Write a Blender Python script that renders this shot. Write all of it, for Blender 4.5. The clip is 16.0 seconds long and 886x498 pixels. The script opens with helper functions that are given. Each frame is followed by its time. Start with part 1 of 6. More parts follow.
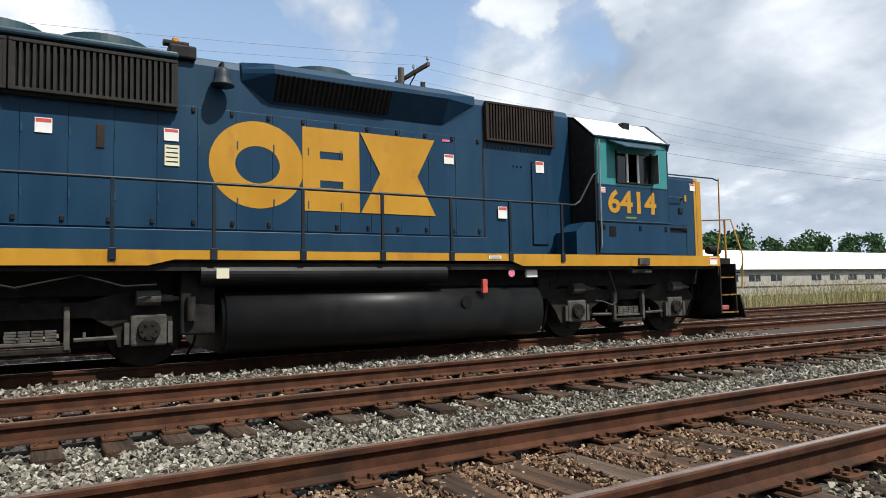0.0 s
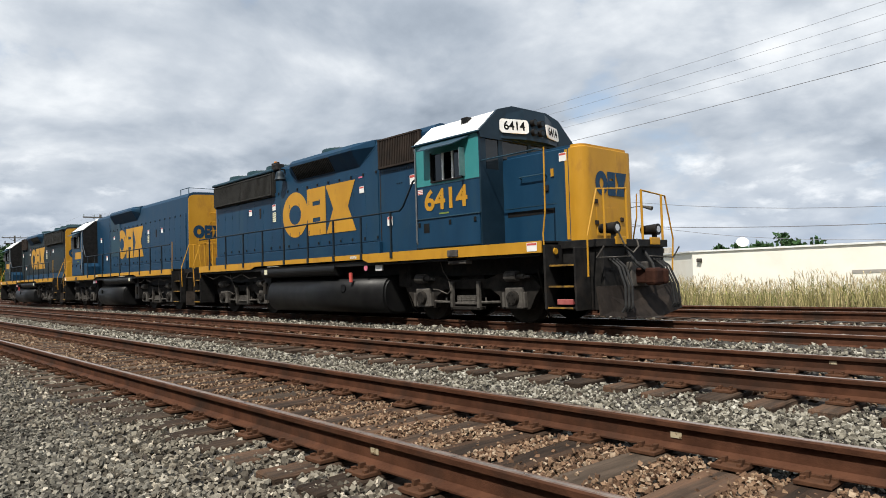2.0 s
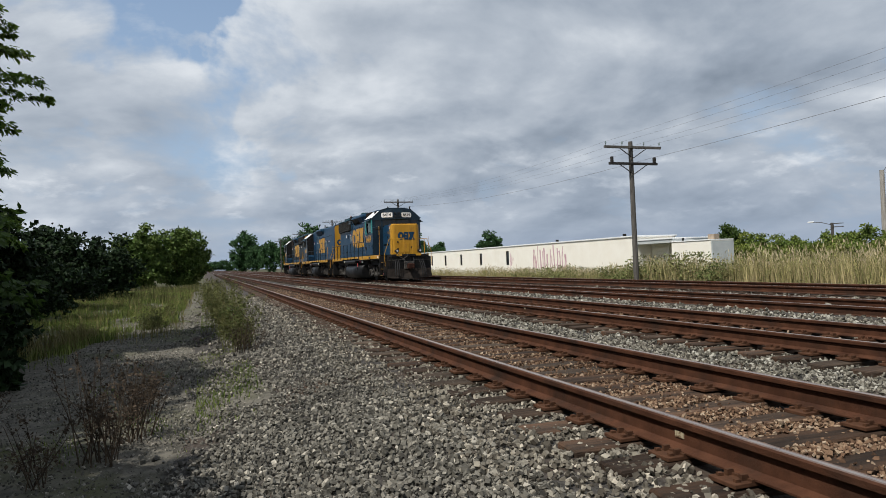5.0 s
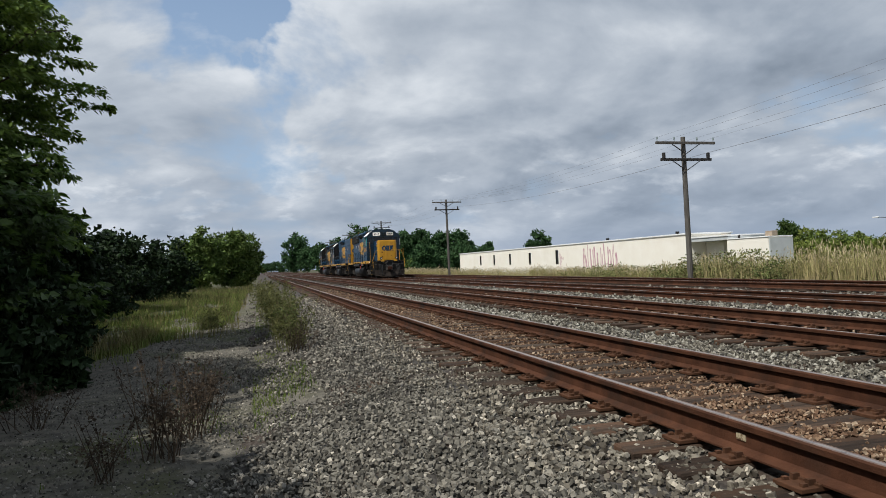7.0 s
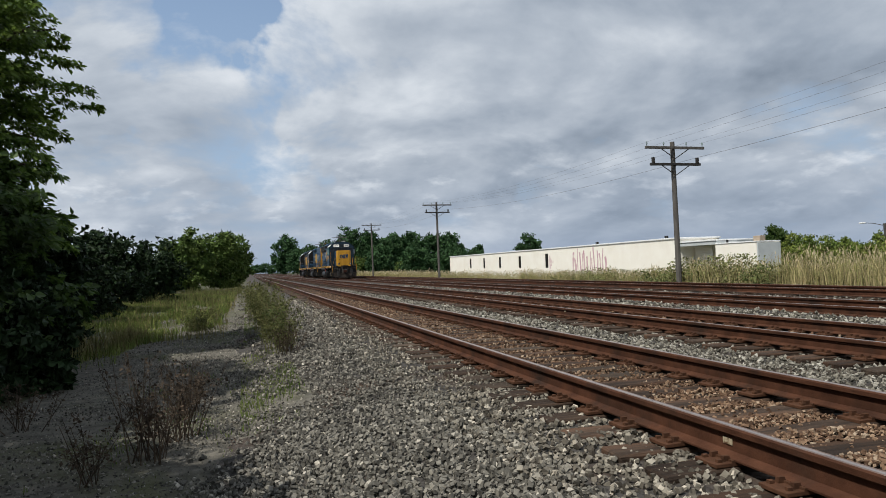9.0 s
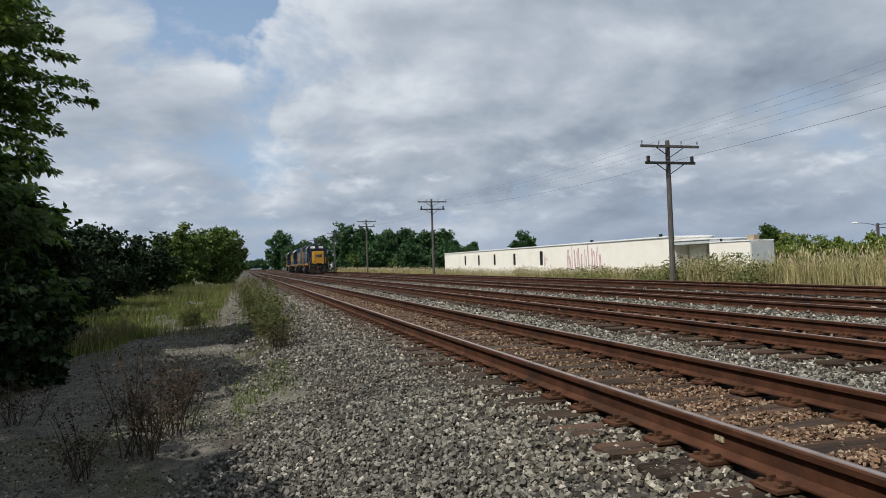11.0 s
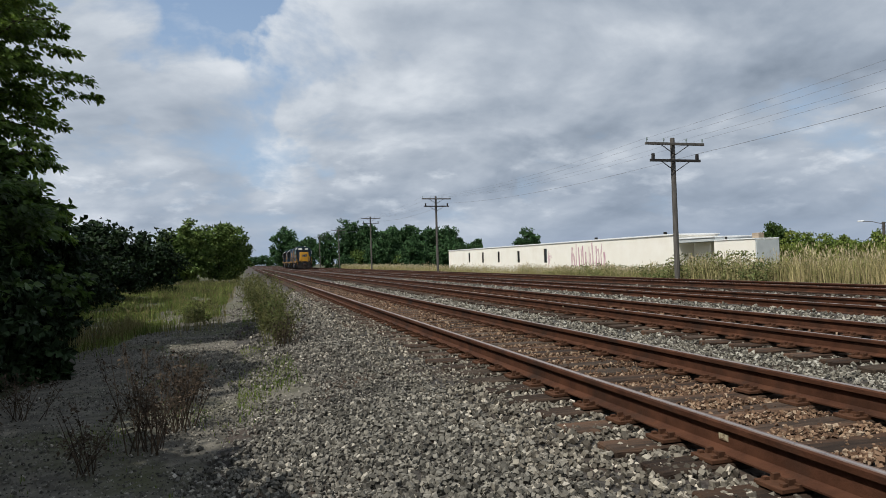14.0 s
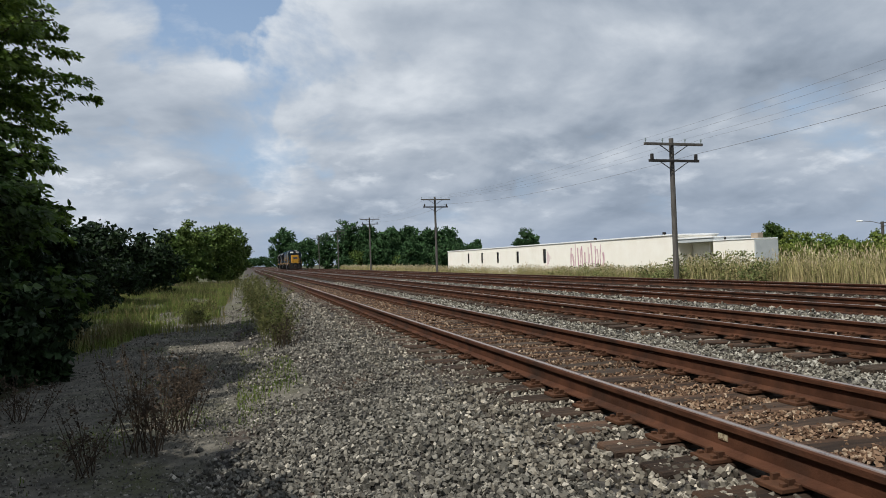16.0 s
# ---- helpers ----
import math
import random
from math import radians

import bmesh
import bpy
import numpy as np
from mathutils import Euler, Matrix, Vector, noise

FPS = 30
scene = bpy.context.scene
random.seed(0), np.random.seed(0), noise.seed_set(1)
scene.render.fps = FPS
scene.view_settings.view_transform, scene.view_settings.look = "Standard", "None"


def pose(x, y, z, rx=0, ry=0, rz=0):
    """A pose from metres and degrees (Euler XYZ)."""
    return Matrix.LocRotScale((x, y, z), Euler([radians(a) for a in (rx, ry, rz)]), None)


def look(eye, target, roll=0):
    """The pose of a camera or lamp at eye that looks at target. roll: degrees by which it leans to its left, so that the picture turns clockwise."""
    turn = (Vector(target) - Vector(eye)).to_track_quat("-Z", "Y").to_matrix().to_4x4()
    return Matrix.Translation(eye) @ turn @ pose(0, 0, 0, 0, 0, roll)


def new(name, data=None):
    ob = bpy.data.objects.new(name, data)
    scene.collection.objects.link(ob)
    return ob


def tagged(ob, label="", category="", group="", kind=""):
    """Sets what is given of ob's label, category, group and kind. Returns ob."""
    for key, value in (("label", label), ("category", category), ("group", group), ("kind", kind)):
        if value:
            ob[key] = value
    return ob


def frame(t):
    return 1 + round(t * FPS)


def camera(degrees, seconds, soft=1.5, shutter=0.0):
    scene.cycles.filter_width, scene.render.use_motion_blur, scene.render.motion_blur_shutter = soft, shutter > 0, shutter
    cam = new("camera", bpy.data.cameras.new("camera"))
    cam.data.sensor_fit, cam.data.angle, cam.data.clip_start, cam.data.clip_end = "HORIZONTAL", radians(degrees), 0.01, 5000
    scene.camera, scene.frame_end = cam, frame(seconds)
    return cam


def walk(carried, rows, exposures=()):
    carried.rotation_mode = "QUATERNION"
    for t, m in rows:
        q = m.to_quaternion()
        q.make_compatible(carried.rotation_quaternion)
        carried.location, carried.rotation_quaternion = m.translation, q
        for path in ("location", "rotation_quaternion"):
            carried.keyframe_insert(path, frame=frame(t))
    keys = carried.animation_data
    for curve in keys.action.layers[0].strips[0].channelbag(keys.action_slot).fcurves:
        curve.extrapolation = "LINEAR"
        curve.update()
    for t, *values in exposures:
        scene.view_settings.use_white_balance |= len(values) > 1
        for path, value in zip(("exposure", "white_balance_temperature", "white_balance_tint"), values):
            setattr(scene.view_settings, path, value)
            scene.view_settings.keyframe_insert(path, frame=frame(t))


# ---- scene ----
# ---------- camera ----------
cam = camera(66.2, 16.0, soft=0.9)
PATH = [
    (0.0, -2.44, -0.173, 0.967, 93.30, 1.12, -120.68),
    (0.5, -2.392, -0.051, 0.967, 94.95, 1.93, -98.94),
    (0.8, -2.397, 0.034, 0.967, 94.37, 1.85, -84.12),
    (1.0, -2.401, 0.091, 0.967, 94.08, 1.27, -74.64),
    (1.5, -2.447, 0.192, 0.967, 91.97, 0.77, -56.13),
    (2.0, -2.501, 0.255, 0.967, 92.24, 1.84, -42.29),
    (2.5, -2.539, 0.285, 0.967, 91.98, 1.75, -34.30),
    (3.0, -2.568, 0.303, 0.967, 91.63, 1.61, -28.56),
    (3.5, -2.588, 0.313, 0.967, 91.18, 1.97, -24.87),
    (4.0, -2.601, 0.318, 0.967, 91.14, 2.30, -22.56),
    (6.5, -2.637, 0.331, 0.967, 91.06, 1.88, -16.12),
    (7.0, -2.642, 0.332, 0.967, 91.28, 2.42, -15.27),
    (7.5, -2.644, 0.333, 0.967, 91.60, 2.29, -14.88),
    (8.0, -2.642, 0.332, 0.967, 91.66, 2.08, -15.29),
    (8.5, -2.640, 0.332, 0.967, 91.58, 2.01, -15.64),
    (9.0, -2.637, 0.331, 0.967, 91.48, 2.07, -16.11),
    (11.5, -2.634, 0.330, 0.967, 91.18, 1.67, -16.57),
    (12.0, -2.637, 0.331, 0.967, 91.23, 1.78, -16.15),
    (12.5, -2.637, 0.331, 0.967, 91.16, 1.90, -16.09),
    (13.0, -2.638, 0.331, 0.967, 91.45, 1.84, -15.95),
    (13.5, -2.638, 0.331, 0.967, 91.00, 1.57, -15.94),
    (14.0, -2.636, 0.331, 0.967, 90.96, 1.48, -16.22),
    (14.5, -2.636, 0.331, 0.967, 91.03, 1.42, -16.36),
    (15.0, -2.637, 0.331, 0.967, 91.54, 1.47, -16.17),
    (15.5, -2.637, 0.331, 0.967, 91.48, 1.51, -16.09),
    (16.0, -2.636, 0.331, 0.967, 91.02, 1.61, -16.29),
]
EXPOSURES = [(0.0, 0.24, 6300, 10), (0.5, 0.66, 6200, 10), (1.0, 0.98, 6150, 10), (1.5, 0.7, 6500, 10), (2.0, 0.2, 6500, 10), (2.5, -0.05, 6450, 10), (3.5, -0.15, 6350, 10), (4.0, -0.2, 6300, 10), (16.0, -0.2, 6250, 10)]
walk(cam, [(r[0], pose(*r[1:])) for r in PATH], EXPOSURES)

# ---------- world and sun ----------
SUN_TO = Vector((-0.60, -0.29, 1.0)).normalized()


# cloud banks and gaps: azimuth from +y towards +x, elevation, half width, cover, brightness
BANKS = [(-6, 18.5, 5, -0.14, 0.0), (2, 13.5, 4, -0.10, 0.0), (-6, 12, 13, 0.0, 0.07), (33, 15, 13, 0.1, -0.10), (19, 20, 8, 0.08, -0.01), (47, 18, 7, 0.08, -0.02),
         (18, 6.0, 4.0, 0.08, 0.05), (41, 6.0, 5.0, 0.0, 0.03), (64, 11, 9, 0.08, 0.02), (68, 20, 9, 0.1, 0.03),
         (92, 14, 8, 0.12, 0.10), (107, 25, 12, -0.18, 0.0), (76, 16, 6, 0.14, 0.08), (100, 19, 5, -0.12, 0.0), (128, 11, 8, 0.14, 0.12),
         (131, 20.4, 3.5, 0.16, 0.12), (118, 21, 7, -0.15, 0.0), (149, 17, 11, 0.16, 0.10), (146, 6, 8, 0.05, -0.08)]


def make_world():
    w = bpy.data.worlds.new("sky")
    scene.world = w
    w.use_nodes = True
    nt = w.node_tree
    nt.nodes.clear()
    N, L = nt.nodes.new, nt.links.new
    out, bg = N("ShaderNodeOutputWorld"), N("ShaderNodeBackground")
    sky = N("ShaderNodeTexSky")
    sky.sky_type, sky.sun_disc = "NISHITA", False
    sky.sun_elevation = math.asin(SUN_TO.z)
    sky.sun_rotation = math.atan2(SUN_TO.x, SUN_TO.y)
    tc = N("ShaderNodeTexCoord")
    sep = N("ShaderNodeSeparateXYZ")
    L(tc.outputs["Generated"], sep.inputs[0])

    def m(op, a, b=None, c=None):
        n = N("ShaderNodeMath")
        n.operation = op
        for i, v in enumerate((a, b, c)):
            if v is None:
                continue
            if isinstance(v, (int, float)):
                n.inputs[i].default_value = v
            else:
                L(v, n.inputs[i])
        return n.outputs[0]

    # cloud layer: the direction carried onto a plane overhead
    den = m("ADD", m("MAXIMUM", sep.outputs["Z"], 0.0), 0.34)
    comb = N("ShaderNodeCombineXYZ")
    L(m("DIVIDE", sep.outputs["X"], den), comb.inputs[0])
    L(m("DIVIDE", sep.outputs["Y"], den), comb.inputs[1])
    comb.inputs[2].default_value = 3.3

    def noisy(scale, detail, rough, off, dist=0.0):
        mp = N("ShaderNodeMapping")
        L(comb.outputs[0], mp.inputs["Vector"])
        mp.inputs["Location"].default_value = off
        n = N("ShaderNodeTexNoise")
        n.inputs["Scale"].default_value = scale
        n.inputs["Detail"].default_value = detail
        n.inputs["Roughness"].default_value = rough
        n.inputs["Distortion"].default_value = dist
        L(mp.outputs[0], n.inputs["Vector"])
        return n.outputs["Fac"]

    def ramp(v, stops):
        r = N("ShaderNodeValToRGB")
        e = r.color_ramp.elements
        while len(e) < len(stops):
            e.new(0.5)
        for el, (p, col) in zip(e, stops):
            el.position, el.color = p, (*col, 1) if len(col) == 3 else col
        L(v, r.inputs[0])
        return r.outputs[0]

    def mix(f, a, b):
        n = N("ShaderNodeMix")
        n.data_type = "RGBA"
        L(f, n.inputs[0])
        for i, v in ((6, a), (7, b)):
            if isinstance(v, tuple):
                n.inputs[i].default_value = (*v, 1)
            else:
                L(v, n.inputs[i])
        return n.outputs[2]

    # frayed directions, so that the banks and gaps below have uneven edges
    fray = N("ShaderNodeTexNoise")
    fray.inputs["Scale"].default_value = 7.0
    fray.inputs["Detail"].default_value = 6
    L(tc.outputs["Generated"], fray.inputs["Vector"])
    off = N("ShaderNodeVectorMath")
    off.operation = "MULTIPLY_ADD"
    L(fray.outputs["Color"], off.inputs[0])
    off.inputs[1].default_value = (0.07, 0.07, 0.045)
    off.inputs[2].default_value = (-0.035, -0.035, -0.0225)
    way = N("ShaderNodeVectorMath")
    L(tc.outputs["Generated"], way.inputs[0])
    L(off.outputs[0], way.inputs[1])
    bank, lit = 0.0, 0.0
    for az, el, wide, more, bright in BANKS:
        a, e = radians(az), radians(el)
        dot = N("ShaderNodeVectorMath")
        dot.operation = "DOT_PRODUCT"
        L(way.outputs[0], dot.inputs[0])
        dot.inputs[1].default_value = (math.sin(a) * math.cos(e), math.cos(a) * math.cos(e), math.sin(e))
        near = N("ShaderNodeMapRange")
        near.interpolation_type = "SMOOTHSTEP"
        near.inputs[1].default_value, near.inputs[2].default_value = math.cos(radians(wide * 1.5)), 1.0
        L(dot.outputs["Value"], near.inputs[0])
        bank = m("MULTIPLY_ADD", near.outputs[0], more, bank)
        lit = m("MULTIPLY_ADD", near.outputs[0], bright, lit)

    thick = noisy(2.1, 12, 0.57, (4.0, 1.3, 0), 0.2)
    ahead = noisy(2.1, 4, 0.5, (4.0 - 0.1, 1.3 - 0.07, 0), 0.2)
    broad = noisy(0.9, 3, 0.5, (11.0, 5.0, 2.0))
    puff = ramp(noisy(6.5, 7, 0.55, (2.0, 7.0, 1.0)), [(0.53, (0, 0, 0)), (0.68, (1, 1, 1))])
    belt = ramp(sep.outputs["Z"], [(0.035, (0, 0, 0)), (0.07, (1, 1, 1)), (0.13, (1, 1, 1)), (0.2, (0, 0, 0))])
    lit = m("ADD", lit, m("MULTIPLY", m("MULTIPLY", puff, belt), 0.2))
    cover = ramp(m("ADD", thick, bank), [(0.32, (0, 0, 0)), (0.5, (1, 1, 1))])
    edge = m("MULTIPLY", m("SUBTRACT", thick, ahead), 1.1)
    tone = m("ADD", m("ADD", m("ADD", edge, lit), 0.25), m("MULTIPLY", broad, 0.6))
    shade = ramp(tone, [(0.25, (0.25, 0.295, 0.355)), (0.42, (0.36, 0.41, 0.475)), (0.58, (0.50, 0.545, 0.60)), (0.72, (0.68, 0.715, 0.75)), (0.9, (0.92, 0.93, 0.94))])
    skyc = N("ShaderNodeVectorMath")
    skyc.operation = "SCALE"
    L(sky.outputs[0], skyc.inputs[0])
    skyc.inputs["Scale"].default_value = 0.13
    haze = ramp(sep.outputs["Z"], [(0.0, (1, 1, 1)), (0.55, (0.15, 0.15, 0.15))])
    blue = mix(haze, skyc.outputs[0], (0.38, 0.50, 0.65))
    col = mix(cover, blue, shade)
    low = ramp(sep.outputs["Z"], [(0.0, (0.85, 0.85, 0.85)), (0.05, (0.35, 0.35, 0.35)), (0.15, (0, 0, 0))])
    col = mix(low, col, (0.36, 0.43, 0.54))
    L(col, bg.inputs["Color"])
    bg.inputs["Strength"].default_value = 1.1
    L(bg.outputs[0], out.inputs[0])


make_world()
sun = new("sun", bpy.data.lights.new("sun", "SUN"))
sun.data.energy, sun.data.angle, sun.data.color = 5.0, radians(0.6), (1.0, 0.95, 0.86)
sun.matrix_basis = look(SUN_TO * 50, (0, 0, 0))

# ---------- materials ----------


def material(name, c1, c2, scale=6.0, rough=0.8, metal=0.0, bump=0.2, bump_scale=None, c3=None, scale3=0.7,
             vary=0.0, island=0.0, spec=0.15, stretch=(1, 1, 1), lo=0.35, hi=0.65, lo3=0.5, hi3=0.7, tones=None, thin=0.0):
    """Two colours in a fine grain, a third in large stains, relief, and a spread from piece to piece."""
    ma = bpy.data.materials.new(name)
    ma.use_nodes = True
    nt = ma.node_tree
    N, L = nt.nodes.new, nt.links.new
    bs = nt.nodes["Principled BSDF"]
    bs.inputs["Roughness"].default_value = rough
    bs.inputs["Metallic"].default_value = metal
    bs.inputs["Specular IOR Level"].default_value = spec
    tc = N("ShaderNodeTexCoord")
    mp = N("ShaderNodeMapping")
    mp.inputs["Scale"].default_value = stretch
    L(tc.outputs["Object"], mp.inputs["Vector"])

    def noise_at(s, detail=6):
        n = N("ShaderNodeTexNoise")
        n.inputs["Scale"].default_value = s
        n.inputs["Detail"].default_value = detail
        n.inputs["Roughness"].default_value = 0.6
        L(mp.outputs[0], n.inputs["Vector"])
        return n.outputs["Fac"]

    def span(v, a, b):
        n = N("ShaderNodeMapRange")
        n.inputs[1].default_value, n.inputs[2].default_value = a, b
        L(v, n.inputs[0])
        return n.outputs[0]

    def mix(f, a, b, mode="MIX"):
        n = N("ShaderNodeMix")
        n.data_type, n.blend_type = "RGBA", mode
        if isinstance(f, float):
            n.inputs[0].default_value = f
        else:
            L(f, n.inputs[0])
        for i, v in ((6, a), (7, b)):
            if isinstance(v, tuple):
                n.inputs[i].default_value = (*v, 1)
            else:
                L(v, n.inputs[i])
        return n.outputs[2]

    grain = noise_at(scale)
    col = mix(span(grain, lo, hi), c1, c2)
    if c3:
        col = mix(span(noise_at(scale3, 8), lo3, hi3), col, c3)
    if tones:
        r = N("ShaderNodeValToRGB")
        e = r.color_ramp.elements
        while len(e) < len(tones):
            e.new(0.5)
        for el, (at, c) in zip(e, tones):
            el.position, el.color = at, (*c, 1)
        L(N("ShaderNodeNewGeometry").outputs["Random Per Island"], r.inputs[0])
        col = mix(1.0, r.outputs[0], mix(span(grain, lo, hi), (0.7, 0.7, 0.7), (1.25, 1.25, 1.25)), "MULTIPLY")
    for amount, node, socket in ((vary, "ShaderNodeObjectInfo", "Random"), (island, "ShaderNodeNewGeometry", "Random Per Island")):
        if amount:
            rnd = N(node).outputs[socket]
            n = N("ShaderNodeMapRange")
            n.inputs[3].default_value, n.inputs[4].default_value = 1 - amount, 1 + amount
            L(rnd, n.inputs[0])
            hs = N("ShaderNodeHueSaturation")
            L(n.outputs[0], hs.inputs["Value"])
            L(col, hs.inputs["Color"])
            col = hs.outputs[0]
    L(col, bs.inputs["Base Color"])
    r = N("ShaderNodeMapRange")
    r.inputs[3].default_value, r.inputs[4].default_value = max(0.05, rough - 0.12), min(1, rough + 0.12)
    L(grain, r.inputs[0])
    L(r.outputs[0], bs.inputs["Roughness"])
    if bump:
        b = N("ShaderNodeBump")
        b.inputs["Strength"].default_value = bump
        b.inputs["Distance"].default_value = 0.02
        L(noise_at(bump_scale or scale * 2), b.inputs["Height"])
        L(b.outputs[0], bs.inputs["Normal"])
    if thin:
        tr, both = N("ShaderNodeBsdfTranslucent"), N("ShaderNodeMixShader")
        L(col, tr.inputs["Color"])
        both.inputs[0].default_value = thin
        L(bs.outputs[0], both.inputs[1])
        L(tr.outputs[0], both.inputs[2])
        L(both.outputs[0], nt.nodes["Material Output"].inputs["Surface"])
    return ma


M = {}


def mk(name, *a, **k):
    M[name] = material(name, *a, **k)


mk("ballast_bed", (0.03, 0.027, 0.024), (0.085, 0.078, 0.07), 28, 0.95, bump=1.0, bump_scale=24, c3=(0.075, 0.045, 0.028), scale3=0.5)
mk("ballast_stone", (0.09, 0.086, 0.075), (0.175, 0.167, 0.147), 16, 0.9, bump=0.3, tones=[(0, (0.0459, 0.0425, 0.0356)), (0.45, (0.1313, 0.1225, 0.1023)), (0.85, (0.2166, 0.2, 0.1667)), (0.96, (0.2888, 0.265, 0.2185)), (1, (0.4725, 0.4312, 0.3565))])
mk("ballast_light", (0.11, 0.104, 0.086), (0.28, 0.262, 0.222), 16, 0.9, bump=0.3, tones=[(0, (0.0494, 0.0444, 0.0361)), (0.4, (0.1545, 0.1416, 0.1128)), (0.8, (0.2966, 0.2736, 0.2233)), (1, (0.41, 0.39, 0.335))])
mk("ballast_rusty", (0.125, 0.072, 0.044), (0.25, 0.178, 0.12), 16, 0.9, bump=0.3, tones=[(0, (0.05, 0.029, 0.018)), (0.4, (0.145, 0.086, 0.053)), (0.8, (0.25, 0.165, 0.104)), (1, (0.36, 0.28, 0.20))])
mk("rail_rust", (0.045, 0.0185, 0.0100), (0.09, 0.038, 0.0205), 5, 0.78, bump=0.25, bump_scale=60, c3=(0.026, 0.0165, 0.0118), scale3=1.5)
mk("rail_head_dull", (0.16, 0.10, 0.075), (0.28, 0.20, 0.16), 8, 0.45, metal=0.5, bump=0.1)
mk("rail_head_worn", (0.40, 0.32, 0.27), (0.52, 0.44, 0.38), 8, 0.3, metal=0.85, bump=0.05)
mk("tie_wood", (0.028, 0.0195, 0.0145), (0.07, 0.048, 0.034), 3, 0.9, bump=0.8, bump_scale=9, stretch=(0.5, 6, 3), vary=0.4, c3=(0.11, 0.062, 0.038), scale3=2.0)
mk("tie_plate", (0.05419, 0.0255, 0.01403), (0.09563, 0.04462, 0.02423), 12, 0.85, bump=0.3)
mk("dirt", (0.075, 0.069, 0.056), (0.165, 0.15, 0.122), 5, 0.95, bump=0.7, bump_scale=40, c3=(0.07, 0.074, 0.03), scale3=0.45, lo3=0.52, hi3=0.68)
mk("grass_ground", (0.05, 0.05, 0.03), (0.10, 0.095, 0.06), 3, 0.95, bump=0.8, bump_scale=12, c3=(0.05, 0.058, 0.02), scale3=0.3)
mk("blue", (0.0055, 0.031, 0.068), (0.0085, 0.042, 0.086), 2.0, 0.46, bump=0.05, bump_scale=4, c3=(0.02, 0.05, 0.075), scale3=1.7, lo3=0.55, hi3=0.85, spec=0.24, stretch=(1, 1, 0.28))
mk("yellow", (0.42, 0.208, 0.014), (0.49, 0.252, 0.022), 2.0, 0.48, bump=0.05, c3=(0.27, 0.12, 0.025), scale3=2.2, lo3=0.56, hi3=0.78, spec=0.3, stretch=(1, 1, 0.5))
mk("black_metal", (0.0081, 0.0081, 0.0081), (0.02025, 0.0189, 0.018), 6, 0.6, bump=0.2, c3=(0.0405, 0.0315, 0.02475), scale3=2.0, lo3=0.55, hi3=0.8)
mk("white_wall", (0.84, 0.79, 0.69), (0.88, 0.84, 0.75), 0.6, 0.85, bump=0.1, c3=(0.76, 0.70, 0.60), scale3=0.2, lo3=0.55, hi3=0.8)
mk("pole_wood", (0.075, 0.068, 0.06), (0.135, 0.125, 0.112), 3, 0.9, bump=0.5, stretch=(6, 6, 0.5))
mk("leaf", (0.034, 0.066, 0.014), (0.085, 0.135, 0.028), 1.5, 0.5, bump=0, island=0.4, spec=0.3, thin=0.45)
mk("reed", (0.42, 0.34, 0.185), (0.31, 0.275, 0.12), 0.8, 0.9, bump=0, island=0.55)


mk("ballast_pale", (0.0992, 0.093, 0.0837), (0.186, 0.1767, 0.1581), 9, 0.9, bump=0.3, tones=[(0, (0.0567, 0.048, 0.0375)), (0.4, (0.1449, 0.1284, 0.1016)), (0.8, (0.252, 0.228, 0.1822)), (1, (0.4788, 0.426, 0.3422))])
mk("tie_wood_pale", (0.04, 0.029, 0.021), (0.09, 0.066, 0.048), 3, 0.9, bump=0.8, bump_scale=9, stretch=(0.5, 6, 3), vary=0.35)
mk("bark", (0.06, 0.05, 0.035), (0.11, 0.09, 0.06), 6, 0.9, bump=0.5)
# leaf darkened far below its own green: deep shade put into the colour
mk("leaf_shaded", (0.0084, 0.0189, 0.00588), (0.0189, 0.0357, 0.0105), 1.5, 0.6, bump=0, island=0.4)
# leaf made lighter; part of the tall tree's sunlight is in this colour
mk("leaf_sunny", (0.08, 0.145, 0.024), (0.19, 0.26, 0.052), 1.2, 0.45, bump=0, island=0.45, spec=0.3, thin=0.45)
mk("leaf_light", (0.05, 0.092, 0.018), (0.108, 0.145, 0.034), 0.8, 0.6, bump=0, island=0.45)
mk("leaf_far", (0.02619, 0.06286, 0.02305), (0.05238, 0.1047, 0.03667), 0.5, 0.7, bump=0, island=0.45)
mk("leaf_hedge", (0.085, 0.13, 0.024), (0.195, 0.215, 0.045), 0.5, 0.6, bump=0, island=0.45)
mk("leaf_weed", (0.0576, 0.0768, 0.0192), (0.1152, 0.1088, 0.0384), 2.0, 0.7, bump=0, island=0.4)
mk("weed_stem", (0.10, 0.11, 0.035), (0.16, 0.14, 0.06), 3.0, 0.8, bump=0)
mk("weed_dead", (0.045, 0.033, 0.023), (0.09, 0.066, 0.045), 3.0, 0.9, bump=0, island=0.4)
mk("grass_green", (0.08, 0.12, 0.026), (0.165, 0.19, 0.048), 0.7, 0.8, bump=0, island=0.4)
mk("grass_dry", (0.14, 0.125, 0.048), (0.21, 0.18, 0.08), 0.7, 0.85, bump=0, island=0.35)
mk("reed_plume", (0.52, 0.44, 0.29), (0.40, 0.33, 0.2), 1.5, 0.9, bump=0, island=0.3)
mk("leaf_reed", (0.12, 0.145, 0.05), (0.215, 0.21, 0.085), 1.5, 0.8, bump=0, island=0.4)
mk("reed_green", (0.17, 0.185, 0.06), (0.26, 0.245, 0.095), 0.8, 0.85, bump=0, island=0.4)
mk("pole_pale", (0.26, 0.24, 0.21), (0.38, 0.355, 0.32), 3, 0.9, bump=0.5, stretch=(6, 6, 0.5))
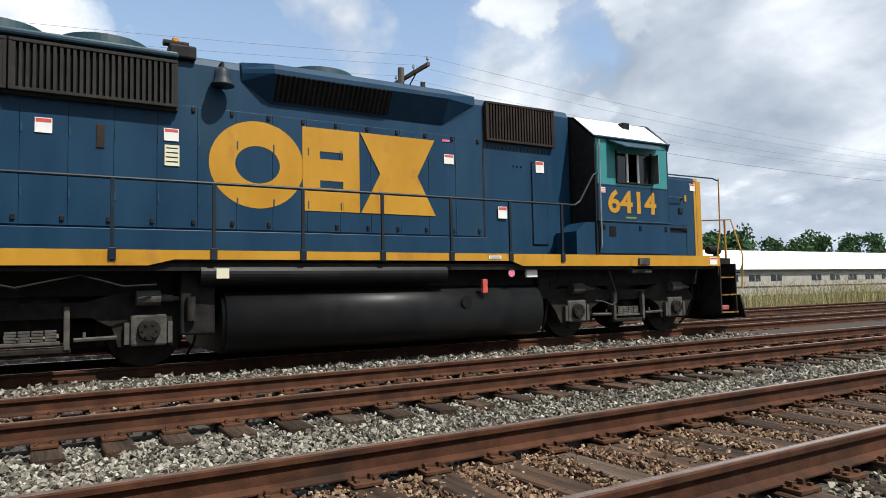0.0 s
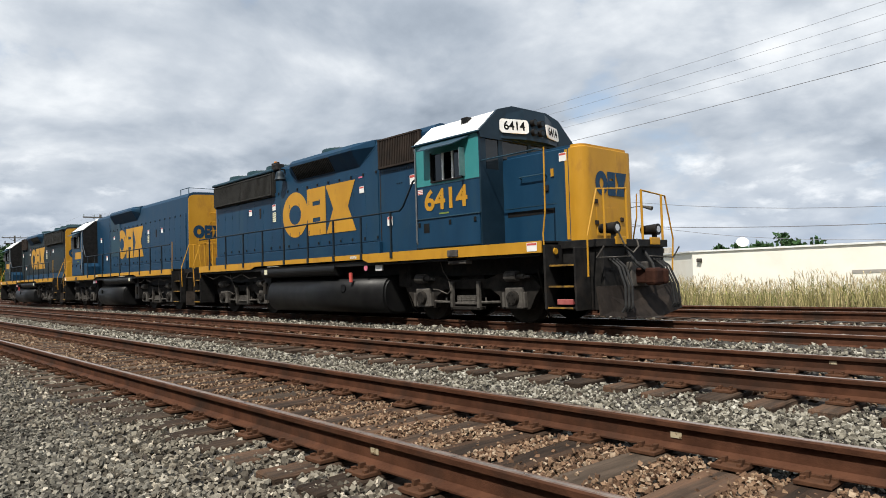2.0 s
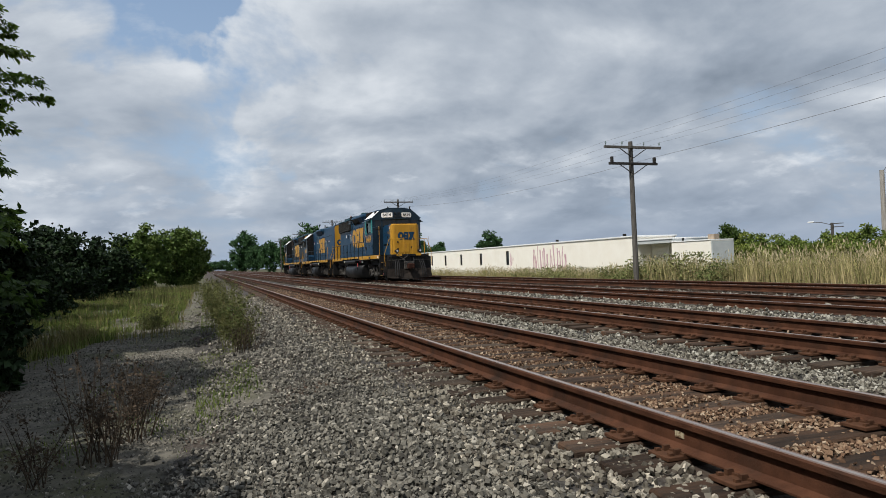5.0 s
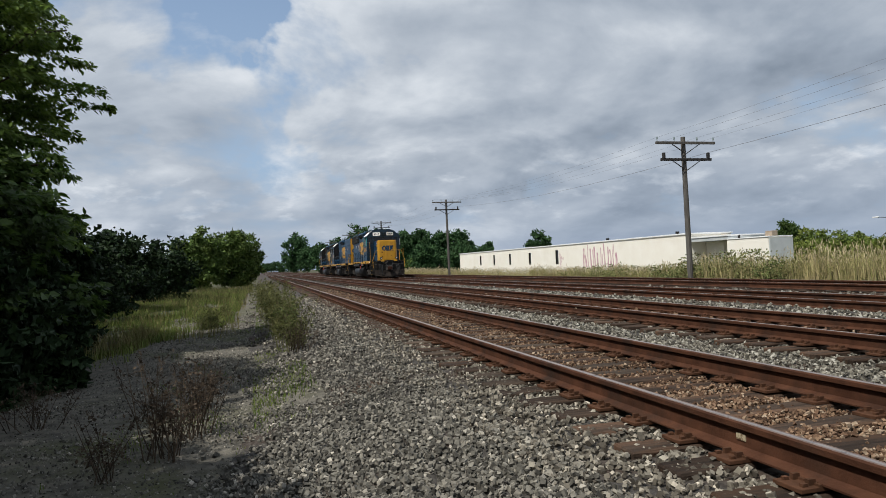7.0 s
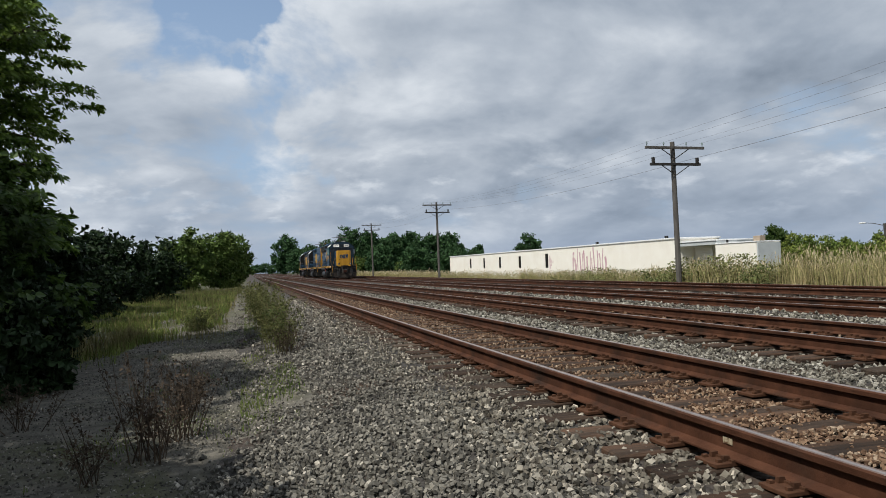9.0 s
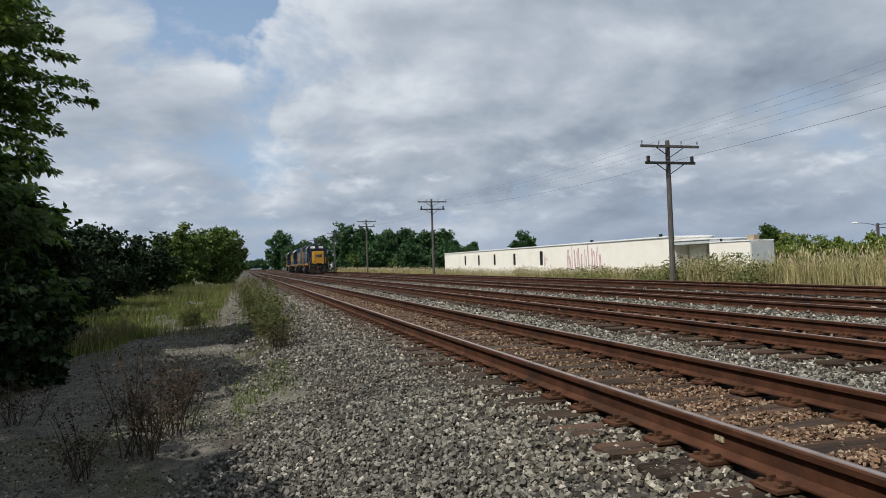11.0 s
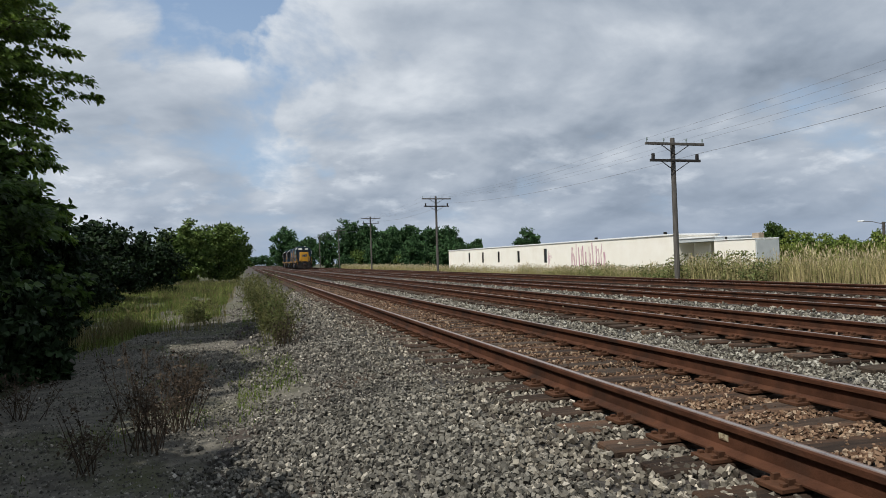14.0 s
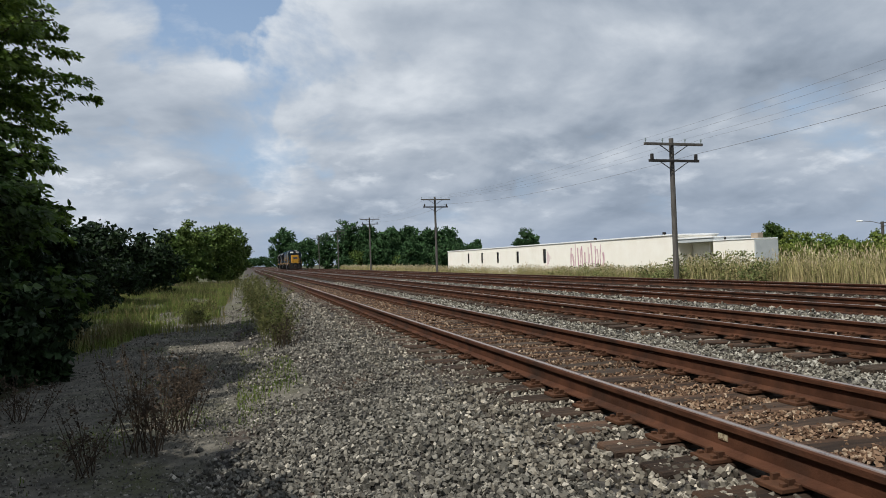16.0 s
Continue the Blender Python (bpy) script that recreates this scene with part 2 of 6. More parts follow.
mk("arm_dark", (0.025, 0.024, 0.023), (0.05, 0.046, 0.042), 5, 0.8, bump=0.2)
mk("insulator", (0.16, 0.2, 0.2), (0.22, 0.27, 0.26), 5, 0.25, bump=0)
mk("wire", (0.144, 0.144, 0.152), (0.208, 0.208, 0.224), 5, 0.6, bump=0)
mk("graffiti", (0.50, 0.27, 0.32), (0.66, 0.50, 0.49), 2, 0.85, bump=0.05, c3=(0.74, 0.66, 0.58), scale3=1.5)
mk("blue_grey_wall", (0.432, 0.456, 0.456), (0.528, 0.552, 0.54), 1.0, 0.8, bump=0.1)
mk("grey_wall", (0.30, 0.28, 0.25), (0.38, 0.36, 0.32), 1.0, 0.85, bump=0.1)
mk("brick_tan", (0.34, 0.27, 0.2), (0.42, 0.34, 0.26), 5, 0.9, bump=0.3)
mk("teal", (0.03, 0.20, 0.205), (0.045, 0.235, 0.24), 2.0, 0.45, bump=0.05, c3=(0.05, 0.17, 0.17), scale3=1.0, spec=0.35)
mk("white_paint", (0.74, 0.74, 0.72), (0.82, 0.82, 0.80), 2.0, 0.5, bump=0.05, c3=(0.55, 0.53, 0.5), scale3=1.5, lo3=0.58, hi3=0.8, spec=0.35)
mk("blue_faded", (0.016, 0.046, 0.07), (0.024, 0.06, 0.086), 2.0, 0.5, bump=0.05, c3=(0.011, 0.026, 0.042), scale3=0.9, spec=0.3)
mk("soot_brown", (0.024, 0.018, 0.0145), (0.042, 0.03, 0.0235), 3.0, 0.8, bump=0.2, c3=(0.017, 0.015, 0.014), scale3=1.2)
mk("grille_grey", (0.021, 0.0205, 0.0185), (0.037, 0.0355, 0.0325), 4.0, 0.75, bump=0.1)
# near black for print and latches, and for the shade inside openings
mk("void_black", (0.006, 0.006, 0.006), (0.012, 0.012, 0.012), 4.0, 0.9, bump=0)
mk("truck_grime", (0.0108, 0.00972, 0.00864), (0.0252, 0.02232, 0.01944), 5, 0.85, bump=0.4, c3=(0.0432, 0.036, 0.0288), scale3=3.0, lo3=0.52, hi3=0.75)
mk("dust_grey", (0.0594, 0.054, 0.0486), (0.1026, 0.0945, 0.0837), 7, 0.9, bump=0.3, c3=(0.0324, 0.0297, 0.027), scale3=2.5)
mk("tank_black", (0.006, 0.006, 0.0065), (0.0105, 0.0105, 0.0105), 3, 0.45, bump=0.08, c3=(0.016, 0.0155, 0.0148), scale3=0.8, lo3=0.52, hi3=0.85, spec=0.22)
mk("steel_bright", (0.35, 0.35, 0.35), (0.5, 0.5, 0.48), 6, 0.35, metal=0.9, bump=0.05)
mk("bell_metal", (0.012, 0.02, 0.027), (0.021, 0.03, 0.038), 6, 0.5, bump=0.05, spec=0.25)
mk("red_paint", (0.48, 0.07, 0.06), (0.55, 0.11, 0.09), 5, 0.5, bump=0.05)
mk("sticker_white", (0.72, 0.71, 0.68), (0.8, 0.79, 0.76), 5, 0.5, bump=0)
mk("sticker_cream", (0.62, 0.6, 0.42), (0.7, 0.68, 0.5), 5, 0.5, bump=0)
mk("pink_paint", (0.6, 0.12, 0.2), (0.68, 0.2, 0.28), 5, 0.5, bump=0)
mk("amber", (0.65, 0.22, 0.02), (0.75, 0.3, 0.04), 5, 0.3, bump=0)
mk("rust_coupler", (0.02574, 0.009652, 0.006435), (0.0429, 0.01716, 0.01073), 8, 0.85, bump=0.4)
mk("rubber", (0.02, 0.02, 0.02), (0.035, 0.035, 0.035), 8, 0.7, bump=0.1)
mk("cab_glass", (0.012, 0.014, 0.016), (0.015, 0.018, 0.02), 1.0, 0.06, bump=0, spec=0.45)
mk("wheel_steel", (0.018, 0.01512, 0.01296), (0.036, 0.0306, 0.0252), 6, 0.6, metal=0.4, bump=0.2)


mk("rail_blue", (0.006, 0.014, 0.022), (0.01, 0.02, 0.03), 4, 0.5, bump=0.05, c3=(0.02, 0.017, 0.014), scale3=3.0, spec=0.25)
mk("yellow_grimy", (0.20, 0.11, 0.02), (0.30, 0.17, 0.03), 6, 0.7, bump=0.1, c3=(0.04, 0.03, 0.02), scale3=4.0, lo3=0.45, hi3=0.65)
mk("hood_grimy", (0.014, 0.022, 0.026), (0.022, 0.034, 0.04), 2.0, 0.6, bump=0.05, c3=(0.03, 0.03, 0.026), scale3=0.8, lo3=0.45, hi3=0.75)
mk("plow_dark", (0.0125, 0.0095, 0.0078), (0.027, 0.0215, 0.018), 5, 0.8, bump=0.3, c3=(0.045, 0.034, 0.026), scale3=1.6, lo3=0.55, hi3=0.8)
mk("red_faded", (0.30, 0.07, 0.07), (0.38, 0.12, 0.11), 6, 0.7, bump=0.05)


mk("fan_teal", (0.011, 0.036, 0.046), (0.017, 0.048, 0.058), 3, 0.55, bump=0.05, spec=0.25)
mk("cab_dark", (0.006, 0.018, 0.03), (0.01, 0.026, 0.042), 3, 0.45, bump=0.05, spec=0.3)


def glow(name, colour, strength):
    ma = bpy.data.materials.new(name)
    ma.use_nodes = True
    b = ma.node_tree.nodes["Principled BSDF"]
    b.inputs["Base Color"].default_value = (0.35, 0.36, 0.38, 1)
    b.inputs["Roughness"].default_value = 0.15
    b.inputs["Emission Color"].default_value = (*colour, 1)
    b.inputs["Emission Strength"].default_value = strength
    M[name] = ma


glow("lamp_lens", (0.95, 0.97, 1.0), 0.08)


# ---------- mesh helpers ----------


def mesh_object(name, bm, mat, parent=None, smooth=False):
    me = bpy.data.meshes.new(name)
    bm.to_mesh(me)
    bm.free()
    for p in me.polygons:
        p.use_smooth = smooth
    if mat:
        me.materials.append(M[mat])
    ob = new(name, me)
    ob.parent = parent
    return ob


def part(name, bm, mat, parent, label="", smooth=False):
    ob = mesh_object(name, bm, mat, parent, smooth)
    if label:
        ob["label"] = label
    return ob


def box(bm, x0, x1, y0, y1, z0, z1, bevel=0.0):
    r = bmesh.ops.create_cube(bm, size=1.0, matrix=Matrix.Translation(((x0 + x1) / 2, (y0 + y1) / 2, (z0 + z1) / 2)) @ Matrix.Diagonal((abs(x1 - x0), abs(y1 - y0), abs(z1 - z0), 1)))
    if bevel:
        vs = set(r["verts"])
        es = [e for e in bm.edges if e.verts[0] in vs and e.verts[1] in vs]
        bmesh.ops.bevel(bm, geom=es, offset=bevel, segments=2, affect="EDGES", profile=0.5)
    return bm


def pierced(bm, x0, x1, outer, hole):
    """An upright plate from x0 to x1 with one oblong opening; outer and hole are y0, y1, z0, z1."""
    rows = []
    for x in (x0, x1):
        for y0, y1, z0, z1 in (outer, hole):
            rows.append([bm.verts.new((x, y, z)) for y, z in ((y0, z0), (y1, z0), (y1, z1), (y0, z1))])
    for a, b in ((0, 1), (2, 3), (0, 2), (1, 3)):
        for k in range(4):
            bm.faces.new((rows[a][k], rows[a][(k + 1) % 4], rows[b][(k + 1) % 4], rows[b][k]))
    bmesh.ops.recalc_face_normals(bm, faces=bm.faces[:])
    return bm


def tube(bm, a, b, r, n=8, r2=None):
    a, b = Vector(a), Vector(b)
    d = b - a
    m = Matrix.Translation((a + b) / 2) @ d.to_track_quat("Z", "Y").to_matrix().to_4x4()
    bmesh.ops.create_cone(bm, cap_ends=True, segments=n, radius1=r, radius2=r if r2 is None else r2, depth=d.length, matrix=m)
    return bm


def pipe(bm, pts, r, n=6):
    """A round bar bent along a line, in one piece."""
    pts = [Vector(p) for p in pts]
    rings, side = [], None
    for i, p in enumerate(pts):
        d = ((pts[min(i + 1, len(pts) - 1)] - p).normalized() + (p - pts[max(i - 1, 0)]).normalized()).normalized()
        if side is None:
            side = d.orthogonal().normalized()
        side = (side - d * side.dot(d)).normalized()
        up = d.cross(side)
        rings.append([bm.verts.new(p + (side * math.cos(2 * math.pi * k / n) + up * math.sin(2 * math.pi * k / n)) * r) for k in range(n)])
    for u, v in zip(rings, rings[1:]):
        for k in range(n):
            bm.faces.new((u[k], u[(k + 1) % n], v[(k + 1) % n], v[k]))
    bm.faces.new(rings[0][::-1])
    bm.faces.new(rings[-1])
    return bm


def prism(bm, outline, axis, a, b):
    """A flat outline carried from a to b along an axis; outline in the other two coordinates, in xyz order."""
    def at(u, v, w):
        p = [u, v]
        p.insert(axis, w)
        return p
    lo = [bm.verts.new(at(u, v, a)) for u, v in outline]
    hi = [bm.verts.new(at(u, v, b)) for u, v in outline]
    n = len(outline)
    fs = [bm.faces.new(lo[::-1]), bm.faces.new(hi)]
    for i in range(n):
        fs.append(bm.faces.new((lo[i], lo[(i + 1) % n], hi[(i + 1) % n], hi[i])))
    bmesh.ops.recalc_face_normals(bm, faces=fs)
    return bm


def fast_mesh(name, verts, faces, mat, smooth=False):
    """A mesh from arrays of points and of equal-sided faces."""
    me = bpy.data.meshes.new(name)
    n, k = faces.shape
    me.vertices.add(len(verts))
    me.vertices.foreach_set("co", verts.astype(np.float32).ravel())
    me.loops.add(n * k)
    me.loops.foreach_set("vertex_index", faces.astype(np.int32).ravel())
    me.polygons.add(n)
    me.polygons.foreach_set("loop_start", np.arange(0, n * k, k, dtype=np.int32))
    me.update(calc_edges=True)
    me.polygons.foreach_set("use_smooth", np.full(n, smooth))
    me.materials.append(M[mat])
    return new(name, me)


rng = np.random.default_rng(7)


def turns(n):
    """n random rotation matrices."""
    q = rng.normal(size=(n, 4))
    q /= np.linalg.norm(q, axis=1)[:, None]
    w, x, y, z = q.T
    return np.stack([1 - 2 * (y * y + z * z), 2 * (x * y - w * z), 2 * (x * z + w * y),
                     2 * (x * y + w * z), 1 - 2 * (x * x + z * z), 2 * (y * z - w * x),
                     2 * (x * z - w * y), 2 * (y * z + w * x), 1 - 2 * (x * x + y * y)], -1).reshape(n, 3, 3)


CUBE_V = np.array([[x, y, z] for x in (-1, 1) for y in (-1, 1) for z in (-1, 1)], float)
CUBE_F = np.array([[0, 1, 3, 2], [4, 6, 7, 5], [0, 4, 5, 1], [2, 3, 7, 6], [0, 2, 6, 4], [1, 5, 7, 3]])


STONE_V = np.array([[1, 0.2, 0], [-0.2, 1, 0.1], [-1, -0.1, 0.1], [0.1, -1, -0.1], [0.35, 0.25, 0.8], [-0.3, -0.2, -0.8]], float)
STONE_F = np.array([[0, 1, 4], [1, 2, 4], [2, 3, 4], [3, 0, 4], [1, 0, 5], [2, 1, 5], [3, 2, 5], [0, 3, 5]])


def stones(name, centres, size, mat, blocky=False):
    """Broken stones with shifted corners, turned at random: eight-cornered lumps close by, six-cornered chips further off."""
    n = len(centres)
    shape, faces, k = (CUBE_V, CUBE_F, 0.62) if blocky else (STONE_V, STONE_F, 0.85)
    c = len(shape)
    v = shape[None] * (0.68 + 0.4 * rng.random((n, c, 1))) + rng.normal(0, 0.15, (n, c, 3))
    v *= (size * (0.7 + 0.6 * rng.random(n) ** 1.5))[:, None, None] * (0.5 + 0.6 * rng.random((n, 1, 3))) * k
    v = np.einsum("nij,nkj->nki", turns(n), v) + centres[:, None, :]
    f = faces[None] + c * np.arange(n)[:, None, None]
    return fast_mesh(name, v.reshape(-1, 3), f.reshape(-1, faces.shape[1]), mat)


LEAF_V = np.array([[0, 0, 0], [0.32, 0.45, 0.1], [0, 1, -0.05], [-0.32, 0.45, 0.1]])


def leaves(name, centres, size, mat):
    n = len(centres)
    v = LEAF_V[None] * (size * (0.6 + 0.8 * rng.random(n)))[:, None, None]
    v = np.einsum("nij,nkj->nki", turns(n), v) + centres[:, None, :]
    f = np.array([[0, 1, 2], [0, 2, 3]])[None] + 4 * np.arange(n)[:, None, None]
    return fast_mesh(name, v.reshape(-1, 3), f.reshape(-1, 3), mat)


# ---------- ground ----------
# rail tops lie at z = 0; the tracks run along y
TRACKS = [(0.7535, 0.0), (4.69, -0.02), (8.709, -0.03), (12.594, 0.035)]
PROFILE = [(-400, -0.9), (-30, -0.8), (-6.5, -0.66), (-4.2, -0.62), (-2.6, -0.56), (-1.1, -0.27), (-0.6, -0.235), (14.6, -0.23), (16.2, -0.6), (19, -1.0), (30, -1.0), (60, -1.0), (900, -1.0)]


def ground_z(x):
    return np.interp(x, [p[0] for p in PROFILE], [p[1] for p in PROFILE])


def make_ground():
    xs = np.array([-900, -400, -150, -60, -30, *np.arange(-20, -1.2, 0.4), 15.2, 16, 17, 18, 19, 22, 26, 32, 45, 70, 120, 250, 500, 1500], float)
    ys = np.array([-900, -400, -200, -100, -60, -40, *np.arange(-30, 60, 1.0), *np.arange(60, 140, 5.0), 160, 200, 280, 400, 700, 1200, 3000], float)
    X, Y = np.meshgrid(xs, ys)
    Z = ground_z(X) + 0.03 * np.sin(X * 1.7 + Y * 0.6) * (np.abs(X) < 100) + 0.02 * np.sin(Y * 2.3 - X)
    Z = np.where((X > -2) & (X < 15.5), -0.5, Z)
    v = np.stack([X, Y, Z], -1).reshape(-1, 3)
    ny, nx = X.shape
    i = (np.arange(ny - 1)[:, None] * nx + np.arange(nx - 1)).ravel()
    f = np.stack([i, i + 1, i + nx + 1, i + nx], -1)
    g = fast_mesh("ground", v, f, "grass_ground", True)
    g.data.materials.append(M["dirt"])
    cx = X[:-1, :-1].ravel() + 0.2
    cy = Y[:-1, :-1].ravel() + 0.5
    bare = (cx > -6.2 + 0.5 * np.sin(cy * 0.7) + 0.02 * np.maximum(cy, 0)) & (cx < 0) & (cy > -40) & (cy < 60)
    g.data.polygons.foreach_set("material_index", bare.astype(np.int32))
    tagged(g, "dusty ground with dry grass and weeds beside the railway", "ground", kind="structure")


def path_z(x, y):
    return ground_z(x) + 0.03 * np.sin(x * 1.7 + y * 0.6) + 0.02 * np.sin(y * 2.3 - x)


make_ground()


def ballast_z(x, y):
    z = np.interp(x, [-2.9, -1.0, -0.6, 1.5, 2.2, 3.2, 3.9, 5.5, 6.6, 7.7, 9.4, 11.7, 14.7, 16.6], [-0.60, -0.25, -0.24, -0.246, -0.27, -0.29, -0.28, -0.25, -0.21, -0.195, -0.2, -0.2, -0.21, -0.7])
    return z + 0.015 * np.sin(x * 5.1 + y * 3.3) * np.sin(y * 4.7 - x * 2.0)


def make_ballast():
    xs = np.arange(-2.9, 16.7, 0.25)
    ys = np.array([*np.arange(-70, -16, 3.0), *np.arange(-16, 45, 0.3), *np.arange(45, 120, 3.0), *np.arange(120, 800, 20.0)])
    X, Y = np.meshgrid(xs, ys)
    v = np.stack([X, Y, ballast_z(X, Y)], -1).reshape(-1, 3)
    ny, nx = X.shape
    i = (np.arange(ny - 1)[:, None] * nx + np.arange(nx - 1)).ravel()
    f = np.stack([i, i + 1, i + nx + 1, i + nx], -1)
    b = fast_mesh("ballast_bed", v, f, "ballast_bed", True)
    tagged(b, "bed of grey crushed stone under the four tracks", "ballast", kind="structure")


make_ballast()


# ---------- tracks ----------
RAIL = [(-0.07, -0.172), (0.07, -0.172), (0.07, -0.162), (0.012, -0.140), (0.009, -0.050), (0.035, -0.040), (0.036, -0.010),
        (0.028, 0.0), (0.012, 0.0006), (-0.012, 0.0006), (-0.028, 0.0), (-0.036, -0.010), (-0.035, -0.040), (-0.009, -0.050), (-0.012, -0.140), (-0.07, -0.162)]


def make_track(i, cx, cz):
    tr = new("railway_track")
    tagged(tr, "rusty steel rails spiked to weathered wooden ties in crushed stone", "railway track", "four parallel tracks")
    for s in (-1, 1):
        bm = bmesh.new()
        prism(bm, [(cx + s * 0.7535 + u, cz + v) for u, v in RAIL], 1, -70, 800)
        r = part("rail", bm, "rail_rust", tr)
        r.data.materials.append(M["rail_head_worn" if i == 2 else "rail_head_dull"])
        r.data.materials.append(M["rail_head_worn"])
        for p in r.data.polygons:
            if p.normal.z > 0.9 and p.center.z > cz - 0.02:
                p.material_index = 2 if p.center.z > cz + 0.0004 else 1
    return tr


def rail_tag(tr, x, y, z, w):
    part("rail_tag", box(bmesh.new(), x - 0.006, x + 0.002, y - w / 2, y + w / 2, z - 0.018, z + 0.018), "rail_mark", tr, "worn cream paint mark on the rail web")


mk("rail_mark", (0.42, 0.36, 0.24), (0.12, 0.07, 0.04), 40, 0.8, bump=0.1, lo=0.5, hi=0.6)
TRACK_THINGS = [make_track(i, cx, cz) for i, (cx, cz) in enumerate(TRACKS)]
for k, x, y in ((0, -0.011, 3.66), (0, 1.496, 2.5), (1, 3.926, 13.7), (1, 5.433, 2.86)):
    rail_tag(TRACK_THINGS[k], x, y, -0.09, 0.075)

# ---------- locomotives ----------
# a unit's own space: x across, y from its leading axle back along the hood, z up from the rail tops


def letters(name, words, size, mat, m, parent, label=""):
    cu = bpy.data.curves.new(name, "FONT")
    cu.body, cu.size, cu.align_x, cu.align_y, cu.extrude = words, size, "CENTER", "CENTER", 0.002
    cu.offset, cu.space_character = (0.027 * size, 1.0) if size > 0.4 else (0.004, 1.0)
    tmp = bpy.data.objects.new(name, cu)
    scene.collection.objects.link(tmp)
    me = bpy.data.meshes.new_from_object(tmp.evaluated_get(bpy.context.evaluated_depsgraph_get()))
    bpy.data.objects.remove(tmp)
    me.materials.clear()
    me.materials.append(M[mat])
    ob = new(name, me)
    ob.parent = parent
    ob.matrix_basis = m
    if label:
        ob["label"] = label
    return ob


def stroke(bm, pts, width, m):
    """A flat band of that width along a line, laid out by m."""
    pts = [Vector((*p, 0)) for p in pts]
    rows = []
    for i, p in enumerate(pts):
        d = (pts[min(i + 1, len(pts) - 1)] - pts[max(i - 1, 0)]).normalized()
        n = Vector((-d.y, d.x, 0)) * width / 2
        rows.append((bm.verts.new(m @ (p + n)), bm.verts.new(m @ (p - n))))
    for (a, b), (c, d) in zip(rows, rows[1:]):
        bm.faces.new((a, b, d, c))
    return bm


def ring(bm, rx, ry, width, c, m, n=40):
    """A flat closed band round an ellipse about (c, 0)."""
    rows = []
    for k in range(n):
        a = 2 * math.pi * k / n
        rows.append([bm.verts.new(m @ Vector((c + (rx + e) * math.cos(a), (ry + e) * math.sin(a), 0))) for e in (width / 2, -width / 2)])
    for k in range(n):
        (a, b), (p, q) = rows[k], rows[(k + 1) % n]
        bm.faces.new((a, p, q, b))
    return bm


def slab(bm, u0, u1, v0, v1, m):
    bm.faces.new([bm.verts.new(m @ Vector((u, v, 0))) for u, v in ((u0, v0), (u1, v0), (u1, v1), (u0, v1))])
    return bm


def wedge(bm, c, wide, waist, v, m):
    bm.faces.new([bm.verts.new(m @ Vector((c + p, q, 0))) for p, q in ((-waist, 0), (waist, 0), (wide, v), (-wide, v))][::1 if v > 0 else -1])
    return bm


def arc(cx, cy, rx, ry, a0, a1, n=18):
    return [(cx + rx * math.cos(radians(a0 + (a1 - a0) * i / n)), cy + ry * math.sin(radians(a0 + (a1 - a0) * i / n))) for i in range(n + 1)]


def emblem(parent, mat, m, w, h, label):
    """The railway's mark as plain shapes, w wide and h high about the origin of m."""
    t = 0.21 * h
    u = w / 2.92
    lift = [0]

    def piece(draw, *args):
        lift[0] += 1
        part("emblem", draw(bmesh.new(), *args, m @ Matrix.Translation((0, 0, 0.0012 * lift[0]))), mat, parent, label if lift[0] == 1 else "")
    # a closed ring
    piece(ring, 0.55 * u - t * 0.68, h / 2 - t * 0.68, t * 1.36, -w / 2 + 0.55 * u)
    # a block with two level slots
    c, g = -w / 2 + 1.455 * u, 0.26 * u
    for v0, v1 in ((-0.5, -0.22), (-0.13, 0.13), (0.22, 0.5)):
        piece(slab, c - g, c + g, v0 * h, v1 * h)
    for e in (-1, 1):
        piece(slab, c + e * g - 0.11 * u, c + e * g + 0.11 * u, -0.5 * h, 0.5 * h)
    # a solid waisted block
    c, g = w / 2 - 0.54 * u, 0.54 * u
    for e in (-1, 1):
        piece(wedge, c, g, 0.27 * u, e * 0.5 * h)


def side_frame(s, x, y, z):
    """A flat layout on the side s of a unit: u to the reader's right, v up."""
    return Matrix(((0, 0, s, s * x), (s, 0, 0, y), (0, 1, 0, z), (0, 0, 0, 1)))


WHEELSETS = []


def wheelset(lo, y):
    bm = bmesh.new()
    for s in (-1, 1):
        tube(bm, (s * 0.69, 0, 0), (s * 0.83, 0, 0), 0.508, 28)
        tube(bm, (s * 0.66, 0, 0), (s * 0.69, 0, 0), 0.535, 28)
        tube(bm, (s * 0.83, 0, 0), (s * 0.86, 0, 0), 0.2, 16)
        for k in range(5):
            a = 2 * math.pi * k / 5
            tube(bm, (s * 0.83, 0.3 * math.cos(a), 0.3 * math.sin(a)), (s * 0.845, 0.3 * math.cos(a), 0.3 * math.sin(a)), 0.06, 8)
    tube(bm, (-0.95, 0, 0), (0.95, 0, 0), 0.085, 12)
    ob = part("wheelset", bm, "wheel_steel", lo, "dirty steel wheels on one axle")
    ob.location = (0, y, 0.51)
    WHEELSETS.append((lo, ob, y))


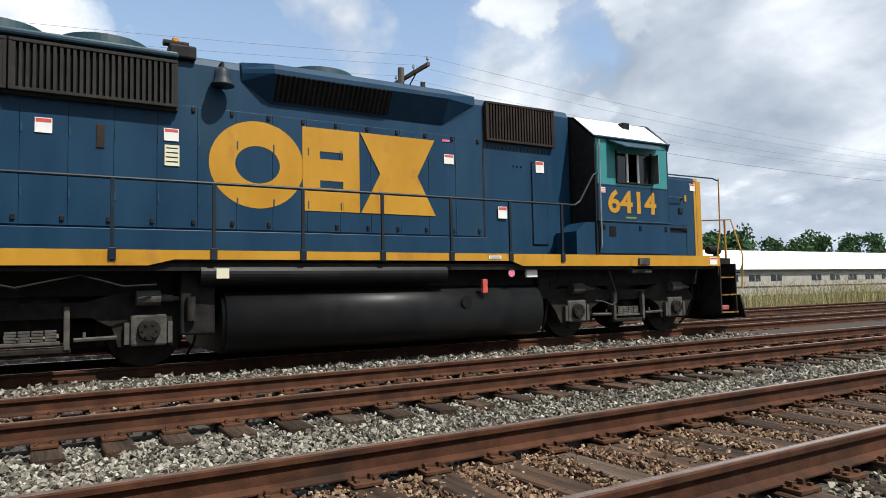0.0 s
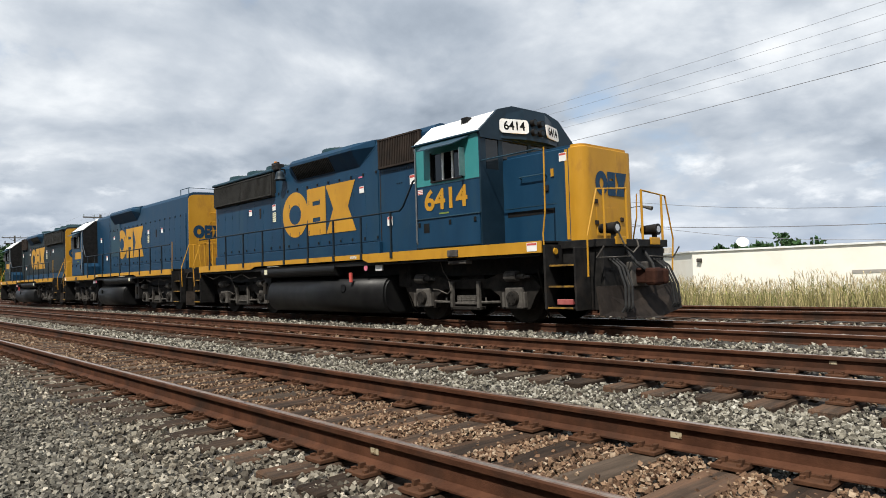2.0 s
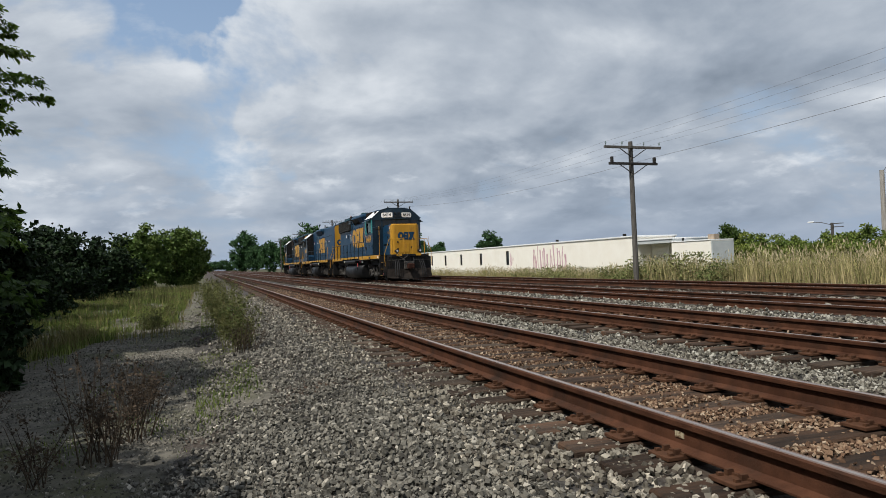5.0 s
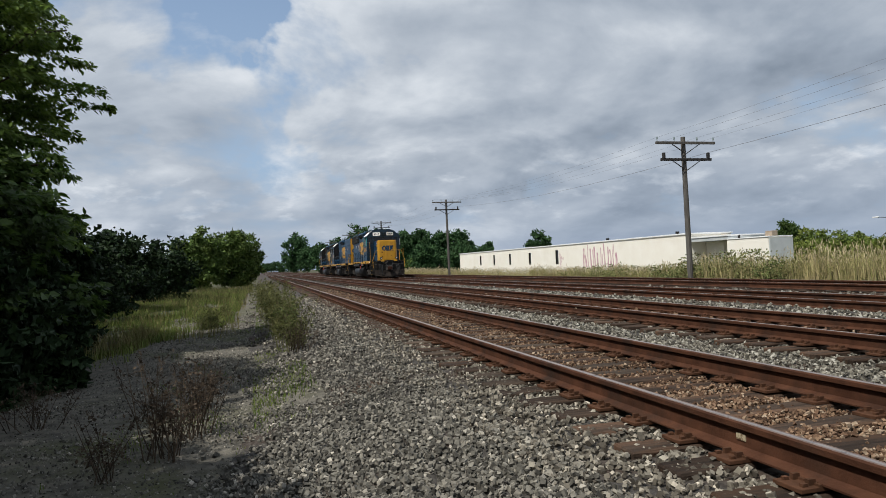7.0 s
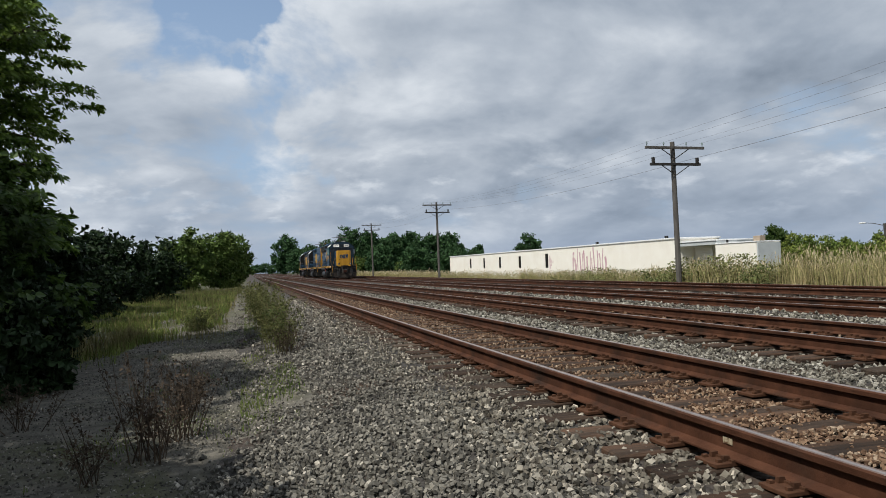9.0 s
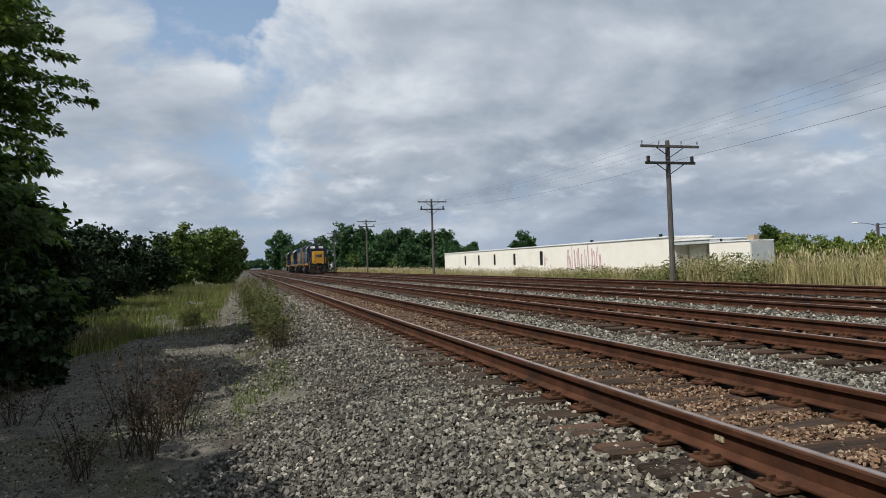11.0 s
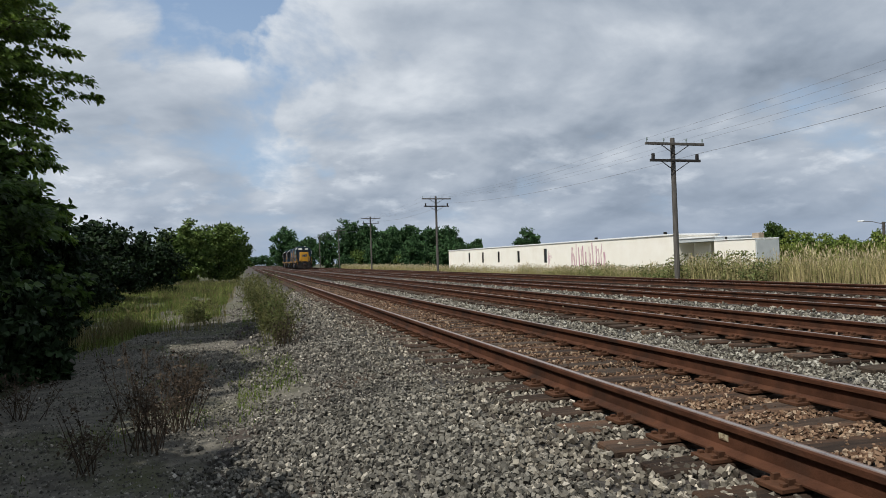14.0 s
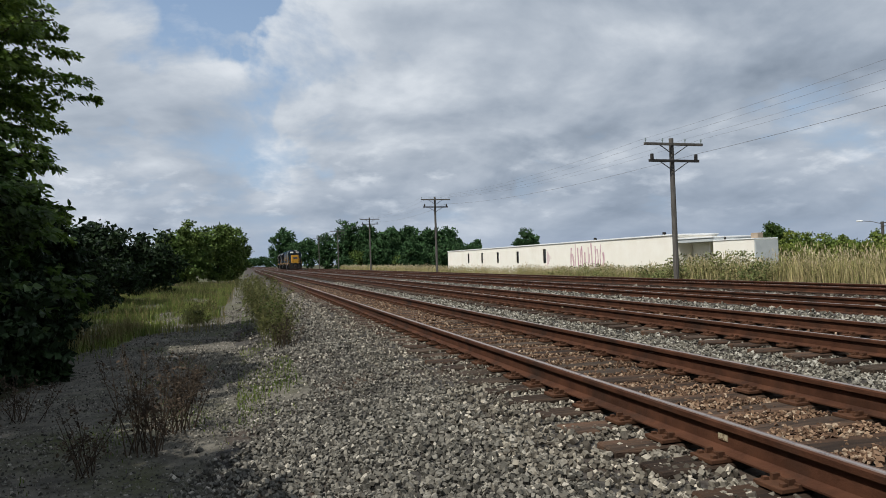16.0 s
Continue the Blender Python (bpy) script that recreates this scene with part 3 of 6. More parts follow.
def truck(lo, yc):
    out = [(-2.02, 0.72), (-1.8, 0.94), (-0.95, 1.0), (-0.6, 0.9), (0.6, 0.9), (0.95, 1.0), (1.8, 0.94), (2.02, 0.72), (1.88, 0.55), (1.74, 0.3),
           (1.6, 0.28), (1.6, 0.45), (1.14, 0.45), (1.14, 0.28), (1.0, 0.3), (0.93, 0.56), (0.68, 0.7), (-0.68, 0.7), (-0.93, 0.56), (-1.0, 0.3),
           (-1.14, 0.28), (-1.14, 0.45), (-1.6, 0.45), (-1.6, 0.28), (-1.74, 0.3), (-1.88, 0.55)]
    for s in (-1, 1):
        a, b = sorted((s * 0.98, s * 1.13))
        part("truck_frame", prism(bmesh.new(), [(a + 0 * u, v) for u, v in []] or [(yc + u, v) for u, v in out], 0, a, b), "truck_grime", lo)
        for k in (-1.372, 1.372):
            y = yc + k
            a, b = sorted((s * 1.0, s * 1.2))
            bm = box(bmesh.new(), a, b, y - 0.23, y + 0.23, 0.3, 0.72, 0.03)
            box(bm, a, b, y - 0.3, y - 0.24, 0.33, 0.62)
            box(bm, a, b, y + 0.24, y + 0.3, 0.33, 0.62)
            jb = part("journal_box", bm, "dust_grey", lo)
            bm = tube(bmesh.new(), (s * 1.2, y, 0.51), (s * 1.27, y, 0.51), 0.15, 20, 0.13)
            for q in range(6):
                aa = q * math.pi / 3
                tube(bm, (s * 1.265, y + 0.09 * math.cos(aa), 0.51 + 0.09 * math.sin(aa)), (s * 1.285, y + 0.09 * math.cos(aa), 0.51 + 0.09 * math.sin(aa)), 0.018, 6)
            part("bearing_cap", bm, "truck_grime", jb)
            out_y = yc + (1.62 if k > 0 else -1.62) - (0.22 if k > 0 else -0.22)
            bm = tube(bmesh.new(), (s * 1.2, y - 0.14, 0.94), (s * 1.2, y + 0.16, 0.94), 0.105, 18)
            tube(bm, (s * 1.2, y - 0.3, 0.93), (s * 1.2, y - 0.14, 0.94), 0.05, 10)
            tube(bm, (s * 1.2, y - 0.42, 0.92), (s * 1.2, y - 0.3, 0.93), 0.03, 8)
            part("brake_cylinder", bm, "dust_grey", lo, "dusty grey brake cylinder")
            bm = box(bmesh.new(), *sorted((s * 0.75, s * 0.85)), y + (0.5 if k < 0 else -0.62), y + (0.62 if k < 0 else -0.5), 0.3, 0.75, 0.02)
            part("brake_shoe", bm, "truck_grime", lo)
        for k in (-0.4, 0.4):
            bm = box(bmesh.new(), *sorted((s * 1.13, s * 1.22)), yc + k - 0.035, yc + k + 0.035, 0.3, 0.86, 0.012)
            part("swing_hanger", bm, "dust_grey", lo)
        bm = box(bmesh.new(), *sorted((s * 1.02, s * 1.2)), yc - 0.45, yc + 0.45, 0.26, 0.33, 0.015)
        part("spring_plank", bm, "truck_grime", lo)
        for k in range(4):
            bm = bmesh.new()
            for j in range(4):
                box(bm, *sorted((s * 1.05, s * 1.17)), yc - 0.29 + k * 0.145, yc - 0.16 + k * 0.145, 0.42 + j * 0.036, 0.45 + j * 0.036, 0.004)
            part("spring", bm, "dust_grey", lo)
        bm = box(bmesh.new(), *sorted((s * 1.03, s * 1.19)), yc - 0.33, yc + 0.33, 0.37, 0.415, 0.01)
        part("spring_seat", bm, "dust_grey", lo)
        for k in (-1, 1):
            bm = pipe(bmesh.new(), [(s * 1.17, yc + k * 0.48, 0.42), (s * 1.17, yc + k * 0.98, 0.43)], 0.028)
            tube(bm, (s * 1.17, yc + k * 0.6, 0.42), (s * 1.17, yc + k * 0.6, 0.52), 0.02, 6)
            part("brake_rod", bm, "dust_grey", lo)
            bm = pipe(bmesh.new(), [(s * 1.16, yc + k * 1.98, 1.1), (s * 1.1, yc + k * 2.03, 0.7), (s * 0.95, yc + k * 2.0, 0.3), (s * 0.8, yc + k * 1.93, 0.12)], 0.022)
            part("sand_pipe", bm, "truck_grime", lo)
        bm = pipe(bmesh.new(), [(s * 1.3, yc + 0.62, 1.3), (s * 1.3, yc + 0.55, 1.1), (s * 1.26, yc + 0.42, 0.9), (s * 1.24, yc + 0.38, 0.66), (s * 1.24, yc + 0.5, 0.6), (s * 1.24, yc + 0.75, 0.68), (s * 1.24, yc + 0.95, 0.7)], 0.014)
        part("speed_cable", bm, "dust_grey", lo)
    part("bolster", box(bmesh.new(), -0.95, 0.95, yc - 0.35, yc + 0.35, 0.5, 1.15), "truck_grime", lo)
    for k in (-0.75, 0.75):
        part("traction_motor", box(bmesh.new(), -0.6, 0.6, yc + k - 0.33, yc + k + 0.33, 0.25, 0.85, 0.05), "truck_grime", lo)


def end_platform(lo, y0, d, lead, deep=0.0):
    """Steps, pilot, coupler and rails of one end; y0 is the corner of the sill, d points outwards."""
    def Y(v):
        return y0 + d * (v + deep if v > 0.7 else v)

    def yy(a, b):
        return sorted((Y(a), Y(b)))
    part("end_deck", box(bmesh.new(), -1.05, 1.05, *yy(-0.02, 0.88), 1.42, 1.56, 0.01), "black_metal", lo)
    part("pilot", box(bmesh.new(), -1.02, 1.02, *yy(0.72, 0.8), 0.55, 1.42, 0.01), "black_metal", lo, "scuffed black steel end plate")
    part("step_riser", box(bmesh.new(), -0.98, 0.98, *yy(-0.02, 0.02), 0.6, 1.42), "black_metal", lo)
    bm = bmesh.new()
    prism(bm, [(-1.3, 0.72), (-1.36, 0.22), (-0.3, 0.12), (0.3, 0.12), (1.36, 0.22), (1.3, 0.72)], 1, Y(0.78), Y(0.83))
    for v in bm.verts:
        v.co.y += d * 0.25 * max(0, 1 - abs(v.co.x) / 1.45) * 1.0 + d * (0.12 if v.co.z < 0.3 else 0)
    part("plow", bm, "plow_dark", lo, "dusty dark steel snow plow")
    for s in (-1, 1):
        part("end_sill_yellow", box(bmesh.new(), *sorted((s * 0.42, s * 0.75)), *yy(0.86, 0.9), 1.46, 1.6, 0.008), "yellow", lo)
        part("step_side", box(bmesh.new(), *sorted((s * 1.02, s * 1.53)), *yy(0.0, 0.05), 0.32, 1.5, 0.008), "black_metal", lo)
        part("step_side", box(bmesh.new(), *sorted((s * 1.02, s * 1.46)), *yy(0.62, 0.66), 0.3, 1.42, 0.008), "black_metal", lo)
        for k, z in enumerate((0.36, 0.74, 1.12)):
            bm = box(bmesh.new(), *sorted((s * 1.0, s * (1.5 - 0.04 * k))), *yy(0.05, 0.62), z - 0.02, z, 0.004)
            st = part("step", bm, "black_metal", lo)
            part("step_edge", box(bmesh.new(), *sorted((s * (1.5 - 0.04 * k), s * (1.515 - 0.04 * k))), *yy(0.06, 0.61), z - 0.025, z + 0.008, 0.003), "yellow_grimy", st)
        part("step_well", box(bmesh.new(), *sorted((s * 0.94, s * 0.99)), *yy(0.04, 0.72), 0.3, 1.42), "black_metal", lo)
        if lead:
            part("hose_box", box(bmesh.new(), *sorted((s * 1.2, s * 1.36)), *yy(0.15, 0.5), 0.4, 0.5, 0.01), "red_faded", lo, "faded red box on the lowest step")
        # hand rails
        bm = pipe(bmesh.new(), [(s * 1.5, Y(0.02), 0.9), (s * 1.5, Y(0.0), 1.7), (s * 1.52, Y(0.08), 2.1), (s * 1.52, Y(0.1), 3.28 if lead and s < 0 else 2.6)], 0.015, 8)
        part("stair_rail", bm, "yellow", lo)
        bm = pipe(bmesh.new(), [(s * 1.42, Y(0.75), 0.9), (s * 1.45, Y(0.78), 1.6), (s * 1.16, Y(0.8), 2.44), (s * 0.26, Y(0.82), 2.5)], 0.017, 8)
        part("end_rail", bm, "yellow", lo)
        for x, top in ((0.98, 2.44), (0.26, 2.5)):
            bm = pipe(bmesh.new(), [(s * x, Y(0.82), 1.5), (s * x, Y(0.82), top)], 0.024, 8)
            part("rail_post", bm, "yellow", lo)
        if lead:
            bm = tube(bmesh.new(), (s * 0.7, Y(0.7), 1.76), (s * 0.7, Y(0.9), 1.76), 0.085, 18, 0.11)
            dl = part("ditch_light", bm, "black_metal", lo, "round black ditch light, lit")
            part("lens", tube(bmesh.new(), (s * 0.7, Y(0.895), 1.76), (s * 0.7, Y(0.905), 1.76), 0.062, 16), "lamp_lens", dl)
            part("lamp_bracket", box(bmesh.new(), *sorted((s * 0.66, s * 0.74)), *yy(0.78, 0.84), 1.55, 1.68), "black_metal", lo)
            part("marker_disc", tube(bmesh.new(), (s * 1.24, Y(0.045), 1.38), (s * 1.24, Y(0.075), 1.38), 0.06, 14), "yellow", lo)
        for k in range(3):
            x = s * (0.62 + 0.11 * k)
            bm = pipe(bmesh.new(), [(x, Y(0.8), 1.2), (x + s * 0.02, Y(1.0), 1.05), (x + s * 0.06, Y(1.14), 0.7), (x + s * 0.1, Y(1.16), 0.35), (x + s * 0.12, Y(1.1), 0.26)], 0.022, 8)
            part("air_hose", bm, "rubber", lo)
        bm = pipe(bmesh.new(), [(s * 0.3, Y(0.8), 1.36), (s * 0.26, Y(1.0), 1.1), (s * 0.14, Y(1.1), 0.98), (0.0, Y(1.12), 0.96)], 0.03, 8)
        part("jumper_cable", bm, "rubber", lo)
        bm = pipe(bmesh.new(), [(s * 1.3, Y(0.85), 1.22), (s * 0.3, Y(0.9), 1.24)], 0.014, 6)
        pipe(bm, [(s * 1.3, Y(0.85), 1.22), (s * 1.28, Y(1.0), 1.42)], 0.014, 6)
        part("uncoupling_lever", bm, "dust_grey", lo)
    part("chain", pipe(bmesh.new(), [(-0.72, Y(0.92), 1.7), (-0.6, Y(0.98), 1.42), (-0.38, Y(1.0), 1.3), (-0.16, Y(0.98), 1.42), (-0.08, Y(0.9), 1.56)], 0.016), "dust_grey", lo)
    bm = box(bmesh.new(), -0.15, 0.15, *yy(0.71, 1.12), 0.74, 1.02, 0.03)
    box(bm, -0.2, 0.12, *yy(1.08, 1.32), 0.7, 1.02, 0.06)
    box(bm, 0.08, 0.2, *yy(1.1, 1.38), 0.72, 1.0, 0.05)
    part("coupler", bm, "rust_coupler", lo, "rusty knuckle coupler")
    part("coupler_pocket", box(bmesh.new(), -0.3, 0.3, *yy(0.78, 0.9), 0.68, 1.14, 0.02), "dust_grey", lo)


def louvre(lo, s, x, y0, y1, z0, z1, n, slat_mat, name):
    """Upright slats before a black sheet whose colour stands for the shade inside."""
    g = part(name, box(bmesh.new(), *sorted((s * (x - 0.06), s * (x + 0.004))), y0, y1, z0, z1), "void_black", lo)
    w = (y1 - y0) / n
    for k in range(n):
        y = y0 + (k + 0.5) * w
        part("slat", box(bmesh.new(), *sorted((s * (x - 0.01), s * (x + 0.05))), y - w * 0.26, y + w * 0.26, z0 + 0.02, z1 - 0.02), slat_mat, g)
    bm = bmesh.new()
    for a, b in ((z0 - 0.02, z0 + 0.025), (z1 - 0.025, z1 + 0.02)):
        box(bm, *sorted((s * (x - 0.02), s * (x + 0.06))), y0 - 0.02, y1 + 0.02, a, b, 0.006)
    for a in (y0 - 0.02, y1 - 0.02):
        box(bm, *sorted((s * (x - 0.02), s * (x + 0.055))), a, a + 0.04, z0 + 0.025, z1 - 0.025, 0.006)
    part("rim", bm, slat_mat, g)


def sticker(lo, s, x, y, z, w, h, head=True, mat="sticker_white"):
    st = part("sticker", box(bmesh.new(), *sorted((s * x, s * (x + 0.004))), y - w / 2, y + w / 2, z - h / 2, z + h / 2), mat, lo, "small white safety sticker")
    if head:
        part("red_band", box(bmesh.new(), *sorted((s * (x + 0.004), s * (x + 0.006))), y - w / 2 + 0.01, y + w / 2 - 0.01, z + h * 0.2, z + h / 2 - 0.01), "red_paint", st)
    else:
        for k in range(4):
            zz = z + h / 2 - h * (k + 0.7) / 4.6
            part("text_bar", box(bmesh.new(), *sorted((s * (x + 0.004), s * (x + 0.006))), y - w * 0.4, y + w * 0.4, zz - h * 0.03, zz + h * 0.03), "grille_grey", st)


HOOD = 0.87


def hood_outline(z0):
    return [(-HOOD, z0), (-HOOD, 4.36), (-HOOD + 0.06, 4.47), (-HOOD + 0.2, 4.53), (0, 4.56), (HOOD - 0.2, 4.53), (HOOD - 0.06, 4.47), (HOOD, 4.36), (HOOD, z0)]


def locomotive(label, slug=False, road=True):
    skin = "blue" if road or slug else "hood_grimy"
    lo = tagged(new("locomotive"), label, "locomotive", "coupled diesel locomotives")
    # underframe and yellow sills
    part("underframe", box(bmesh.new(), -1.0, 1.0, -1.0, 14.2, 0.98, 1.42), "black_metal", lo)
    # added black filler that shuts out the daylight below the underframe
    part("centre_sill", box(bmesh.new(), -0.6, 0.6, -0.9, 14.1, 0.62, 0.98), "black_metal", lo)
    part("walkway", box(bmesh.new(), -1.52, 1.52, -1.02, 14.22, 1.545, 1.575), "black_metal", lo)
    for s in (-1, 1):
        out = [(-1.04, 1.36), (4.3, 1.36), (4.55, 1.45), (10.1, 1.45), (10.42, 1.37), (14.25, 1.37), (14.25, 1.575), (-1.04, 1.575)]
        part("sill", prism(bmesh.new(), out, 0, *sorted((s * 1.53, s * 1.56))), "yellow", lo, "yellow painted side sill, grimy along its edge")
        # black strip whose colour stands for the shade under the walkway
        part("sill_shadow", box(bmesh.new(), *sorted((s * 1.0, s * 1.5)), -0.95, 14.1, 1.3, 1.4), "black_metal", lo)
    # long hood
    part("hood", prism(bmesh.new(), hood_outline(1.575), 1, 2.56, 14.3), skin, lo, "dark blue painted long hood")
    part("hood_end", prism(bmesh.new(), [(x * 0.995, z if z < 4 else z - 0.1) for x, z in hood_outline(1.62)], 1, 14.3, 14.34), "yellow", lo, "yellow painted end of the long hood")
    for s in (-1, 1):
        part("hood_plinth", box(bmesh.new(), *sorted((s * HOOD, s * (HOOD + 0.1))), 4.6, 14.2, 1.575, 1.9, 0.012), "blue", lo)
        part("door_seam", box(bmesh.new(), *sorted((s * HOOD, s * (HOOD + 0.004))), 3.145, 3.535, 1.78, 3.40), "void_black", lo)
        part("hood_door", box(bmesh.new(), *sorted((s * HOOD, s * (HOOD + 0.024))), 3.165, 3.515, 1.8, 3.38, 0.006), skin, lo)
        part("joint", box(bmesh.new(), *sorted((s * HOOD, s * (HOOD + 0.006))), 4.615, 4.645, 1.6, 4.3), "soot_brown", lo, "rust-streaked joint in the hood")
        if not slug:
            for k in range(18):
                part("stud", box(bmesh.new(), *sorted((s * HOOD, s * (HOOD + 0.012))), 3.06 + k * 0.085, 3.085 + k * 0.085, 3.58, 3.64), "cab_dark", lo)
            for k in range(3):
                part("stud", box(bmesh.new(), *sorted((s * HOOD, s * (HOOD + 0.012))), 3.75 + k * 0.09, 3.78 + k * 0.09, 3.26, 3.29), "void_black", lo)
        edge = np.linspace(4.7, 14.1, 18)
        for a, b in zip(edge, edge[1:]):
            dr = part("hood_door", box(bmesh.new(), *sorted((s * HOOD, s * (HOOD + 0.02))), a + 0.002, b - 0.002, 1.93, 3.72, 0.003), skin, lo)
            for z in (2.02, 3.67):
                part("latch", box(bmesh.new(), *sorted((s * (HOOD + 0.02), s * (HOOD + 0.045))), a + 0.035, a + 0.085, z - 0.035, z + 0.035, 0.006), "black_metal", dr)
            for z in (2.35, 3.2):
                part("hinge", box(bmesh.new(), *sorted((s * (HOOD + 0.02), s * (HOOD + 0.03))), b - 0.03, b - 0.01, z - 0.06, z + 0.06), "blue_faded", dr)
        if not slug:
            louvre(lo, s, HOOD + 0.03, 3.0, 4.58, 3.72, 4.42, 24, "soot_brown", "intake_grille")
            part("radiator_housing", box(bmesh.new(), *sorted((s * (HOOD - 0.02), s * (HOOD + 0.1))), 9.96, 14.2, 3.6, 4.36, 0.01), "grille_grey", lo)
            for a, b in ((10.0, 12.0), (12.06, 14.1)):
                louvre(lo, s, HOOD + 0.11, a, b, 3.66, 4.3, 26, "grille_grey", "radiator_grille")
            part("radiator_eave", box(bmesh.new(), *sorted((s * (HOOD - 0.05), s * (HOOD + 0.17))), 9.96, 14.25, 4.36, 4.45, 0.03), "blue_faded", lo)
        else:
            part("hood_vent", box(bmesh.new(), *sorted((s * HOOD, s * (HOOD + 0.03))), 4.9, 6.2, 2.4, 4.3, 0.01), "blue_faded", lo)
        # brake blister: an eave that leans in below its outer edge
        bm = bmesh.new()
        rows = []
        for y, w, top, low in ((4.8, 0.01, 4.4, 4.28), (5.5, 0.26, 4.38, 3.9), (8.6, 0.26, 4.38, 3.9), (9.04, 0.04, 4.38, 4.2)):
            rows.append([bm.verts.new((s * 0.5, y, 4.57)), bm.verts.new((s * (HOOD + w * 0.72), y, top + 0.1)), bm.verts.new((s * (HOOD + w), y, top)),
                         bm.verts.new((s * (HOOD + w), y, top - 0.07)), bm.verts.new((s * (HOOD + 0.01), y, low))])
        for a, b in zip(rows, rows[1:]):
            for k in range(4):
                bm.faces.new((a[k], a[k + 1], b[k + 1], b[k]))
        bm.faces.new(rows[0])
        bm.faces.new(rows[-1][::-1])
        bmesh.ops.recalc_face_normals(bm, faces=bm.faces[:])
        bl = part("brake_blister", bm, "blue", lo, "blue roof blister leaning out over the hood side")
        if not slug:
            # black sheet behind the slats, with the shade of an opening as its colour
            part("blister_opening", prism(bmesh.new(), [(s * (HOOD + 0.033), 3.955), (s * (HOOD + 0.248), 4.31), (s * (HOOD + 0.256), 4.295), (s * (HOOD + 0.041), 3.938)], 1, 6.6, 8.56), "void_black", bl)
            for k in range(24):
                y = 6.63 + k * 0.081
                part("blister_slat", prism(bmesh.new(), [(s * (HOOD + 0.045), 3.95), (s * (HOOD + 0.262), 4.308), (s * (HOOD + 0.27), 4.293), (s * (HOOD + 0.053), 3.935)], 1, y, y + 0.02), "grille_grey", bl)
        emblem(lo, "yellow", side_frame(s, HOOD + 0.0225, 7.6, 2.93), 3.84 if not slug else 3.6, 1.34, "large yellow painted emblem")
        # walkway rail
        posts = [13.35, 12.1, 10.85, 9.59, 8.32, 7.03, 5.77, 4.56, 3.38]
        for y in posts:
            bm = box(bmesh.new(), *sorted((s * 1.535, s * 1.575)), y - 0.022, y + 0.022, 1.5, 2.5)
            box(bm, *sorted((s * 1.56, s * 1.585)), y - 0.045, y + 0.045, 1.44, 1.6, 0.008)
            part("rail_post", bm, "rail_blue", lo)
        bm = pipe(bmesh.new(), [(s * 1.55, 14.2, 2.5), (s * 1.55, 3.05, 2.5), (s * 1.55, 2.92, 2.58), (s * 1.54, 2.56, 3.1), (s * 1.53, 2.44, 3.15)], 0.022, 8)
        part("handrail", bm, "rail_blue", lo)
        # fuel and air tanks
        bm = tube(bmesh.new(), (s * 1.37, 5.83, 1.25), (s * 1.37, 9.75, 1.25), 0.165, 24)
        at = part("air_tank", bm, "tank_black", lo, "long black air reservoir", smooth=False)
        part("tag", box(bmesh.new(), *sorted((s * 1.53, s * 1.537)), 9.38, 9.55, 1.19, 1.33), "sticker_cream", at)
        part("tank_strap", box(bmesh.new(), *sorted((s * 1.15, s * 1.4)), 6.6, 6.64, 1.3, 1.45), "black_metal", lo)
    half = [(0.95 + 0.55 * max(0.0, math.cos(radians(a))) ** 0.6, 0.58 + 0.46 * math.copysign(abs(math.sin(radians(a))) ** 0.85, a)) for a in range(84, -85, -7)]
    out = [(-x, z) for x, z in half[::-1]] + half
    bm = prism(bmesh.new(), out, 1, 3.78 if not slug else 4.8, 9.45 if not slug else 8.6)
    bmesh.ops.bevel(bm, geom=[e for e in bm.edges if abs(e.verts[0].co.y - e.verts[1].co.y) < 0.01], offset=0.05, segments=2, affect="EDGES")
    ft = part("fuel_tank", bm, "tank_black", lo, "long black fuel tank, dusty along its top")
    for p in ft.data.polygons:
        p.use_smooth = abs(p.normal.y) < 0.3
    for s in (-1, 1):
        part("filler", tube(bmesh.new(), (s * 1.49, 5.46, 0.76), (s * 1.52, 5.46, 0.76), 0.1, 18), "tank_black", ft)
        if not slug:
            part("fuel_cutoff", box(bmesh.new(), *sorted((s * 1.49, s * 1.54)), 5.05, 5.15, 0.9, 1.14, 0.01), "red_paint", ft)
        part("gauge_box", box(bmesh.new(), *sorted((s * 1.4, s * 1.46)), 3.9, 4.15, 1.16, 1.33, 0.01), "sticker_white", lo)
        part("stop_disc", tube(bmesh.new(), (s * 1.47, 4.5, 1.24), (s * 1.49, 4.5, 1.24), 0.07, 10), "pink_paint", lo)
        part("equipment_box", box(bmesh.new(), *sorted((s * 0.8, s * 1.15)), 3.2, 3.65, 0.75, 1.3, 0.03), "truck_grime", lo)
        part("cable_tray", pipe(bmesh.new(), [(s * 1.45, 14.0, 1.28), (s * 1.46, 13.3, 1.12), (s * 1.46, 12.6, 1.26), (s * 1.46, 11.9, 1.1), (s * 1.46, 11.2, 1.25), (s * 1.46, 10.7, 1.1), (s * 1.4, 10.3, 1.12)], 0.013), "truck_grime", lo)
        part("battery_box", box(bmesh.new(), *sorted((s * 0.7, s * 1.32)), 9.52, 9.98, 0.42, 1.3, 0.03), "black_metal", lo)
        part("air_filter", tube(bmesh.new(), (s * 1.36, 9.85, 0.62), (s * 1.36, 9.85, 0.95), 0.06, 12), "truck_grime", lo)
    truck(lo, 1.372)
    truck(lo, 11.735)
    for y in (0, 2.743, 10.363, 13.106):
        wheelset(lo, y)
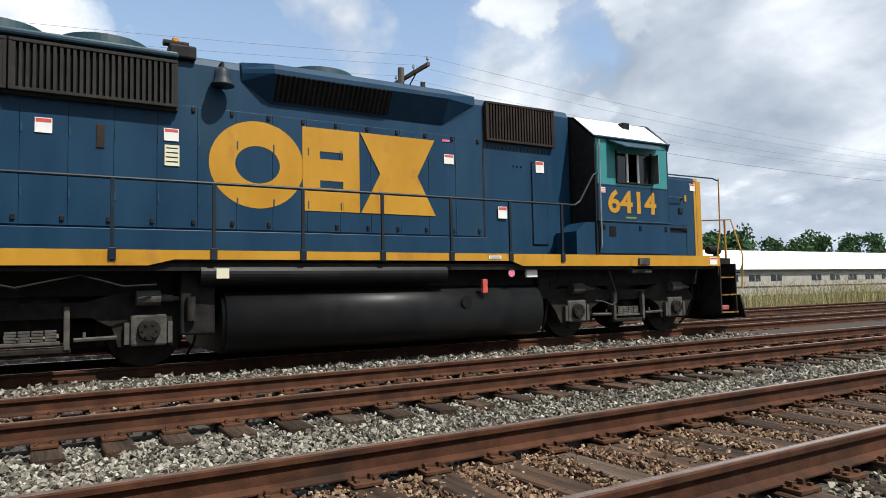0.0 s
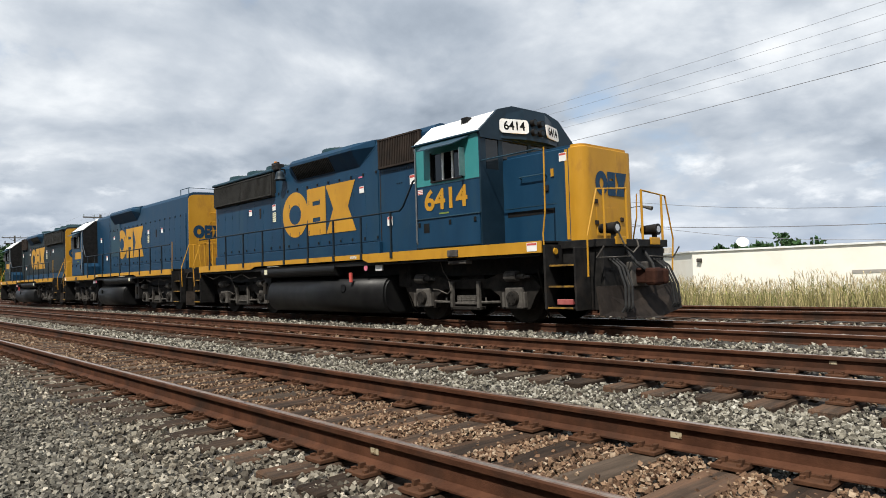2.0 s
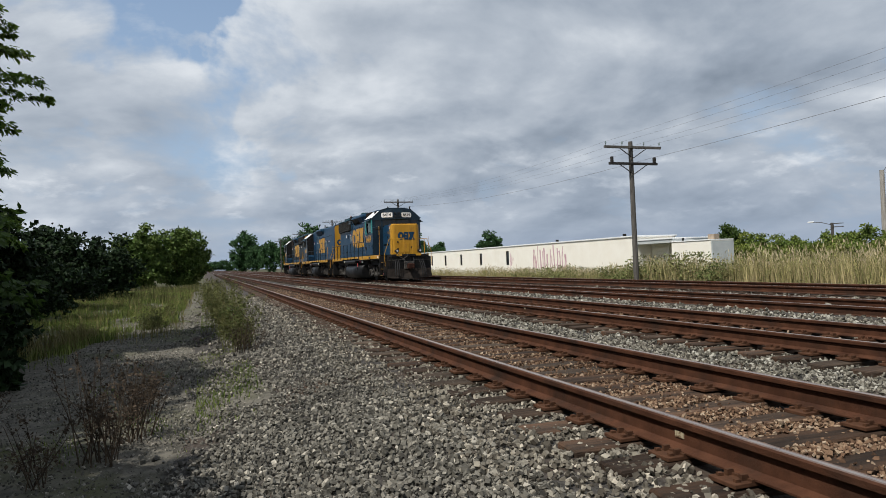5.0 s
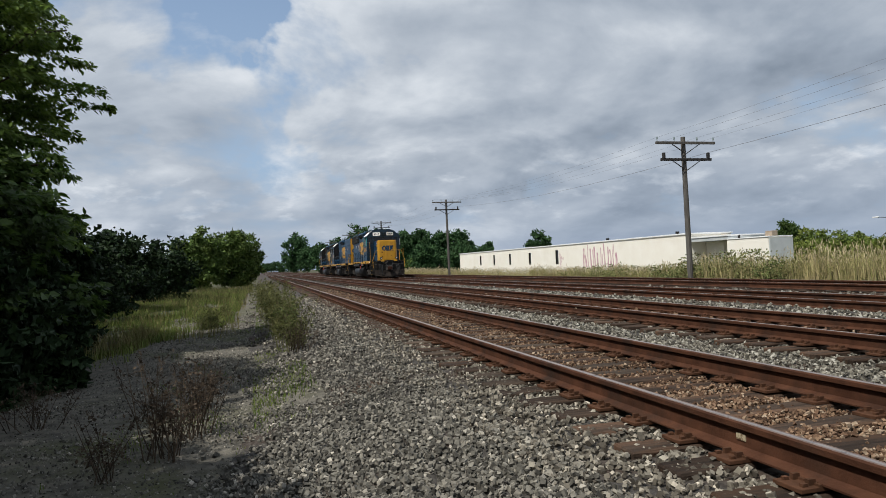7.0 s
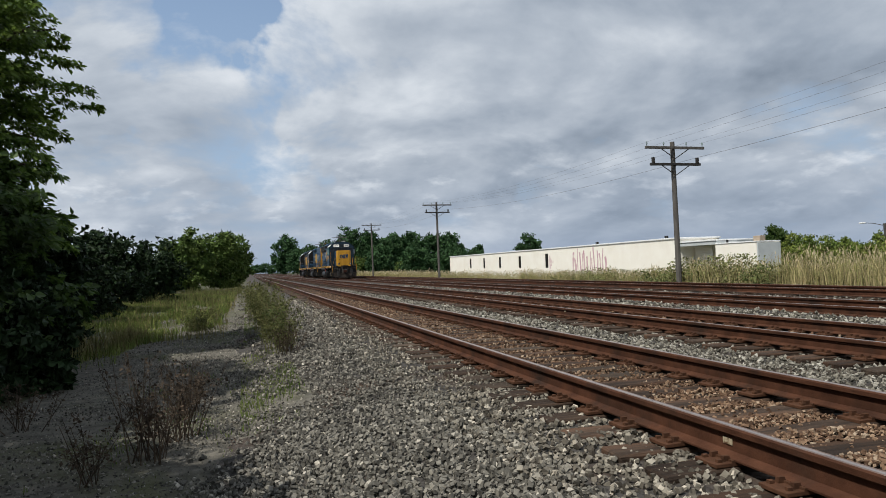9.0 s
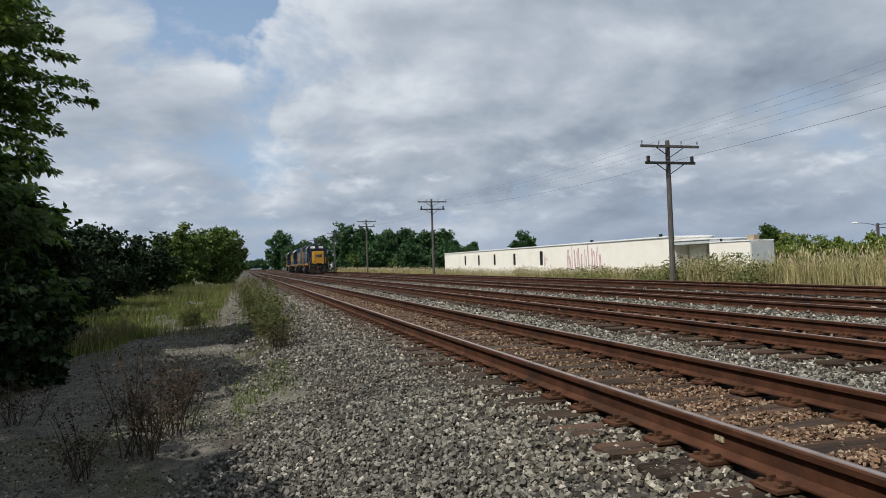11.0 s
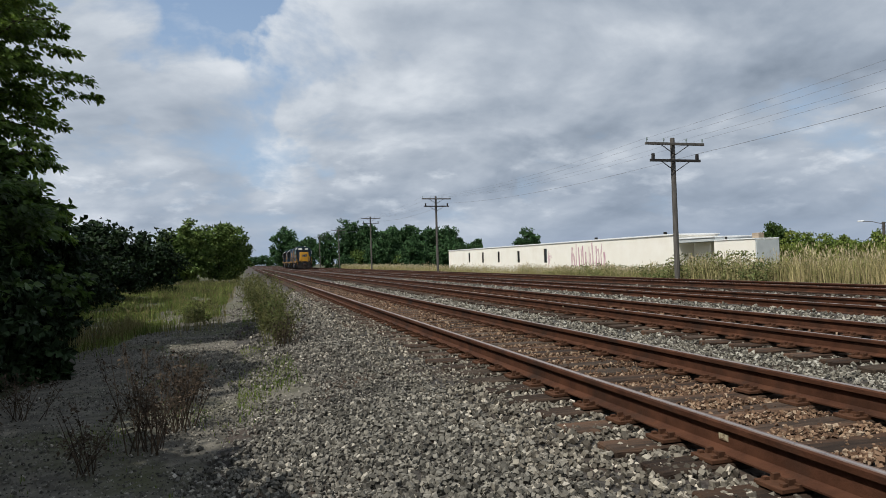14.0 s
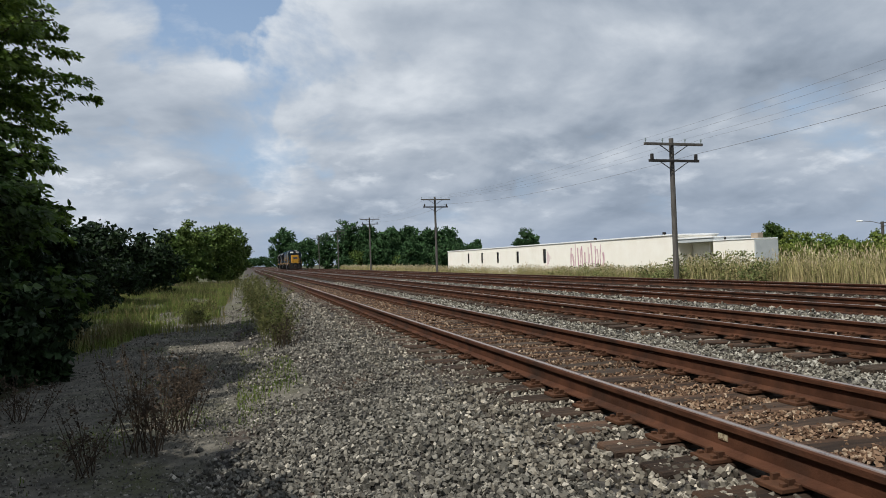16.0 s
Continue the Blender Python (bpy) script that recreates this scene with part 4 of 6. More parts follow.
    # roof
    if not slug:
        for y, z in ((10.85, 4.7), (12.2, 4.7), (13.55, 4.7), (7.5, 4.72)):
            bm = tube(bmesh.new(), (0, y, 4.5), (0, y, z), 0.66, 48, 0.62)
            fn = part("roof_fan", bm, "fan_teal", lo)
            bm = bmesh.new()
            for k in range(12):
                a = k * math.pi / 12
                tube(bm, (0.58 * math.cos(a), y + 0.58 * math.sin(a), z + 0.012), (-0.58 * math.cos(a), y - 0.58 * math.sin(a), z + 0.012), 0.01, 4)
            part("guard", bm, "black_metal", fn)
        part("exhaust_stack", box(bmesh.new(), -0.25, 0.25, 6.0, 6.5, 4.54, 4.66, 0.02), "soot_brown", lo)
    # bell, beacon, horns
    bm = bmesh.new()
    turned = [(4.03, 0.175), (4.055, 0.165), (4.09, 0.14), (4.16, 0.122), (4.23, 0.115), (4.27, 0.1), (4.3, 0.07), (4.315, 0.03)]
    hoops = [[bm.verts.new((-1.05 + r * math.cos(k * math.pi / 12), 9.36 + r * math.sin(k * math.pi / 12), z)) for k in range(24)] for z, r in turned]
    for u, v in zip(hoops, hoops[1:]):
        for k in range(24):
            bm.faces.new((u[k], u[(k + 1) % 24], v[(k + 1) % 24], v[k]))
    bm.faces.new(hoops[0][::-1])
    bm.faces.new(hoops[-1])
    be = part("bell", bm, "bell_metal", lo, "blue-grey painted bell", smooth=True)
    part("bell_yoke", pipe(bmesh.new(), [(-0.85, 9.36, 4.2), (-0.9, 9.36, 4.36), (-1.05, 9.36, 4.37), (-1.05, 9.36, 4.3)], 0.03), "black_metal", be)
    bm = box(bmesh.new(), -0.95, -0.7, 9.7, 10.08, 4.4, 4.6, 0.03)
    tube(bm, (-0.85, 9.8, 4.62), (-0.85, 10.15, 4.62), 0.05, 10)
    bc = part("horn", bm, "black_metal", lo)
    part("beacon", tube(bmesh.new(), (-0.84, 9.98, 4.62), (-0.84, 9.98, 4.7), 0.05, 14), "amber", bc)
    # cab: walls round real windows
    W = 1.53
    for s in (-1, 1):
        a, b = sorted((s * (W - 0.05), s * W))
        part("cab_side", box(bmesh.new(), a, b, 0.5, 2.46, 1.575, 2.94), skin, lo)
        part("cab_upper_side", pierced(bmesh.new(), a, b, (0.5, 2.46, 2.94, 3.88), (0.98, 1.92, 3.02, 3.6)), "teal" if road else skin, lo, "teal painted upper cab side" if road else "dark painted upper cab side")
        part("skirt", box(bmesh.new(), *sorted((s * W, s * (W + 0.03))), 0.5, 2.45, 1.6, 2.22, 0.01), skin, lo)
        part("skirt_lip", box(bmesh.new(), *sorted((s * W, s * (W + 0.05))), 0.48, 2.47, 2.22, 2.245, 0.006), "blue_faded", lo)
        part("skirt_vent", box(bmesh.new(), *sorted((s * (W + 0.03), s * (W + 0.036))), 2.02, 2.2, 1.93, 2.13), "void_black", lo)
        part("class_tag", box(bmesh.new(), *sorted((s * W, s * (W + 0.004))), 1.42, 1.72, 2.3, 2.335), "grass_green", lo)
        for y in (0.62, 1.36, 2.34):
            part("skirt_latch", box(bmesh.new(), *sorted((s * (W + 0.03), s * (W + 0.045))), y - 0.035, y + 0.035, 2.06, 2.16, 0.008), "void_black", lo)
        part("belt_line", box(bmesh.new(), *sorted((s * W, s * (W + 0.008))), 0.5, 2.46, 2.935, 2.95), "blue_faded", lo)
        wf = bmesh.new()
        for y0, y1, z0, z1 in ((0.95, 0.985, 3.0, 3.64), (1.915, 1.95, 3.0, 3.64), (0.95, 1.95, 2.99, 3.02)):
            box(wf, *sorted((s * (W - 0.06), s * (W + 0.03))), y0, y1, z0, z1, 0.004)
        wn = part("cab_window", wf, "black_metal", lo)
        for y in (1.3, 1.6):
            part("window_bar", box(bmesh.new(), *sorted((s * (W - 0.04), s * (W - 0.015))), y - 0.025, y + 0.025, 3.02, 3.6), "sticker_white", wn)
        for y0, y1 in ((0.985, 1.275), (1.625, 1.915)):
            part("pane", box(bmesh.new(), *sorted((s * (W - 0.045), s * (W - 0.037))), y0, y1, 3.02, 3.6), "cab_glass", wn)
        part("wind_deflector", box(bmesh.new(), *sorted((s * W, s * (W + 0.16))), 0.9, 0.915, 3.02, 3.6), "steel_bright", wn)
        bm = bmesh.new()
        v = [bm.verts.new(p) for p in ((s * W, 2.18, 3.84), (s * W, 0.74, 3.84), (s * (W + 0.34), 0.92, 3.66), (s * (W + 0.34), 2.02, 3.66),
                                       (s * W, 2.18, 3.82), (s * W, 0.74, 3.82), (s * (W + 0.34), 0.92, 3.64), (s * (W + 0.34), 2.02, 3.64))]
        for f in ((0, 1, 2, 3), (4, 5, 6, 7), (2, 3, 7, 6), (0, 3, 7, 4), (1, 2, 6, 5)):
            bm.faces.new([v[k] for k in f])
        bmesh.ops.recalc_face_normals(bm, faces=bm.faces[:])
        part("sunshade", bm, "blue_faded", lo, "blue sheet metal sunshade over the cab window")
        if road:
            letters("road_number", "6414", 0.60, "yellow", side_frame(s, W + 0.006, 1.52, 2.6) @ Matrix.Diagonal((1.12, 1, 1, 1)), lo, "yellow road number 6414")
        else:
            part("number_bars", box(bmesh.new(), *sorted((s * W, s * (W + 0.004))), 1.0, 2.1, 2.45, 2.8), "yellow", lo)
        part("grip", pipe(bmesh.new(), [(s * (W + 0.02), 2.42, 1.7), (s * (W + 0.05), 2.42, 1.75), (s * (W + 0.05), 2.42, 3.8)], 0.018), "steel_bright", lo)
        # sloped roof side
        out = [(s * W, 3.88), (s * (W + 0.03), 3.88), (s * 0.98, 4.36), (s * 0.55, 4.48), (s * 0.55, 4.44), (s * 0.95, 4.32), (s * (W - 0.05), 3.86)]
        part("roof_slope", prism(bmesh.new(), out, 1, 0.45, 2.5), "white_paint" if road else "white_paint", lo, "white painted cab roof slope")
        part("roof_gutter", box(bmesh.new(), *sorted((s * (W - 0.01), s * (W + 0.06))), 0.43, 2.52, 3.85, 3.885, 0.008), "blue_faded", lo)
        # walkway edge panel in front of the cab
        if s < 0:
            part("nose_side_rail", pipe(bmesh.new(), [(s * 1.5, 0.48, 3.27), (s * 1.52, -0.95, 3.27), (s * 1.52, -1.12, 3.23)], 0.015), "yellow" if not road else "blue_faded", lo)
    part("roof_top", box(bmesh.new(), -0.56, 0.56, 0.45, 2.5, 4.44, 4.48, 0.005), "white_paint", lo)
    part("roof_vent", box(bmesh.new(), -1.18, -1.02, 1.15, 1.34, 4.12, 4.34, 0.02), "black_metal", lo)
    part("antenna_dome", box(bmesh.new(), 0.2, 0.6, 1.2, 1.7, 4.48, 4.56, 0.03), "white_paint", lo)
    gable = [(-W, 1.575), (-W, 3.88), (-0.98, 4.35), (-0.55, 4.46), (0.55, 4.46), (0.98, 4.35), (W, 3.88), (W, 1.575)]
    part("cab_back", prism(bmesh.new(), gable, 1, 2.46, 2.5), "black_metal", lo)
    for s in (-1, 1):
        part("step_box", prism(bmesh.new(), [(2.5, 1.577), (2.5, 2.2), (2.72, 2.2), (2.98, 2.02), (2.98, 1.577)], 0, *sorted((s * 0.9, s * 1.5))), "blue", lo, "blue box behind the cab")
    part("cab_floor", box(bmesh.new(), -1.47, 1.47, 0.54, 2.45, 1.58, 1.95), "black_metal", lo)
    # black block inside the cab; the interior's shade is in its colour
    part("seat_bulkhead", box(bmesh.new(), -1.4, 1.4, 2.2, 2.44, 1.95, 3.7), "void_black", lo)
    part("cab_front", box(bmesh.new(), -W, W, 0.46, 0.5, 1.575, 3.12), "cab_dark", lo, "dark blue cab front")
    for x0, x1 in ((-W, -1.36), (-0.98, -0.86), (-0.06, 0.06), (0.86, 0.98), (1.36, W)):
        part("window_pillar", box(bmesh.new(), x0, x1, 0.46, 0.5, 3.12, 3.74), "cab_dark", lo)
    brow = [(-W, 3.74), (-W - 0.04, 3.87), (-0.99, 4.38), (-0.56, 4.5), (0.56, 4.5), (0.99, 4.38), (W + 0.04, 3.87), (W, 3.74)]
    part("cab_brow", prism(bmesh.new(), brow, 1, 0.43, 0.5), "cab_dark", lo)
    for x0, x1 in ((-1.36, -0.98), (-0.86, -0.06), (0.06, 0.86), (0.98, 1.36)):
        part("windshield", box(bmesh.new(), x0, x1, 0.475, 0.485, 3.12, 3.74), "cab_glass", lo)
    # number boards and headlights
    bm = bmesh.new()
    lo_, hi_ = [], []
    plan = [(-0.97, 0.46), (-0.92, 0.42), (-0.36, 0.24), (0.36, 0.24), (0.92, 0.42), (0.97, 0.46)]
    for x, y in plan:
        lo_.append(bm.verts.new((x, y, 3.78)))
        hi_.append(bm.verts.new((x * 0.97, y + 0.06 if y < 0.45 else y, 4.28 if abs(x) > 0.6 else 4.42)))
    bm.faces.new(lo_)
    bm.faces.new(hi_[::-1])
    for k in range(6):
        j = (k + 1) % 6
        bm.faces.new((lo_[k], lo_[j], hi_[j], hi_[k]))
    bmesh.ops.recalc_face_normals(bm, faces=bm.faces[:])
    nb = part("number_board_box", bm, "cab_dark", lo)
    for s in (-1, 1):
        ax = Vector((0.56, -0.18, 0)).normalized() if s < 0 else Vector((0.56, 0.18, 0)).normalized()
        nrm = Vector((s * abs(ax.y), -abs(ax.x), 0.1)).normalized()
        up = nrm.cross(ax)
        if up.z < 0:
            up = -up
        c = Vector((s * 0.62, 0.345, 4.04)) + nrm * 0.02
        m = Matrix(((ax.x, up.x, nrm.x, c.x), (ax.y, up.y, nrm.y, c.y), (ax.z, up.z, nrm.z, c.z), (0, 0, 0, 1)))
        rim = [q for cx, cy, a0 in ((0.27, 0.07, 0), (-0.27, 0.07, 90), (-0.27, -0.07, 180), (0.27, -0.07, 270)) for q in arc(cx, cy, 0.08, 0.08, a0, a0 + 90, 5)]
        bm = prism(bmesh.new(), rim, 2, -0.01, 0.012)
        bmesh.ops.transform(bm, matrix=m, verts=bm.verts)
        bo = part("number_board", bm, "sticker_white", nb, "white number board")
        if road:
            letters("board_number", "6414", 0.26, "void_black", m @ Matrix.Translation((0, 0, 0.016)), nb, "black number 6414")
        for k in (0, 1):
            bm = tube(bmesh.new(), (s * 0.12, 0.170, 3.96 + k * 0.2), (s * 0.12, 0.370, 3.96 + k * 0.2), 0.07, 16)
            hl = part("headlight", bm, "black_metal", nb)
            part("lens", tube(bmesh.new(), (s * 0.12, 0.165, 3.96 + k * 0.2), (s * 0.12, 0.175, 3.96 + k * 0.2), 0.052, 16), "bell_metal", hl)
    # short hood
    out = [(-HOOD, 0.46), (-HOOD, -1.205)] + arc(-HOOD + 0.24, -1.28, 0.24, 0.24, 180, 270, 10) + arc(HOOD - 0.24, -1.28, 0.24, 0.24, 270, 360, 10) + [(HOOD, -1.205), (HOOD, 0.46)]
    bm = prism(bmesh.new(), [(x, y) for x, y in out], 2, 1.575, 3.39)
    bmesh.ops.bevel(bm, geom=[e for e in bm.edges if e.verts[0].co.z > 3.1 and e.verts[1].co.z > 3.1], offset=0.07, segments=3, affect="EDGES")
    ns = part("nose", bm, "blue", lo, "short hood, blue sides and yellow front")
    ns.data.materials.append(M["yellow"])
    for p in ns.data.polygons:
        if p.center.y < -1.2:
            p.material_index = 1
    emblem(lo, "blue", Matrix(((1, 0, 0, 0.03), (0, 0, -1, -1.526), (0, 1, 0, 2.66), (0, 0, 0, 1))), 1.04, 0.46, "blue painted emblem on the nose")
    part("nose_top_bracket", box(bmesh.new(), -0.1, 0.1, -1.05, -0.85, 3.39, 3.43), "black_metal", lo)
    part("nose_door", box(bmesh.new(), -0.5, 0.2, -1.535, -1.522, 1.65, 2.2, 0.006), "yellow", lo)
    for x, z in ((-0.5, 2.3), (-0.5, 1.9), (0.34, 1.98)):
        part("nose_latch", box(bmesh.new(), x - 0.05, x + 0.05, -1.55, -1.52, z - 0.04, z + 0.04, 0.008), "soot_brown", lo)
    for s in (-1, 1):
        # flat black plate on the hood; the slot's inner shade is only colour
        part("nose_slot", box(bmesh.new(), *sorted((s * HOOD, s * (HOOD + 0.004))), -0.85, 0.36, 2.13, 2.23), "void_black", lo)
        part("nose_seam", box(bmesh.new(), *sorted((s * HOOD, s * (HOOD + 0.006))), -0.9, 0.4, 2.3, 2.312), "blue_faded", lo)
        part("grab_iron", pipe(bmesh.new(), [(s * HOOD, -0.05, 2.86), (s * (HOOD + 0.08), -0.05, 2.9), (s * (HOOD + 0.08), -0.68, 2.9), (s * HOOD, -0.68, 2.86)], 0.014), "blue_faded", lo)
        part("nose_clip", box(bmesh.new(), *sorted((s * HOOD, s * (HOOD + 0.02))), -0.85, -0.79, 2.83, 2.98), "yellow", lo)
        part("sand_filler", box(bmesh.new(), *sorted((s * HOOD, s * (HOOD + 0.03))), -0.72, -0.6, 2.56, 2.68, 0.01), "black_metal", lo)
        part("nose_edge", box(bmesh.new(), *sorted((s * (HOOD + 0.001), s * (HOOD + 0.005))), -1.19, -1.12, 1.6, 3.3), "yellow", lo)
        sticker(lo, s, HOOD + 0.006, -1.08, 3.17, 0.17, 0.16)
        sticker(lo, s, 1.562, -0.82, 1.47, 0.24, 0.16)
        sticker(lo, s, HOOD + 0.03, 3.33, 3.3, 0.2, 0.22)
        sticker(lo, s, HOOD + 0.03, 4.24, 2.38, 0.2, 0.22)
        sticker(lo, s, HOOD + 0.03, 5.39, 3.29, 0.2, 0.17)
        sticker(lo, s, HOOD + 0.03, 10.04, 3.27, 0.2, 0.18)
        sticker(lo, s, HOOD + 0.03, 10.03, 2.97, 0.2, 0.3, False, "sticker_cream")
        sticker(lo, s, HOOD + 0.03, 11.62, 3.24, 0.2, 0.2)
        part("pink_tag", box(bmesh.new(), *sorted((s * (HOOD + 0.024), s * (HOOD + 0.03))), 5.36, 5.52, 3.6, 3.64), "pink_paint", lo)
        part("sight_glass", box(bmesh.new(), *sorted((s * (HOOD + 0.024), s * (HOOD + 0.034))), 10.9, 11.0, 3.0, 3.32, 0.004), "soot_brown", lo)
        fl = part("flag_sticker", box(bmesh.new(), *sorted((s * (W + 0.001), s * (W + 0.005))), 2.24, 2.4, 2.78, 2.89), "sticker_white", lo)
        for k in range(3):
            part("stripe", box(bmesh.new(), *sorted((s * (W + 0.005), s * (W + 0.007))), 2.24, 2.4, 2.785 + k * 0.036, 2.8 + k * 0.036), "red_paint", fl)
        part("sill_plate", box(bmesh.new(), *sorted((s * 1.56, s * 1.6)), 1.15, 1.45, 1.38, 1.52, 0.01), "dust_grey", lo)
        part("jacking_pad", box(bmesh.new(), *sorted((s * 1.3, s * 1.5)), 1.0, 1.55, 1.22, 1.36, 0.02), "dust_grey", lo)
        sticker(lo, s, 1.562, 4.9, 1.51, 0.26, 0.06, False)
    end_platform(lo, -1.05, -1, True, 0.15 if road else 0.0)
    end_platform(lo, 14.25, 1, False)
    for z in (2.0, 2.35, 2.7, 3.05, 3.4, 3.75):
        part("end_grab", pipe(bmesh.new(), [(-0.45, 14.33, z - 0.08), (-0.43, 14.42, z), (0.0, 14.42, z), (0.02, 14.33, z - 0.08)], 0.016), "yellow", lo)
    emblem(lo, "blue", Matrix(((-1, 0, 0, 0.1), (0, 0, 1, 14.346), (0, 1, 0, 3.0), (0, 0, 0, 1))), 1.2, 0.5, "blue painted emblem")
    part("end_number", box(bmesh.new(), -0.75, -0.35, 14.341, 14.346, 3.85, 4.0), "blue", lo)
    if slug:
        bm = pipe(bmesh.new(), [(-0.75, 14.1, 4.5), (-0.75, 14.1, 4.72), (0.75, 14.1, 4.72), (0.75, 14.1, 4.5)], 0.018)
        pipe(bm, [(-0.75, 14.1, 4.72), (-0.75, 13.3, 4.72), (-0.75, 13.3, 4.5)], 0.018)
        pipe(bm, [(0.75, 14.1, 4.72), (0.75, 13.3, 4.72), (0.75, 13.3, 4.5)], 0.018)
        part("roof_rail", bm, "blue_faded", lo)
    return lo


UNITS = [(locomotive("dark blue and yellow diesel locomotive with a teal cab side"), 0.0, False),
         (locomotive("dark blue and yellow road slug unit coupled between two locomotives", True, False), 31.13, True),
         (locomotive("grimy dark blue and yellow diesel locomotive leading the train", False, False), 49.16, True)]

# ---------- ties, plates and stones ----------
TIE_SPACING = 0.497
TIE_PHASE = [0.14, 0.30, 0.05, 0.2]


def shared_box(name, sx, sy, sz, mat, bevel):
    bm = box(bmesh.new(), -sx / 2, sx / 2, -sy / 2, sy / 2, -sz / 2, sz / 2, 0)
    bmesh.ops.subdivide_edges(bm, edges=[e for e in bm.edges if abs(e.verts[0].co.x - e.verts[1].co.x) > sx * 0.5], cuts=3)
    for v in bm.verts:
        v.co += Vector((0, noise.noise(v.co * 3 + Vector((0, 0, sx))) * 0.02, noise.noise(v.co * 2.2) * 0.012))
    if bevel:
        bmesh.ops.bevel(bm, geom=[e for e in bm.edges if e.calc_face_angle(0) > 1.0], offset=bevel, segments=1, affect="EDGES")
    me = bpy.data.meshes.new(name)
    bm.to_mesh(me)
    bm.free()
    me.materials.append(M[mat])
    return me


def plate_mesh():
    bm = box(bmesh.new(), -0.19, 0.19, -0.095, 0.095, -0.012, 0.012, 0.004)
    for s in (-1, 1):
        box(bm, s * 0.07, s * 0.085, -0.095, 0.095, 0.01, 0.024)
        for k in (-0.05, 0.05):
            box(bm, s * 0.075, s * 0.115, k - 0.012, k + 0.012, 0.01, 0.042)
            box(bm, s * 0.13, s * 0.16, -k * 1.2 - 0.012, -k * 1.2 + 0.012, 0.01, 0.028)
    me = bpy.data.meshes.new("tie_plate")
    bm.to_mesh(me)
    bm.free()
    me.materials.append(M["tie_plate"])
    return me


def lay_ties():
    wood = [shared_box("tie", 2.6, 0.23, 0.18, "tie_wood", 0.012), shared_box("tie", 2.55, 0.22, 0.18, "tie_wood_pale", 0.012), shared_box("tie", 2.62, 0.24, 0.18, "tie_wood", 0.012)]
    plate = plate_mesh()
    for i, ((cx, cz), tr) in enumerate(zip(TRACKS, TRACK_THINGS)):
        lo_y, hi_y = ((-9, 52), (-16, 44), (-30, 20), (-40, 0))[i]
        far_v, far_f = [], []
        k0, k1 = int(-60 / TIE_SPACING), int(170 / TIE_SPACING)
        for k in range(k0, k1):
            y = TIE_PHASE[i] + k * TIE_SPACING + random.uniform(-0.03, 0.03)
            x = cx + random.uniform(-0.06, 0.06)
            turn = random.uniform(-0.02, 0.02)
            z = cz - 0.292 + random.uniform(-0.008, 0.004)
            kind = wood[random.choice((0, 0, 1, 2, 2))]
            if lo_y < y < hi_y:
                ob = new("tie", kind)
                ob.parent = tr
                ob.matrix_basis = Matrix.Translation((x, y, z)) @ Matrix.Rotation(turn, 4, "Z") @ Matrix.Rotation(math.pi * random.randint(0, 1), 4, "Z")
                if i < 3 and -16 < y < 30:
                    for s in (-1, 1):
                        p = new("tie_plate", plate)
                        p.parent = tr
                        p.matrix_basis = Matrix.Translation((cx + s * 0.7535, y, cz - 0.188)) @ Matrix.Rotation(turn, 4, "Z")
            else:
                v = np.array([[-1.3, -0.115, -0.09], [1.3, -0.115, -0.09], [1.3, 0.115, -0.09], [-1.3, 0.115, -0.09], [-1.3, -0.115, 0.09], [1.3, -0.115, 0.09], [1.3, 0.115, 0.09], [-1.3, 0.115, 0.09]]) + (x, y, z)
                far_f += [[8 * len(far_v) + q for q in f] for f in ((4, 5, 6, 7), (0, 1, 5, 4), (1, 2, 6, 5), (3, 0, 4, 7))]
                far_v.append(v)
        if far_v:
            ob = fast_mesh("distant_tie_row", np.concatenate(far_v), np.array(far_f), "tie_wood")
            ob.parent = tr
            tagged(ob, kind="stuff")


lay_ties()


